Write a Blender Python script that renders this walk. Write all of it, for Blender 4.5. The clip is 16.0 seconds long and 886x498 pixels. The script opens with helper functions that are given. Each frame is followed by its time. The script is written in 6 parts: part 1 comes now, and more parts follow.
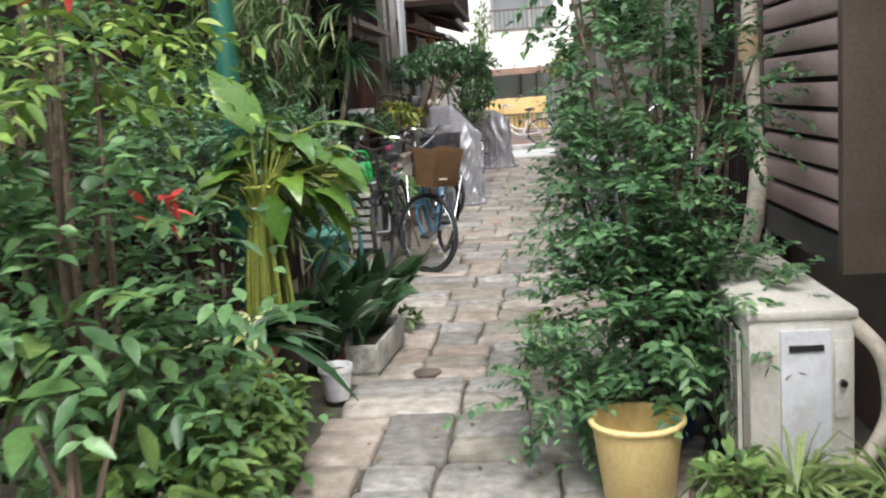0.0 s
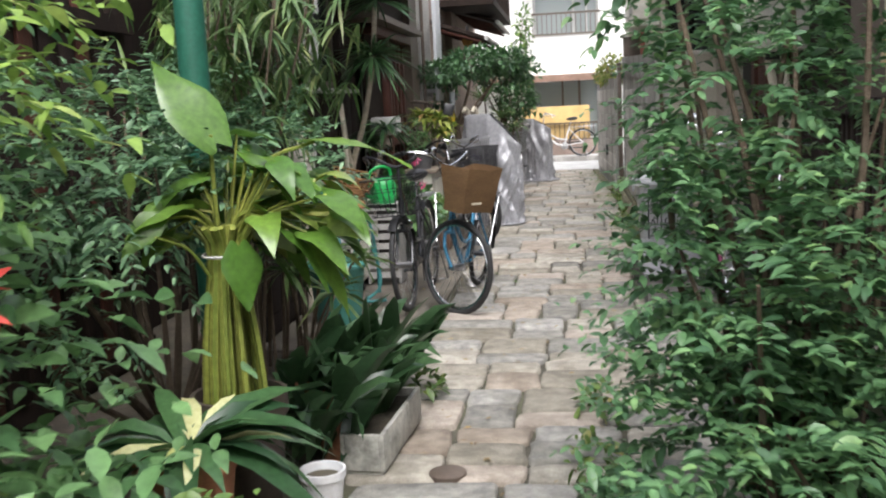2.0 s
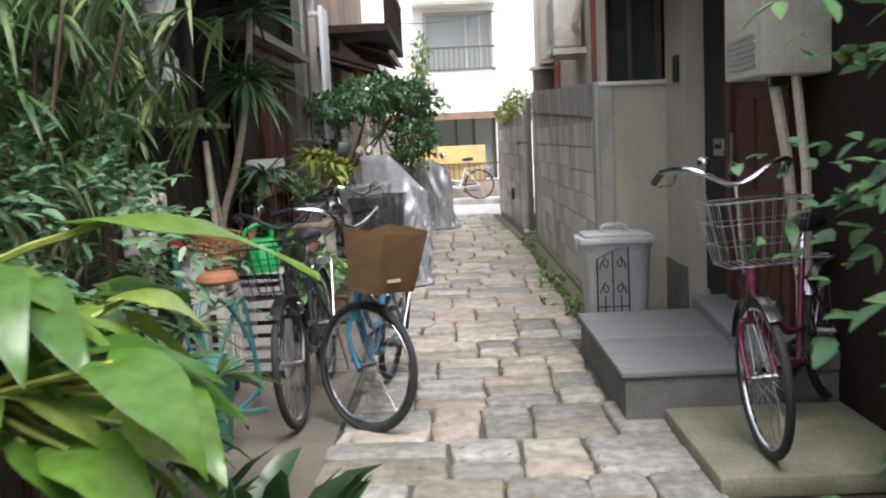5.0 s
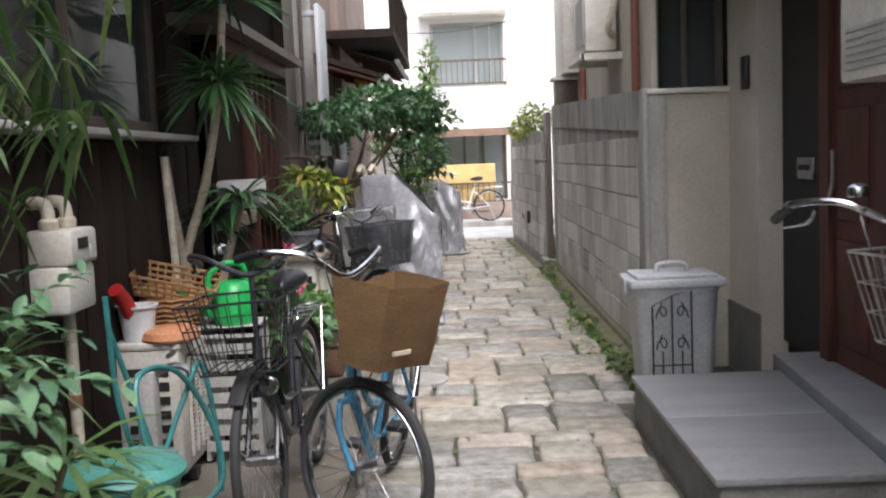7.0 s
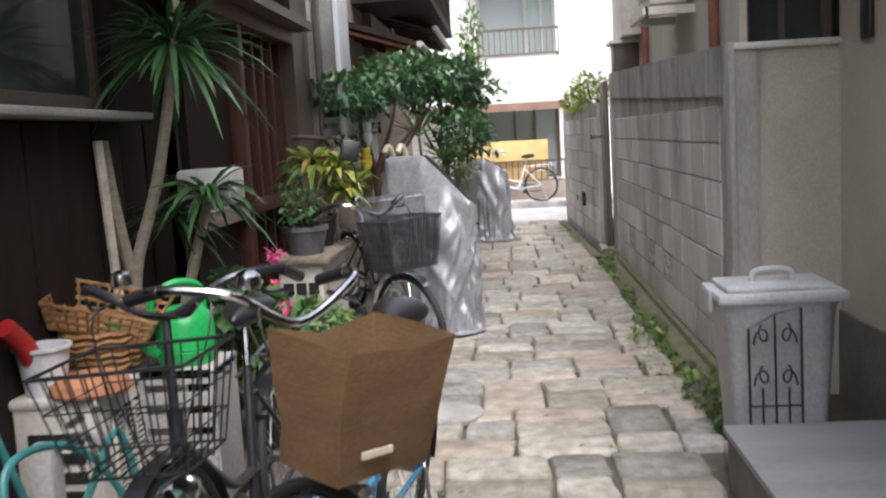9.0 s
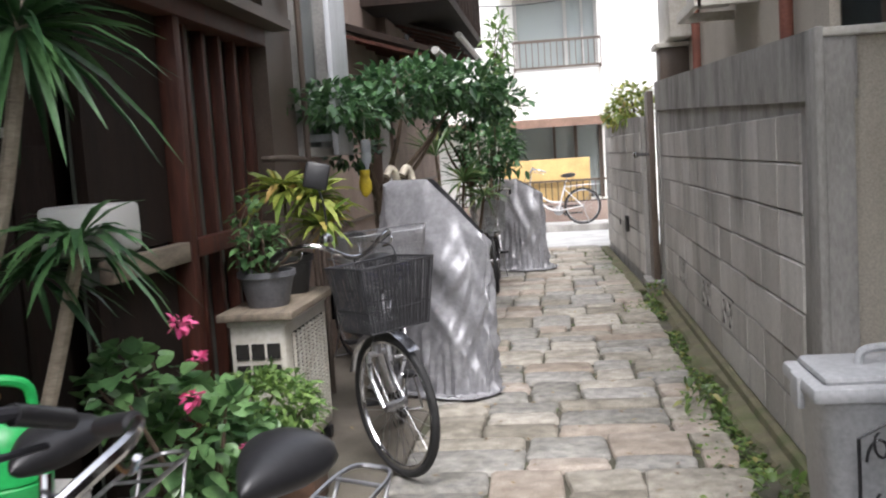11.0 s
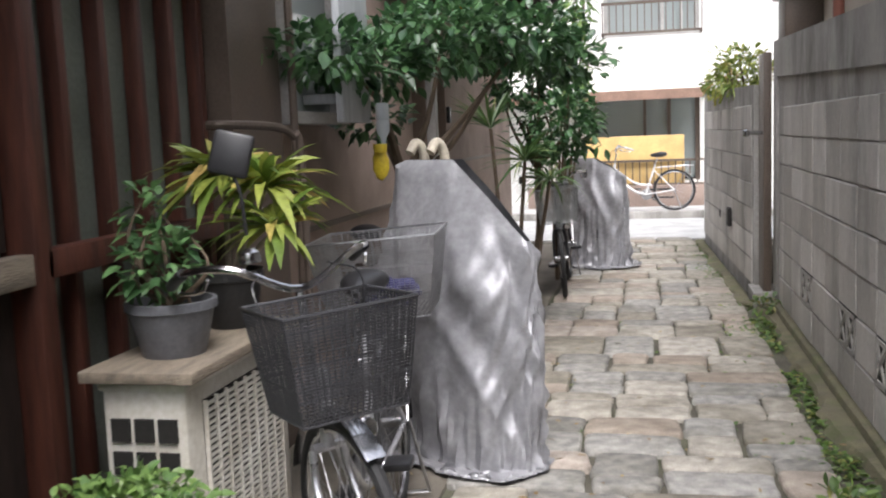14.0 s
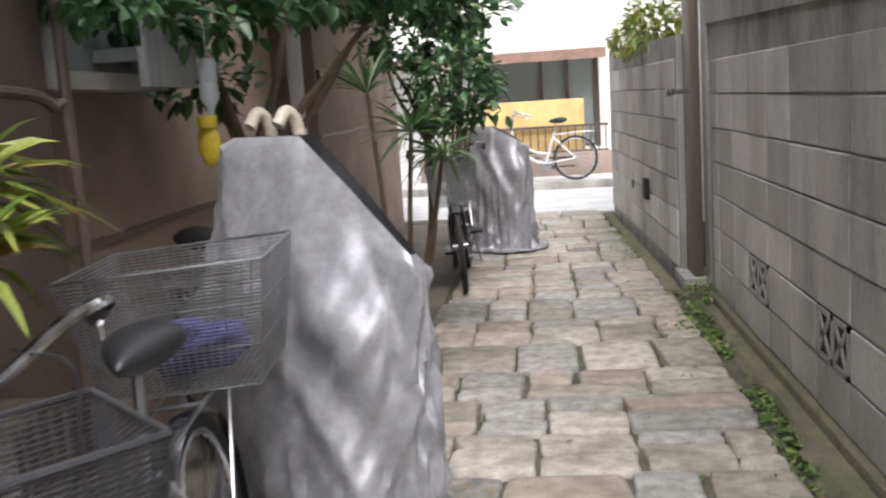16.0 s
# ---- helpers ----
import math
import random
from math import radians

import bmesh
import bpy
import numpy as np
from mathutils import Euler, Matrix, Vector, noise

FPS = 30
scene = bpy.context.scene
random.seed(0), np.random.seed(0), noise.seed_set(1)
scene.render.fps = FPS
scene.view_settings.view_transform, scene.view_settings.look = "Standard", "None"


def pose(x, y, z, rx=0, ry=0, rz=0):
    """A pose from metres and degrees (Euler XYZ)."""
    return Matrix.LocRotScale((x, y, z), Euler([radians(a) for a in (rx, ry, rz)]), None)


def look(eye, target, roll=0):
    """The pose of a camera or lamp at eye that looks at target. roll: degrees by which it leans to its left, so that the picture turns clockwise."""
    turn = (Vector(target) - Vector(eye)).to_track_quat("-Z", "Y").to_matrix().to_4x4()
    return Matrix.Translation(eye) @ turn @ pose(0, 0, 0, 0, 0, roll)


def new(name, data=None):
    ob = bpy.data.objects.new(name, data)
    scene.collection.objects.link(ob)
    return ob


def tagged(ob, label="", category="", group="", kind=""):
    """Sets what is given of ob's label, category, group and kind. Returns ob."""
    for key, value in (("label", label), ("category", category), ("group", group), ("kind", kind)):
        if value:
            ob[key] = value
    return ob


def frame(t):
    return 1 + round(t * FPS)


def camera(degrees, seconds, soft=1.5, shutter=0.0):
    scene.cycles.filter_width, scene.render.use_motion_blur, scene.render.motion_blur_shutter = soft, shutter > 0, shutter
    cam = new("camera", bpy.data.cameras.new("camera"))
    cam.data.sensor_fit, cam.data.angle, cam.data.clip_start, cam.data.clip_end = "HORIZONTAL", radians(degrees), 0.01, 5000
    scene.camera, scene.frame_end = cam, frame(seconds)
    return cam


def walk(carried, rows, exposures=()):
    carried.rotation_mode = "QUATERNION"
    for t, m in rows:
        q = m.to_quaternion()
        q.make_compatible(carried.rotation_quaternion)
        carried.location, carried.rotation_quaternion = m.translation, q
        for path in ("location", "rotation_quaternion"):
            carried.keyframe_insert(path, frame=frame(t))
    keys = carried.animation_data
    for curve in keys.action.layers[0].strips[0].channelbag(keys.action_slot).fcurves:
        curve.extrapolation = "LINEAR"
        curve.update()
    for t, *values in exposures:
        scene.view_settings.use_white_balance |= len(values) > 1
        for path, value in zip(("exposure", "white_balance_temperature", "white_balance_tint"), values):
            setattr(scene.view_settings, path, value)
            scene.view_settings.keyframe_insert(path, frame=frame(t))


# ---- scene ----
cam = camera(49.4, 16.0, soft=2.1, shutter=0.5)
METRES, EYE, TILT, LEAN, TURN = 10.14, 1.42, 0.0, 0.0, 5.8
ROWS = [
    (0.0, 0.0, 0.0, 0.0, -0.61, -8.96, 3.86),
    (0.5, 0.0016, 0.0348, -0.0011, -0.89, -8.5, 3.07),
    (1.0, 0.0011, 0.0656, 0.0011, -0.06, -8.13, 2.89),
    (1.5, 0.0025, 0.098, -0.0001, -0.5, -8.07, 2.58),
    (2.0, 0.0028, 0.1242, 0.0018, 1.62, -8.49, 2.86),
    (2.5, -0.0001, 0.156, 0.0014, -0.4, -7.64, 2.44),
    (3.0, -0.0066, 0.1843, 0.0022, -2.56, -7.08, 2.1),
    (3.5, -0.0122, 0.2161, 0.0012, -1.1, -5.76, 1.86),
    (4.0, -0.0143, 0.2453, 0.003, -3.37, -6.49, 2.74),
    (6.5, -0.0089, 0.4022, 0.0007, -5.94, -6.12, 2.58),
    (7.0, -0.0088, 0.435, 0.0019, -5.18, -5.43, 2.29),
    (7.5, -0.0041, 0.4657, -0.0016, -3.37, -5.91, 2.63),
    (8.0, 0.0052, 0.4955, -0.0013, -1.46, -8.07, 3.47),
    (8.5, 0.0097, 0.5265, -0.0035, -2.23, -8.17, 3.9),
    (9.0, 0.0147, 0.5596, 0.002, -1.96, -6.65, 3.26),
    (9.5, 0.021, 0.5927, -0.0004, -0.52, -5.1, 2.95),
    (10.0, 0.0288, 0.6225, 0.002, 0.17, -5.4, 3.98),
    (12.5, 0.0559, 0.773, 0.0004, 1.8, -5.49, 2.84),
    (13.0, 0.0567, 0.8002, -0.0005, 0.82, -6.57, 3.63),
    (13.5, 0.0597, 0.83, -0.0022, 3.98, -6.06, 3.62),
    (14.0, 0.0635, 0.859, -0.0001, 6.07, -6.76, 2.22),
    (14.5, 0.0614, 0.8931, -0.0009, 4.16, -6.75, 2.12),
    (15.0, 0.0591, 0.9237, 0.0, 1.1, -6.8, 3.02),
    (15.5, 0.0616, 0.9559, -0.0034, 1.55, -8.25, 3.06),
    (16.0, 0.0644, 0.9894, -0.0031, -0.33, -8.83, 3.68),
]
walk(cam, [(t, pose(0, 0, EYE, TILT, LEAN, TURN) @ pose(METRES * x, METRES * y, METRES * z, 90 + pitch, roll, yaw)) for t, x, y, z, yaw, pitch, roll in ROWS], exposures=((0.0, 1.1, 6350, 12), (4.0, 1.2, 6300, 13), (8.0, 1.2, 6250, 14), (16.0, 1.25, 6300, 14)))

# ---- world and light ----
world = bpy.data.worlds.new("world")
scene.world = world
world.use_nodes = True
wn = world.node_tree
sky = wn.nodes.new("ShaderNodeTexSky")
sky.sky_type = "NISHITA"
sky.sun_disc = False
sky.sun_elevation = radians(58)
sky.sun_rotation = radians(165)
sky.dust_density = 4.0
sky.air_density = 1.5
sky.ozone_density = 0.6
soft_sky = wn.nodes.new("ShaderNodeHueSaturation")
soft_sky.inputs["Saturation"].default_value = 0.28
wn.links.new(sky.outputs[0], soft_sky.inputs["Color"])
wn.links.new(soft_sky.outputs[0], wn.nodes["Background"].inputs["Color"])
wn.nodes["Background"].inputs["Strength"].default_value = 0.15
sun_data = bpy.data.lights.new("sun", "SUN")
sun_data.energy = 1.5
sun_data.angle = radians(30)
sun_data.color = (1.0, 0.98, 0.95)
sun = new("sun", sun_data)
sun.matrix_world = look((3, -4, 20), (0.4, 6, 0))


# ---- materials ----
def mat(name, color, rough=0.6, metal=0.0, dark=None, scale=8.0, bump=0.2, fine=60.0, spec=0.5, per=0.0, stain=0.0, stain_scale=1.2, stain_color=(0.03, 0.035, 0.02), stretch=(1, 1, 1)):
    """Procedural paint, stone or metal: two scales of noise, bump, optional stains and per-object variation."""
    m = bpy.data.materials.new(name)
    m.use_nodes = True
    nt = m.node_tree
    b = nt.nodes["Principled BSDF"]
    b.inputs["Metallic"].default_value = metal
    b.inputs["Specular IOR Level"].default_value = spec
    tc = nt.nodes.new("ShaderNodeNewGeometry")
    mp = nt.nodes.new("ShaderNodeMapping")
    mp.inputs["Scale"].default_value = stretch
    nt.links.new(tc.outputs["Position"], mp.inputs["Vector"])
    n1 = nt.nodes.new("ShaderNodeTexNoise")
    n1.inputs["Scale"].default_value = scale
    n1.inputs["Detail"].default_value = 5
    n2 = nt.nodes.new("ShaderNodeTexNoise")
    n2.inputs["Scale"].default_value = fine
    n2.inputs["Detail"].default_value = 3
    nt.links.new(mp.outputs[0], n1.inputs["Vector"])
    nt.links.new(mp.outputs[0], n2.inputs["Vector"])
    if dark is None:
        dark = tuple(c * 0.72 for c in color)
    ramp = nt.nodes.new("ShaderNodeValToRGB")
    ramp.color_ramp.elements[0].position, ramp.color_ramp.elements[1].position = 0.32, 0.66
    ramp.color_ramp.elements[0].color = (*dark, 1)
    ramp.color_ramp.elements[1].color = (*color, 1)
    nt.links.new(n1.outputs[0], ramp.inputs[0])
    mix = nt.nodes.new("ShaderNodeMix")
    mix.data_type, mix.blend_type = "RGBA", "OVERLAY"
    mix.inputs[0].default_value = 0.35
    nt.links.new(ramp.outputs[0], mix.inputs[6])
    nt.links.new(n2.outputs[0], mix.inputs[7])
    out = mix.outputs[2]
    if stain:
        n3 = nt.nodes.new("ShaderNodeTexNoise")
        n3.inputs["Scale"].default_value = stain_scale
        n3.inputs["Detail"].default_value = 7
        n3.inputs["Roughness"].default_value = 0.65
        nt.links.new(mp.outputs[0], n3.inputs["Vector"])
        r3 = nt.nodes.new("ShaderNodeValToRGB")
        r3.color_ramp.elements[0].position, r3.color_ramp.elements[1].position = 0.48, 0.72
        r3.color_ramp.elements[1].color = (stain, stain, stain, 1)
        nt.links.new(n3.outputs[0], r3.inputs[0])
        ms = nt.nodes.new("ShaderNodeMix")
        ms.data_type = "RGBA"
        ms.inputs[7].default_value = (*stain_color, 1)
        nt.links.new(r3.outputs[0], ms.inputs[0])
        nt.links.new(out, ms.inputs[6])
        out = ms.outputs[2]
    if per:
        info = nt.nodes.new("ShaderNodeObjectInfo")
        mr = nt.nodes.new("ShaderNodeMapRange")
        mr.inputs["To Min"].default_value, mr.inputs["To Max"].default_value = 1 - per, 1 + per
        nt.links.new(info.outputs["Random"], mr.inputs[0])
        hs = nt.nodes.new("ShaderNodeHueSaturation")
        nt.links.new(mr.outputs[0], hs.inputs["Value"])
        mr2 = nt.nodes.new("ShaderNodeMapRange")
        mr2.inputs["To Min"].default_value, mr2.inputs["To Max"].default_value = 1.12, 0.82
        nt.links.new(info.outputs["Random"], mr2.inputs[0])
        nt.links.new(mr2.outputs[0], hs.inputs["Saturation"])
        nt.links.new(out, hs.inputs["Color"])
        out = hs.outputs[0]
    nt.links.new(out, b.inputs["Base Color"])
    rr = nt.nodes.new("ShaderNodeMapRange")
    rr.inputs["To Min"].default_value, rr.inputs["To Max"].default_value = max(0.03, rough - 0.12), min(1, rough + 0.12)
    nt.links.new(n1.outputs[0], rr.inputs[0])
    nt.links.new(rr.outputs[0], b.inputs["Roughness"])
    if bump:
        bp = nt.nodes.new("ShaderNodeBump")
        bp.inputs["Strength"].default_value = bump
        bp.inputs["Distance"].default_value = 0.01
        nt.links.new(n2.outputs[0], bp.inputs["Height"])
        nt.links.new(bp.outputs[0], b.inputs["Normal"])
    return m


def leafmat(name, c1, c2, c3=None, rough=0.42, thin=0.25):
    """Foliage: colour varies leaf by leaf, with veins and some light passing through."""
    m = bpy.data.materials.new(name)
    m.use_nodes = True
    nt = m.node_tree
    b = nt.nodes["Principled BSDF"]
    g = nt.nodes.new("ShaderNodeNewGeometry")
    ramp = nt.nodes.new("ShaderNodeValToRGB")
    ramp.color_ramp.elements[0].color = (*c1, 1)
    ramp.color_ramp.elements[1].color = (*c2, 1)
    ramp.color_ramp.elements[1].position = 0.85
    if c3:
        e = ramp.color_ramp.elements.new(0.97)
        e.color = (*c3, 1)
    nt.links.new(g.outputs["Random Per Island"], ramp.inputs[0])
    n = nt.nodes.new("ShaderNodeTexNoise")
    n.inputs["Scale"].default_value = 45
    nt.links.new(g.outputs["Position"], n.inputs["Vector"])
    mx = nt.nodes.new("ShaderNodeMix")
    mx.data_type, mx.blend_type = "RGBA", "OVERLAY"
    mx.inputs[0].default_value = 0.5
    nt.links.new(ramp.outputs[0], mx.inputs[6])
    nt.links.new(n.outputs[0], mx.inputs[7])
    nt.links.new(mx.outputs[2], b.inputs["Base Color"])
    b.inputs["Roughness"].default_value = rough
    t = nt.nodes.new("ShaderNodeBsdfTranslucent")
    nt.links.new(mx.outputs[2], t.inputs["Color"])
    ms = nt.nodes.new("ShaderNodeMixShader")
    ms.inputs[0].default_value = thin
    nt.links.new(b.outputs[0], ms.inputs[1])
    nt.links.new(t.outputs[0], ms.inputs[2])
    nt.links.new(ms.outputs[0], nt.nodes["Material Output"].inputs["Surface"])
    return m


def glassmat(name, color=(0.8, 0.85, 0.85), rough=0.05, alpha=0.35):
    m = bpy.data.materials.new(name)
    m.use_nodes = True
    b = m.node_tree.nodes["Principled BSDF"]
    b.inputs["Base Color"].default_value = (*color, 1)
    b.inputs["Roughness"].default_value = rough
    b.inputs["Alpha"].default_value = alpha
    return m


STONE = mat("granite_paving", (0.39, 0.36, 0.3), 0.8, dark=(0.22, 0.2, 0.165), scale=13, bump=0.8, fine=120, per=0.26, stain=0.75, stain_scale=3.4, stain_color=(0.12, 0.105, 0.075))
STONE_PINK = mat("pinkish_paving", (0.4, 0.345, 0.285), 0.8, dark=(0.24, 0.2, 0.165), scale=11, bump=0.7, fine=110, per=0.2, stain=0.7, stain_scale=3.0, stain_color=(0.13, 0.1, 0.07))
STONE_GREY = mat("grey_paving", (0.345, 0.33, 0.295), 0.82, dark=(0.18, 0.175, 0.165), scale=16, bump=0.8, fine=140, per=0.24, stain=0.7, stain_scale=3.2, stain_color=(0.1, 0.095, 0.07))
SOIL = mat("soil", (0.085, 0.07, 0.05), 0.95, dark=(0.04, 0.033, 0.025), scale=5, bump=0.9, fine=40, stain=0.6, stain_color=(0.045, 0.055, 0.022))
CONC = mat("old_concrete", (0.4, 0.385, 0.36), 0.85, dark=(0.25, 0.24, 0.22), scale=3, bump=0.4, fine=90, stain=0.92, stain_scale=2.4, stain_color=(0.07, 0.067, 0.06), stretch=(1, 1, 0.35))
BLOCK = mat("concrete_block", (0.6, 0.575, 0.53), 0.9, dark=(0.42, 0.4, 0.37), scale=4, bump=0.6, fine=120, per=0.2, stain=0.8, stain_scale=2.0, stain_color=(0.09, 0.085, 0.075), stretch=(1, 1, 0.3))
ASPH = mat("street_surface", (0.46, 0.46, 0.45), 0.9, scale=3, bump=0.3, fine=150)
STEPM = mat("grey_slate_tile", (0.2, 0.2, 0.205), 0.5, scale=3, bump=0.15, fine=70, stain=0.4, stain_color=(0.3, 0.3, 0.3), stretch=(0.4, 2, 1))
STEPSIDE = mat("step_concrete", (0.17, 0.165, 0.155), 0.85, scale=5, bump=0.4, stain=0.6)
DARKWOOD = mat("dark_brown_wood", (0.03, 0.02, 0.016), 0.8, spec=0.2, dark=(0.016, 0.011, 0.009), scale=6, bump=0.3, stretch=(2, 2, 0.25))
REDWOOD = mat("red_brown_wood", (0.1, 0.034, 0.022), 0.55, spec=0.35, dark=(0.045, 0.016, 0.011), scale=8, bump=0.25, stretch=(3, 3, 0.3))
GREYWOOD = mat("weathered_wood", (0.3, 0.25, 0.19), 0.8, dark=(0.16, 0.13, 0.1), scale=8, bump=0.5, stretch=(3, 0.5, 3))
PINKWALL = mat("pinkish_render", (0.33, 0.25, 0.21), 0.9, dark=(0.24, 0.18, 0.15), scale=2, bump=0.3, fine=120, stain=0.5, stain_color=(0.1, 0.075, 0.06))
CREAM = mat("cream_render", (0.5, 0.46, 0.385), 0.85, dark=(0.43, 0.39, 0.32), scale=1.5, bump=0.25, fine=130, stain=0.3, stain_color=(0.3, 0.25, 0.18))
WHITEWALL = mat("white_render", (0.85, 0.84, 0.81), 0.85, dark=(0.8, 0.79, 0.75), scale=1.2, bump=0.15, fine=90)
GREYPAINT = mat("grey_paint", (0.45, 0.44, 0.42), 0.6, scale=3, bump=0.1)
WHITEMETAL = mat("cream_enamelled_metal", (0.66, 0.64, 0.58), 0.4, dark=(0.55, 0.52, 0.45), scale=6, bump=0.06, fine=50, stain=0.35, stain_scale=4, stain_color=(0.28, 0.24, 0.18))
BLACKPLASTIC = mat("black_plastic", (0.018, 0.018, 0.02), 0.42, bump=0.05)
# near-black paint that stands in for the shade inside slots and recesses
GAPSHADE = mat("gap_shade", (0.02, 0.018, 0.016), 0.9, bump=0)
CHROME = mat("chrome", (0.68, 0.68, 0.7), 0.18, 1.0, bump=0.02, scale=20)
STEEL = mat("brushed_steel", (0.45, 0.45, 0.46), 0.35, 1.0, bump=0.05, scale=20)
RUBBER = mat("tyre_rubber", (0.025, 0.025, 0.026), 0.75, bump=0.3, fine=200)
BROWNMETAL = mat("brown_painted_metal", (0.12, 0.09, 0.07), 0.5, scale=4, bump=0.1)
MAUVE = mat("mauve_shutter_metal", (0.46, 0.34, 0.325), 0.5, dark=(0.38, 0.275, 0.265), scale=3, bump=0.08)
PIPE = mat("beige_lagging", (0.62, 0.56, 0.45), 0.6, scale=12, bump=0.25, fine=40)
GLASS = glassmat("window_glass", (0.45, 0.5, 0.5), 0.06, 0.55)
GLASSDARK = glassmat("dark_window_glass", (0.05, 0.06, 0.06), 0.05, 0.75)
CURTAIN = mat("pale_curtain", (0.42, 0.43, 0.38), 0.9, scale=4, stretch=(6, 6, 0.3))
SILVER = mat("silver_tarpaulin", (0.33, 0.33, 0.345), 0.45, 0.35, dark=(0.27, 0.27, 0.285), scale=7, bump=0.2, fine=30, spec=0.5)


# ---- mesh helpers ----
def mesh_of(bm, name):
    me = bpy.data.meshes.new(name)
    bm.normal_update()
    bm.to_mesh(me)
    bm.free()
    return me


def smooth(me, angle=40):
    me.polygons.foreach_set("use_smooth", [True] * len(me.polygons))
    me.set_sharp_from_angle(angle=radians(angle))


def part(name, bm, material, parent=None, label=""):
    """Links a bmesh (or a mesh) as one object, under a thing or part if one is given."""
    me = bm if isinstance(bm, bpy.types.Mesh) else mesh_of(bm, name)
    if material and not me.materials:
        me.materials.append(material)
    smooth(me)
    ob = new(name, me)
    if parent:
        ob.parent = parent
        ob.matrix_parent_inverse = Matrix()
    if label:
        tagged(ob, label)
    return ob


def thing(name, m, label, category, group="", kind=""):
    ob = new(name)
    ob.empty_display_size = 0.1
    ob.matrix_world = m
    return tagged(ob, label, category, group, kind)


def box(bm, x0, y0, z0, x1, y1, z1, bev=0.0, m=None):
    made = bmesh.ops.create_cube(bm, size=1)
    vs = made["verts"]
    for v in vs:
        v.co = Vector(((x0 + x1) / 2 + v.co.x * (x1 - x0), (y0 + y1) / 2 + v.co.y * (y1 - y0), (z0 + z1) / 2 + v.co.z * (z1 - z0)))
    if bev:
        es = list({e for v in vs for e in v.link_edges})
        made = bmesh.ops.bevel(bm, geom=es, offset=bev, segments=2, affect="EDGES", profile=0.5)
        vs = list({v for f in made["faces"] for v in f.verts} | {v for v in vs if v.is_valid})
    if m:
        bmesh.ops.transform(bm, matrix=m, verts=vs)
    return bm


def boxes(*dims, bev=0.0):
    bm = bmesh.new()
    for d in dims:
        box(bm, *d, bev=bev)
    return bm


def tube(bm, pts, r, n=8, closed=False, caps=True):
    """A round tube swept along points; r is a number or one radius per point."""
    pts = [Vector(p) for p in pts]
    k = len(pts)
    rings = []
    up = None
    for i, p in enumerate(pts):
        a = pts[i - 1] if (i or closed) else p
        c = pts[(i + 1) % k] if (i < k - 1 or closed) else p
        d = (c - a).normalized()
        if up is None:
            up = d.orthogonal().normalized()
        up = (up - d * up.dot(d))
        up = up.normalized() if up.length > 1e-6 else d.orthogonal().normalized()
        w = d.cross(up)
        rad = r[i] if isinstance(r, (list, tuple)) else r
        rings.append([bm.verts.new(p + rad * (math.cos(2 * math.pi * j / n) * up + math.sin(2 * math.pi * j / n) * w)) for j in range(n)])
    for i in range(k if closed else k - 1):
        a, c = rings[i], rings[(i + 1) % k]
        for j in range(n):
            bm.faces.new((a[j], a[(j + 1) % n], c[(j + 1) % n], c[j]))
    if caps and not closed:
        bm.faces.new(rings[0][::-1])
        bm.faces.new(rings[-1])
    return bm


def tubes(*runs, r=0.01, n=8):
    bm = bmesh.new()
    for q in runs:
        tube(bm, q, r, n)
    return bm


def lathe(bm, prof, n=24, centre=(0, 0, 0)):
    """A turned shape from (radius, z) pairs."""
    c = Vector(centre)
    rings = [[bm.verts.new(c + Vector((max(r, 1e-4) * math.cos(2 * math.pi * j / n), max(r, 1e-4) * math.sin(2 * math.pi * j / n), z))) for j in range(n)] for r, z in prof]
    for a, b in zip(rings, rings[1:]):
        for j in range(n):
            bm.faces.new((a[j], a[(j + 1) % n], b[(j + 1) % n], b[j]))
    bm.faces.new(rings[0][::-1])
    bm.faces.new(rings[-1])
    return bm


def bez(*ctrl, n=8):
    """Points of a smooth curve through the control points (Catmull-Rom)."""
    c = [Vector(p) for p in ctrl]
    c = [2 * c[0] - c[1]] + c + [2 * c[-1] - c[-2]]
    out = []
    for i in range(1, len(c) - 2):
        for s in range(n):
            t = s / n
            a, b, d, e = c[i - 1], c[i], c[i + 1], c[i + 2]
            out.append(0.5 * ((2 * b) + (d - a) * t + (2 * a - 5 * b + 4 * d - e) * t * t + (3 * b - a - 3 * d + e) * t ** 3))
    out.append(c[-2])
    return out


def structure(name, bm, material, label=""):
    ob = part(name, bm, material)
    return tagged(ob, label, kind="structure")


# ---- large structure ----
bm = bmesh.new()
box(bm, -60, -40, -0.3, 60, 21.3, -0.035)
structure("ground", bm, SOIL, "dark damp soil and joints between stones")
bm = bmesh.new()
box(bm, -60, 21.3, -0.3, 60, 24.1, -0.01)
structure("road", bm, ASPH, "pale grey asphalt street at the alley's end")
structure("kerb", boxes((-60, 24.1, -0.3, 60, 24.28, 0.1), bev=0.015), CONC, "grey concrete kerb along the street")
structure("pavement", boxes((-60, 24.28, -0.3, 60, 80, 0.06)), ASPH, "pale pavement across the street")

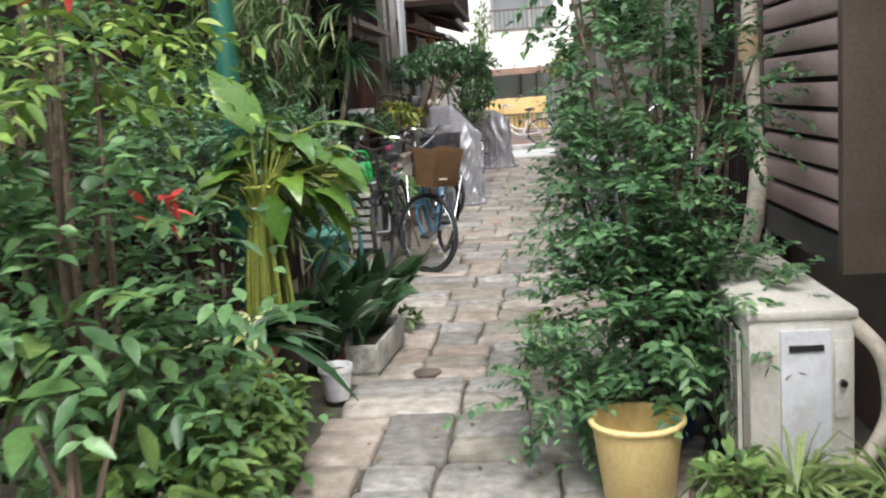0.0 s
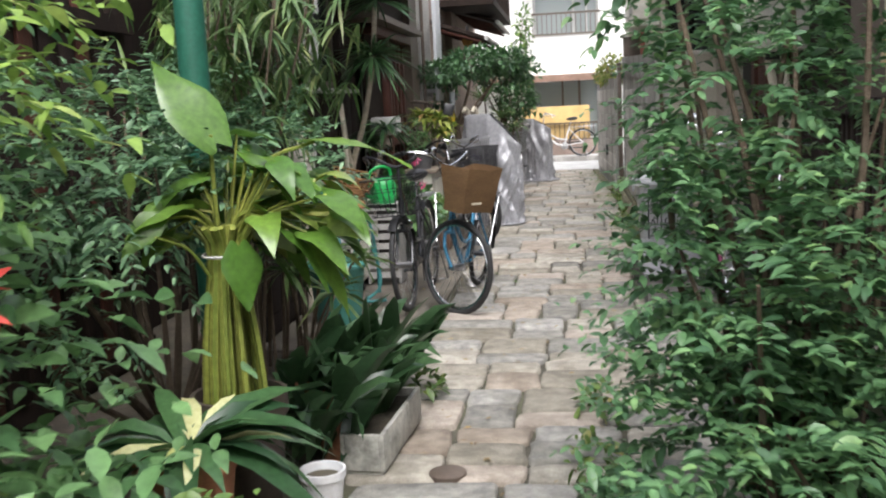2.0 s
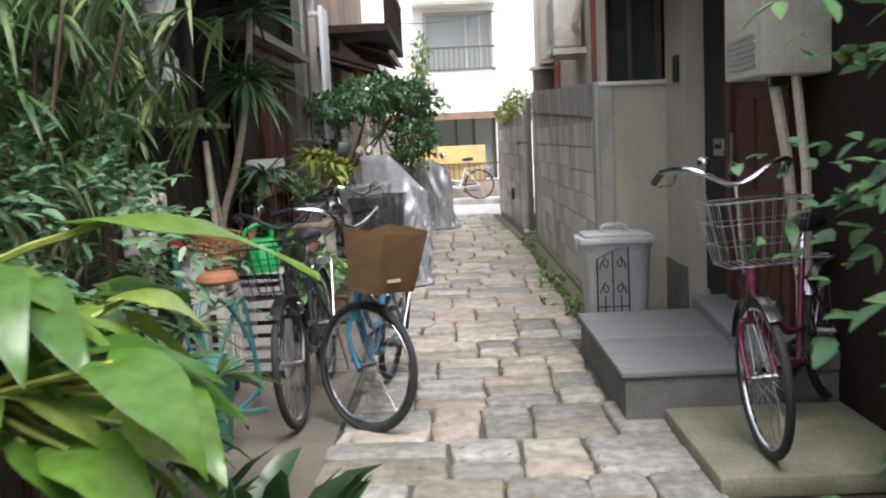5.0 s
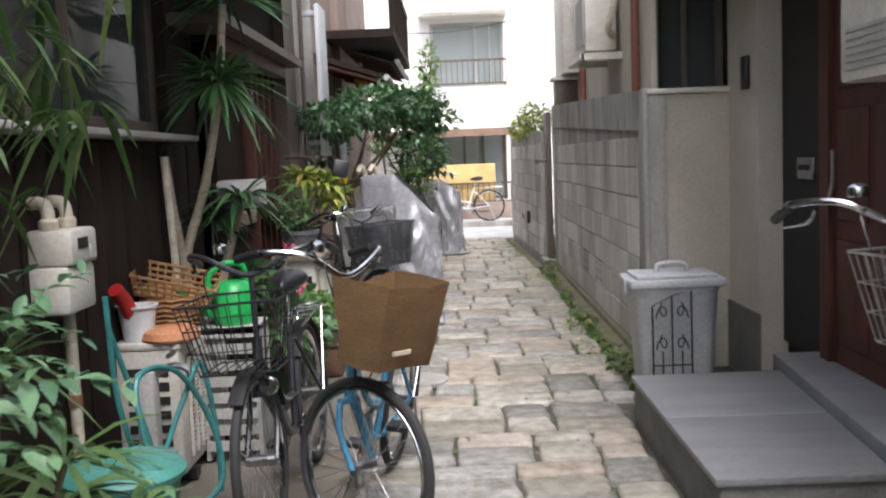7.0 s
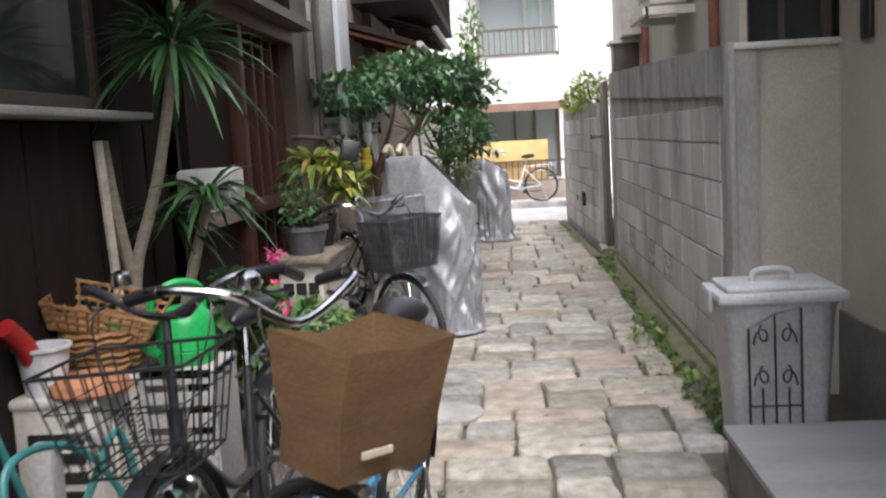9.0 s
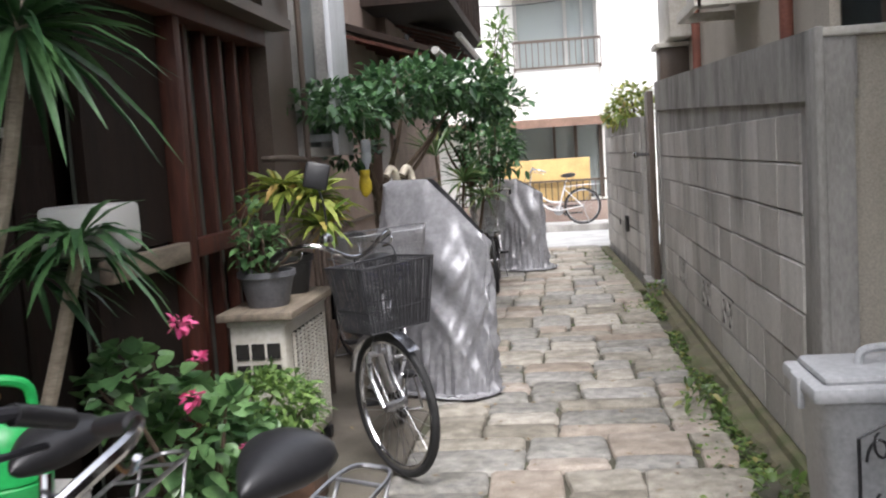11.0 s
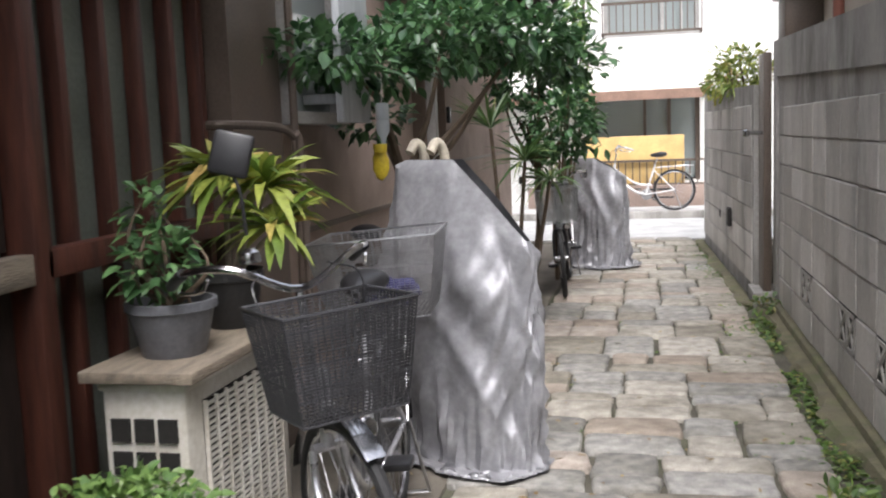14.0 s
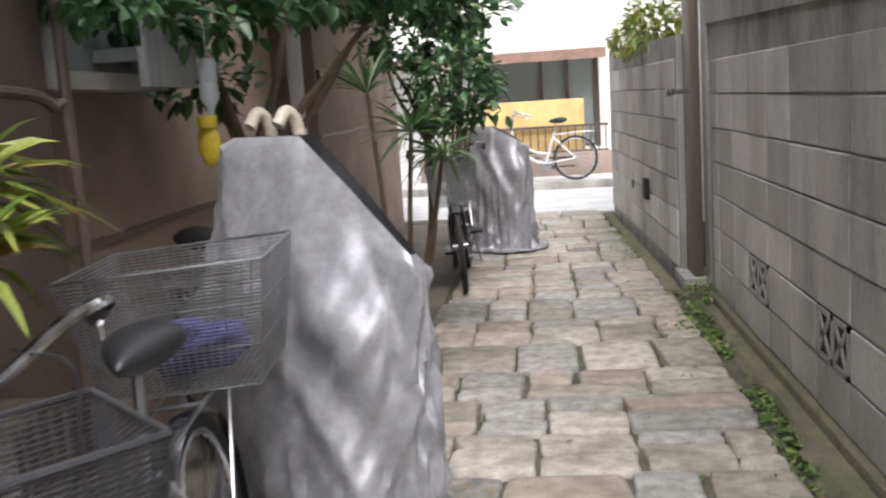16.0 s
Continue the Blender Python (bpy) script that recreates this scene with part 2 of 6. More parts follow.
# left houses
structure("wall_left_garden", boxes((-3.0, -4, -0.2, -2.75, 6.9, 2.5)), DARKWOOD, "dark brown boarded wall behind the garden")
structure("wall_left_lower", boxes((-2.35, 6.9, -0.2, -2.1, 10.3, 1.58)), DARKWOOD, "dark brown boarded house wall")
structure("wall_left_upper", boxes((-2.35, 6.9, 2.75, -2.1, 10.3, 5.2), (-2.35, 9.75, 1.58, -2.1, 10.3, 2.75)), DARKWOOD, "dark brown house wall above the window")
structure("wall_left_lattice_side", boxes((-2.35, 10.3, -0.2, -1.98, 12.45, 0.1), (-2.35, 10.3, 2.2, -1.98, 12.45, 5.2), (-2.35, 10.3, 0.1, -2.2, 12.45, 2.2)), DARKWOOD, "dark brown wall round the lattice door")
structure("wall_left_brown", boxes((-2.6, 12.45, -0.2, -1.9, 13.0, 5.2)), BROWNMETAL, "brown house corner")
structure("wall_left_pink", boxes((-2.6, 13.0, -0.2, -2.05, 16.2, 5.2), (-2.6, 16.2, 2.3, -2.05, 17.0, 5.2), (-2.6, 16.2, -0.2, -2.4, 17.0, 2.3), (-2.6, 17.0, -0.2, -1.95, 21.0, 5.2)), PINKWALL, "stained pinkish rendered house wall")
structure("wall_back", boxes((-12, -4.2, -0.2, 12, -4, 2.2)), DARKWOOD, "dark boarded wall behind the start")
structure("house_left_core", boxes((-12, 7.0, -0.2, -3.1, 20.9, 5.0)), DARKWOOD, "brown house behind")

# right houses
structure("wall_right_near", boxes((1.3, -4, -0.2, 1.6, 6.4, 3.4)), BROWNMETAL, "brown painted house wall")
structure("wall_right_door", boxes((1.45, 6.4, -0.2, 1.7, 10.16, 5.0)), DARKWOOD, "dark recessed entrance wall")
structure("wall_right_jamb", boxes((1.28, 10.16, -0.2, 1.7, 10.78, 5.0)), CREAM, "cream entrance jamb")
# overhang above the view, added only to keep light off the entrance
structure("shade_eave_right", boxes((0.72, 6.3, 2.75, 1.8, 10.74, 2.95)), BROWNMETAL, "unseen dark overhang added above the entrance to shade it")
structure("wall_right_panel", boxes((0.78, 10.78, -0.2, 1.7, 11.0, 1.8), (0.78, 10.78, 2.75, 1.7, 11.0, 5.0), (0.78, 10.78, 1.8, 0.82, 11.0, 2.75)), CREAM, "cream rendered bay wall")
structure("wall_right_upper", boxes((0.98, 11.0, -0.2, 1.7, 17.6, 5.4)), CREAM, "cream house wall above the block wall")
structure("wall_right_far", boxes((1.3, 17.6, -0.2, 3.5, 21.0, 5.4)), WHITEWALL, "white house wall near the street")
structure("house_right_core", boxes((1.8, 6.5, -0.2, 12, 20.9, 5.2)), CREAM, "house behind")

# house across the street
structure("wall_street_house", boxes((-9, 26.5, 2.05, -0.97, 27, 6.5), (-0.97, 26.5, 2.05, 0.68, 27, 3.02), (-0.97, 26.5, 4.45, 0.68, 27, 6.5), (0.68, 26.5, 0, 9, 27, 6.5), (-9, 26.5, 0, -1.2, 27, 2.05), (-1.2, 26.5, 0, 0.68, 27, 0.45)), WHITEWALL, "white rendered house across the street")
structure("wall_street_inside", boxes((-2, 28, 0, 2, 28.1, 6)), DARKWOOD, "dark room behind the windows")

# block wall
def wall_block(x0, x1, y0, y1, h0, h1, name, label):
    bm = bmesh.new()
    v = [bm.verts.new(p) for p in ((x0, y0, -0.2), (x0 + 0.12, y0, -0.2), (x1 + 0.12, y1, -0.2), (x1, y1, -0.2), (x0, y0, h0), (x0 + 0.12, y0, h0), (x1 + 0.12, y1, h1), (x1, y1, h1))]
    for f in ((0, 3, 2, 1), (4, 5, 6, 7), (0, 1, 5, 4), (1, 2, 6, 5), (2, 3, 7, 6), (3, 0, 4, 7)):
        bm.faces.new([v[i] for i in f])
    return structure(name, bm, CONC, label)


wall_near = wall_block(0.735, 0.735, 10.75, 16.55, 1.78, 2.02, "wall_block_near", "stained grey concrete block wall beside the path")
wall_far = wall_block(0.6, 0.45, 16.9, 21.0, 1.72, 1.8, "wall_block_far", "grey concrete block wall near the street")

# ---- left house details ----
def framed(bm, x, y0, y1, z0, z1, w=0.05, d=0.04):
    """A frame of four bars in a plane of constant x."""
    box(bm, x, y0, z0, x + d, y1, z0 + w)
    box(bm, x, y0, z1 - w, x + d, y1, z1)
    box(bm, x, y0, z0 + w, x + d, y0 + w, z1 - w)
    box(bm, x, y1 - w, z0 + w, x + d, y1, z1 - w)
    return bm


win = thing("window_1", Matrix(), "aluminium sliding window with drawn pale curtains in the dark house wall", "window", kind="structure")
part("window_frame", framed(framed(bmesh.new(), -2.16, 6.95, 8.45, 1.64, 2.74), -2.2, 8.4, 9.74, 1.64, 2.74), BROWNMETAL, win)
part("pane", boxes((-2.15, 7.0, 1.69, -2.145, 8.4, 2.69)), GLASSDARK, win).visible_shadow = False
part("pane", boxes((-2.19, 8.45, 1.69, -2.185, 9.69, 2.69)), GLASSDARK, win).visible_shadow = False
part("window_sill", boxes((-2.15, 6.9, 1.585, -1.95, 9.78, 1.615), bev=0.006), GREYPAINT, win, "pale grey metal sill")


def curtain(x, y0, y1, z0, z1, name="curtain"):
    bm = bmesh.new()
    n = int((y1 - y0) / 0.025)
    a = [(bm.verts.new((x + 0.02 * math.sin(i * 1.15), y0 + (y1 - y0) * i / n, z0)), bm.verts.new((x + 0.02 * math.sin(i * 1.15), y0 + (y1 - y0) * i / n, z1))) for i in range(n + 1)]
    for p, q in zip(a, a[1:]):
        bm.faces.new((p[0], q[0], q[1], p[1]))
    return bm


tagged(part("curtain", curtain(-2.3, 7.0, 9.7, 1.6, 2.75), CURTAIN), "pale grey-green curtain drawn behind the window", "curtain")

# vertical boards with battens on the dark walls
boards = structure("baseboard_left", boxes((-2.1, 6.95, 0.0, -2.085, 10.28, 0.12)), DARKWOOD, "dark wooden base board")
for k in range(12):
    part("plank", boxes((-2.1, 6.95 + k * 0.277, 0.125, -2.088 + 0.004 * (k % 2), 7.215 + k * 0.277, 1.57), bev=0.003), DARKWOOD, boards)
garden_boards = structure("baseboard_garden", boxes((-2.75, -4, 0.0, -2.735, 6.9, 0.1)), DARKWOOD, "dark base board of the garden wall")
for k in range(36):
    part("plank", boxes((-2.75, 0.0 + k * 0.19, 0.1, -2.73, 0.13 + k * 0.19, 2.45), bev=0.004), REDWOOD if k % 3 == 0 else DARKWOOD, garden_boards)
part("plank", boxes((-2.73, 0, 1.95, -2.69, 6.9, 2.05), (-2.73, 0, 0.7, -2.69, 6.9, 0.8)), DARKWOOD, garden_boards)

# lattice door
door = thing("door_1", Matrix(), "red-brown wooden lattice sliding door with obscured glass", "door", kind="structure")
part("pane", boxes((-2.06, 10.35, 0.15, -2.05, 12.4, 2.15)), mat("obscured_glass", (0.17, 0.19, 0.165), 0.35, scale=3, bump=0.05), door)
for y in (11.2, 11.42, 11.66, 11.9, 12.14, 12.38):
    part("lattice_bar", boxes((-2.045, y - 0.022, 0.15, -1.985, y + 0.022, 2.18), bev=0.004), REDWOOD, door)
part("rail", boxes((-1.99, 10.35, 1.04, -1.93, 11.17, 1.13), bev=0.006), GREYWOOD, door, "weathered bare wood rail")
part("rail", boxes((-1.985, 11.17, 1.05, -1.92, 12.4, 1.135), bev=0.006), REDWOOD, door)
part("post", boxes((-2.04, 11.12, 0.12, -1.92, 11.2, 2.2), bev=0.006), REDWOOD, door)
part("head_rail", boxes((-2.04, 10.35, 2.14, -1.9, 12.45, 2.24), bev=0.006), REDWOOD, door)
part("panel", boxes((-2.045, 10.35, 0.14, -2.0, 11.1, 1.03), (-2.045, 10.35, 1.14, -2.0, 11.1, 2.14)), DARKWOOD, door)
# upper board reaches out further, unseen, to shade the strip along the left houses
structure("trim_eave_low", boxes((-2.1, 7.0, 2.9, -1.45, 12.6, 2.96), (-2.1, 9.8, 2.24, -1.78, 12.6, 2.3)), BROWNMETAL, "dark brown eave boards, the upper one widened out of view for shade")

# pink wall details: pale post, pipe, window with a hung pale panel, downpipe
win2 = thing("window_2", Matrix(), "tall narrow window with a pale metal sliding screen on the pinkish wall", "window", kind="structure")
part("window_frame", framed(bmesh.new(), -2.04, 13.06, 13.98, 1.5, 3.2, 0.06, 0.16), GREYPAINT, win2)
part("pane", boxes((-1.98, 13.12, 1.56, -1.97, 13.92, 3.14)), GLASS, win2)
part("screen", boxes((-1.77, 13.42, 1.5, -1.73, 13.92, 2.9), (-2.04, 13.5, 2.8, -1.77, 13.56, 2.85), (-2.04, 13.5, 1.6, -1.77, 13.56, 1.65), bev=0.006), mat("pale_blue_sheet", (0.52, 0.54, 0.57), 0.5, scale=3, bump=0.06, stretch=(6, 6, 0.3)), win2, "pale grey-blue sheet metal screen")
tagged(part("downpipe", tubes(bez((-1.84, 13.0, 0.1), (-1.84, 13.0, 1.6), (-1.84, 13.0, 3.0), (-1.84, 13.0, 5.0), n=4), r=0.02), BROWNMETAL), "brown plastic downpipe on the house corner", "pipe")
tagged(part("door_frame_post", boxes((-1.94, 16.2, 0.0, -1.86, 16.28, 2.2), bev=0.006), GREYPAINT), "pale weathered timber door post", "post")
tagged(part("door_bell", boxes((-1.955, 17.05, 1.52, -1.92, 17.13, 1.66), bev=0.008), BLACKPLASTIC), "small black door bell box beside the post", "bell")
structure("trim_wall_band", boxes((-1.95, 17.0, 1.16, -1.94, 21.0, 1.19), (-2.05, 13.0, 0.92, -2.04, 16.2, 0.95)), BROWNMETAL, "brown band along the render")


def canopy(y0, y1, z, depth, label):
    ob = thing("canopy", Matrix(), label, "canopy")
    bm = bmesh.new()
    v = [bm.verts.new(p) for p in ((-2.05, y0, z + 0.25), (-2.05 + depth, y0, z), (-2.05 + depth, y1, z), (-2.05, y1, z + 0.25), (-2.05, y0, z + 0.31), (-2.05 + depth, y0, z + 0.05), (-2.05 + depth, y1, z + 0.05), (-2.05, y1, z + 0.31))]
    for f in ((3, 2, 1, 0), (4, 5, 6, 7), (0, 1, 5, 4), (1, 2, 6, 5), (2, 3, 7, 6), (3, 0, 4, 7)):
        bm.faces.new([v[i] for i in f])
    part("roof_sheet", bm, DARKWOOD, ob)
    part("gutter", tubes([(-2.0 + depth, y0, z + 0.01), (-2.0 + depth, y1, z + 0.01)], r=0.035), GREYPAINT, ob, "pale grey gutter")
    k = int((y1 - y0) / 0.45)
    for i in range(k + 1):
        y = y0 + 0.04 + (y1 - y0 - 0.08) * i / k
        part("rafter", tubes([(-2.05, y, z + 0.2), (-2.08 + depth, y, z - 0.03)], r=0.022, n=4), REDWOOD, ob)
    return ob


canopy(15.3, 17.4, 2.35, 0.75, "dark timber canopy with pale gutter over the house door")
canopy(17.6, 20.6, 2.75, 0.75, "dark timber eave with pale gutter under the balcony")
canopy(10.2, 12.4, 3.05, 0.6, "dark timber eave of the lattice-door house")

bal = thing("balcony", Matrix(), "dark timber upstairs balcony with slim posts and rails", "balcony")
part("deck", boxes((-2.05, 16.2, 2.92, -1.2, 20.6, 3.02)), DARKWOOD, bal)
part("top_rail", boxes((-1.26, 16.2, 3.72, -1.2, 20.6, 3.78)), REDWOOD, bal)
for k in range(11):
    part("post", boxes((-1.25, 16.22 + k * 0.43, 3.02, -1.21, 16.26 + k * 0.43, 3.72)), DARKWOOD, bal)
bulb = thing("porch_lamp", Matrix(), "round amber porch lamp under the eave, unlit", "lamp")
part("shade", lathe(bmesh.new(), [(0.01, 2.5), (0.07, 2.46), (0.085, 2.39), (0.06, 2.32), (0.01, 2.3)], 16, (-1.62, 16.2, 0)), mat("amber_glass", (0.5, 0.25, 0.06), 0.2, bump=0), bulb)
part("mount", tubes([(-1.62, 16.2, 2.5), (-1.62, 16.2, 2.62)], r=0.02), BLACKPLASTIC, bulb)

# ---- right house details ----
shutter = thing("shutter_box", Matrix(), "mauve-brown metal shutter box with horizontal ribs on the brown wall", "shutter")
part("case", boxes((1.2, 3.74, 0.7, 1.299, 4.93, 2.99)), BROWNMETAL, shutter)
part("side_board", boxes((1.13, 3.68, 0.66, 1.42, 3.74, 3.0)), BROWNMETAL, shutter)
part("side_board", boxes((1.13, 4.93, 0.66, 1.299, 4.98, 3.0)), BROWNMETAL, shutter)
part("bottom_rail", boxes((1.14, 3.742, 0.66, 1.198, 4.928, 0.788)), mat("dark_green_grey", (0.05, 0.055, 0.055), 0.5, bump=0.05), shutter)
rib = boxes((1.135, 3.745, 0.0, 1.2, 4.925, 0.096), bev=0.012)
rib = mesh_of(rib, "rib")
for k in range(18):
    o = part("rib", rib, MAUVE, shutter)
    o.location = (0, 0, 0.81 + 0.118 * k)
part("backing", boxes((1.17, 3.745, 0.79, 1.197, 4.925, 2.98)), GAPSHADE, shutter)
lag = thing("pipe_duct", Matrix(), "beige lagged air conditioner pipe with a joint on the brown wall", "pipe")
part("duct", tubes(bez((1.12, 5.12, 3.2), (1.12, 5.12, 2.2), (1.12, 5.12, 1.75), (1.1, 5.05, 1.55), (1.12, 5.0, 1.2), (1.1, 4.9, 0.95), (1.0, 4.6, 0.72), (0.9, 4.35, 0.62)), r=0.045, n=12), PIPE, lag)
part("joint", tubes([(1.1, 5.06, 1.66), (1.1, 5.05, 1.5)], r=0.056, n=12), mat("tan_collar", (0.5, 0.38, 0.22), 0.6), lag, "tan collar")
tagged(part("drain_pipe", tubes([(1.18, 5.02, 3.2), (1.18, 5.02, -0.03)], r=0.025), GREYPAINT), "thin grey pipe beside the shutter", "pipe")
slatwall = thing("slatted_fence", Matrix(), "dark brown slatted fence along the near house", "fence")
for k in range(14):
    part("slat", boxes((1.2, 5.2 + k * 0.085, 0.35, 1.25, 5.25 + k * 0.085, 1.35), bev=0.004), DARKWOOD, slatwall)
part("rail", boxes((1.17, 5.15, 1.3, 1.26, 6.4, 1.38)), DARKWOOD, slatwall)
part("rail", boxes((1.17, 5.15, 0.28, 1.26, 6.4, 0.36)), DARKWOOD, slatwall)
part("post", boxes((1.16, 6.34, 0.0, 1.28, 6.44, 1.42)), DARKWOOD, slatwall)
part("post", boxes((1.16, 5.12, 0.0, 1.28, 5.2, 1.42)), DARKWOOD, slatwall)

# entrance
d2 = thing("door_2", Matrix(), "closed dark red-brown panelled wooden front door", "door", kind="structure")
part("leaf", boxes((1.39, 8.35, 0.3, 1.43, 9.3, 2.4)), REDWOOD, d2)
for z0, z1 in ((0.42, 0.95), (1.05, 1.6), (1.7, 2.3)):
    for y0 in (8.43, 8.87):
        part("panel", boxes((1.375, y0, z0, 1.395, y0 + 0.36, z1), bev=0.012), REDWOOD, d2)
part("frame", boxes((1.36, 9.3, 0.28, 1.45, 9.42, 2.5), (1.36, 8.23, 0.28, 1.45, 8.35, 2.5)), REDWOOD, d2)
# near-black sheet: the entrance recess's shade put into colour beside the door
part("recess_shade_panel", boxes((1.42, 9.42, 0.26, 1.449, 10.15, 3.2)), GAPSHADE, d2)
part("door_handle", tubes(bez((1.375, 9.2, 1.15), (1.33, 9.2, 1.15), (1.33, 9.16, 1.25), (1.33, 9.16, 1.4)), r=0.012), STEEL, d2)
mb = thing("mail_slot", Matrix(), "small silver mail slot plate in the dark entrance wall", "mailbox")
part("plate", boxes((1.4, 9.62, 1.24, 1.42, 9.86, 1.36), bev=0.006), STEEL, mb)
part("slot", boxes((1.394, 9.66, 1.29, 1.402, 9.82, 1.32)), GAPSHADE, mb)
tagged(part("intercom", boxes((1.25, 10.3, 1.78, 1.28, 10.42, 1.98), bev=0.01), BLACKPLASTIC), "black intercom box on the cream jamb", "intercom")
step = thing("entrance_step", Matrix(), "grey slate-tiled entrance step with a rough concrete side", "step")
part("side", boxes((0.385, 7.785, -0.03, 1.45, 9.43, 0.215)), STEPSIDE, step)
for k in range(2):
    part("tile", boxes((0.365, 7.765 + 0.834 * k, 0.215, 1.25, 8.594 + 0.834 * k, 0.245), bev=0.005), STEPM, step)
bm = boxes((1.16, 7.765, 0.215, 1.45, 9.56, 0.31), bev=0.006)
for v in bm.verts:
    if v.co.x < 1.3:
        v.co.x += (v.co.y - 9.56) * 0.08
part("threshold", bm, STEPM, step, "dark grey raised threshold")
slab = tagged(part("paving_slab", boxes((0.57, 6.75, -0.03, 1.45, 7.76, 0.06), bev=0.015), mat("mossy_concrete", (0.24, 0.23, 0.16), 0.9, scale=4, bump=0.4, stain=0.6, stain_color=(0.08, 0.1, 0.03))), "low mossy concrete slab before the step", "slab")
plinth = structure("trim_plinth", boxes((1.262, 10.14, -0.1, 1.28, 10.78, 0.42)), STEPSIDE, "grey plinth under the cream jamb")

win3 = thing("window_3", Matrix(), "dark curtained window above the cream bay wall", "window", kind="structure")
part("pane", boxes((0.84, 10.95, 1.84, 1.66, 10.96, 2.74)), GLASSDARK, win3)
part("window_sill", boxes((0.74, 10.74, 1.795, 1.3, 10.95, 1.83), bev=0.008), WHITEMETAL, win3, "worn pale metal sill")
part("window_frame", boxes((0.825, 10.9, 1.83, 0.86, 10.96, 2.75), (1.24, 10.9, 1.83, 1.28, 10.96, 2.75), (1.02, 10.93, 1.83, 1.05, 10.95, 2.75)), BROWNMETAL, win3)
bm = bmesh.new()
for k in range(40):
    bm_y = 10.985 + 0.012 * math.sin(k * 1.3)
    box(bm, 0.84 + k * 0.011, bm_y, 1.84, 0.85 + k * 0.011, bm_y + 0.004, 2.74)
tagged(part("curtain", bm, mat("dark_red_curtain", (0.07, 0.045, 0.045), 0.9)), "dark reddish striped curtain hanging behind the window", "curtain")

meter = thing("meter_box", Matrix(), "white metal meter box with louvred side mounted on the entrance wall", "meter box")
part("body", boxes((1.1, 7.86, 1.68, 1.45, 8.5, 2.5), bev=0.02), WHITEMETAL, meter)
for k in range(6):
    part("louvre", boxes((1.092, 7.95, 1.73 + 0.03 * k, 1.1, 8.42, 1.745 + 0.03 * k)), GREYPAINT, meter)
part("conduit", tubes([(1.3, 7.95, 1.68), (1.35, 7.95, 1.2), (1.36, 7.95, 0.5), (1.36, 7.9, 0.05)], r=0.025), PIPE, meter)
part("conduit", tubes([(1.22, 8.05, 1.68), (1.3, 8.1, 1.3), (1.38, 8.1, 0.6), (1.38, 8.1, 0.3)], r=0.03), PIPE, meter)
part("bracket", boxes((1.2, 8.0, 1.63, 1.3, 8.1, 1.68)), BLACKPLASTIC, meter)

for (y, w) in ((12.1, 0.035), (15.2, 0.035)):
    tagged(part("rain_pipe", tubes([(0.93, y, 1.5), (0.93, y, 5.3)], r=w, n=12), mat("rust_red_pipe", (0.22, 0.08, 0.055), 0.55, scale=5)), "rust-red plastic rain pipe on the cream wall", "pipe")
hung = thing("air_conditioner_outdoor_unit", Matrix(), "cream wall-hung outdoor unit on brackets with lagged pipe", "air conditioner")
part("body", boxes((0.66, 13.0, 2.32, 0.94, 13.75, 2.86), bev=0.02), WHITEMETAL, hung)
part("bracket", boxes((0.62, 12.95, 2.24, 0.98, 13.0, 2.3), (0.62, 13.75, 2.24, 0.98, 13.8, 2.3), (0.6, 12.95, 2.24, 0.64, 13.8, 2.3)), WHITEMETAL, hung)
part("vent", boxes((0.652, 13.06, 2.38, 0.66, 13.55, 2.8)), GREYPAINT, hung)
part("pipe", tubes(bez((0.9, 12.98, 2.45), (0.84, 12.8, 2.5), (0.9, 12.72, 2.8), (0.93, 12.7, 3.4)), r=0.03), PIPE, hung)
vent = thing("vent_hood", Matrix(), "dark metal vent hood on the cream wall above the block wall", "vent")
part("hood", boxes((0.72, 16.0, 1.98, 0.98, 16.35, 2.3), bev=0.015), BROWNMETAL, vent)
part("cap", boxes((0.68, 15.96, 2.3, 0.98, 16.39, 2.34)), WHITEMETAL, vent)
tagged(part("cream_duct", boxes((0.78, 15.75, 2.36, 0.98, 16.6, 3.6), bev=0.02), WHITEMETAL), "cream metal duct box on the house wall", "duct")

# ---- house across the street ----
win4 = thing("window_4", Matrix(), "upstairs window with curtains and a dark metal balcony rail", "window", kind="structure")
part("window_frame", boxes((-0.97, 26.55, 3.02, -0.9, 26.65, 4.45), (0.62, 26.55, 3.02, 0.68, 26.65, 4.45), (-0.9, 26.55, 4.38, 0.62, 26.65, 4.45), (-0.9, 26.55, 3.02, 0.62, 26.65, 3.08), (0.02, 26.56, 3.08, 0.08, 26.64, 4.38), (0.36, 26.56, 3.08, 0.4, 26.64, 4.38)), GREYPAINT, win4)
part("pane", boxes((-0.9, 26.6, 3.08, 0.02, 26.61, 4.38)), GLASS, win4)
part("pane", boxes((0.08, 26.6, 3.08, 0.62, 26.61, 4.38)), GLASS, win4)
part("awning", boxes((-1.2, 25.95, 4.55, 0.75, 26.5, 4.62), (-1.2, 25.93, 4.6, 0.75, 25.98, 4.68)), WHITEMETAL, win4)
rail = thing("balcony_rail", Matrix(), "dark metal window rail across the upstairs window", "railing")
part("top_rail", boxes((-1.0, 26.2, 3.55, 0.72, 26.24, 3.6), (-1.0, 26.2, 3.04, 0.72, 26.24, 3.08)), BROWNMETAL, rail)
for k in range(15):
    part("bar", boxes((-0.99 + k * 0.121, 26.21, 3.08, -0.972 + k * 0.121, 26.23, 3.55)), BROWNMETAL, rail)
part("bracket", boxes((-1.0, 26.2, 3.02, -0.96, 26.5, 3.06)), BROWNMETAL, rail)
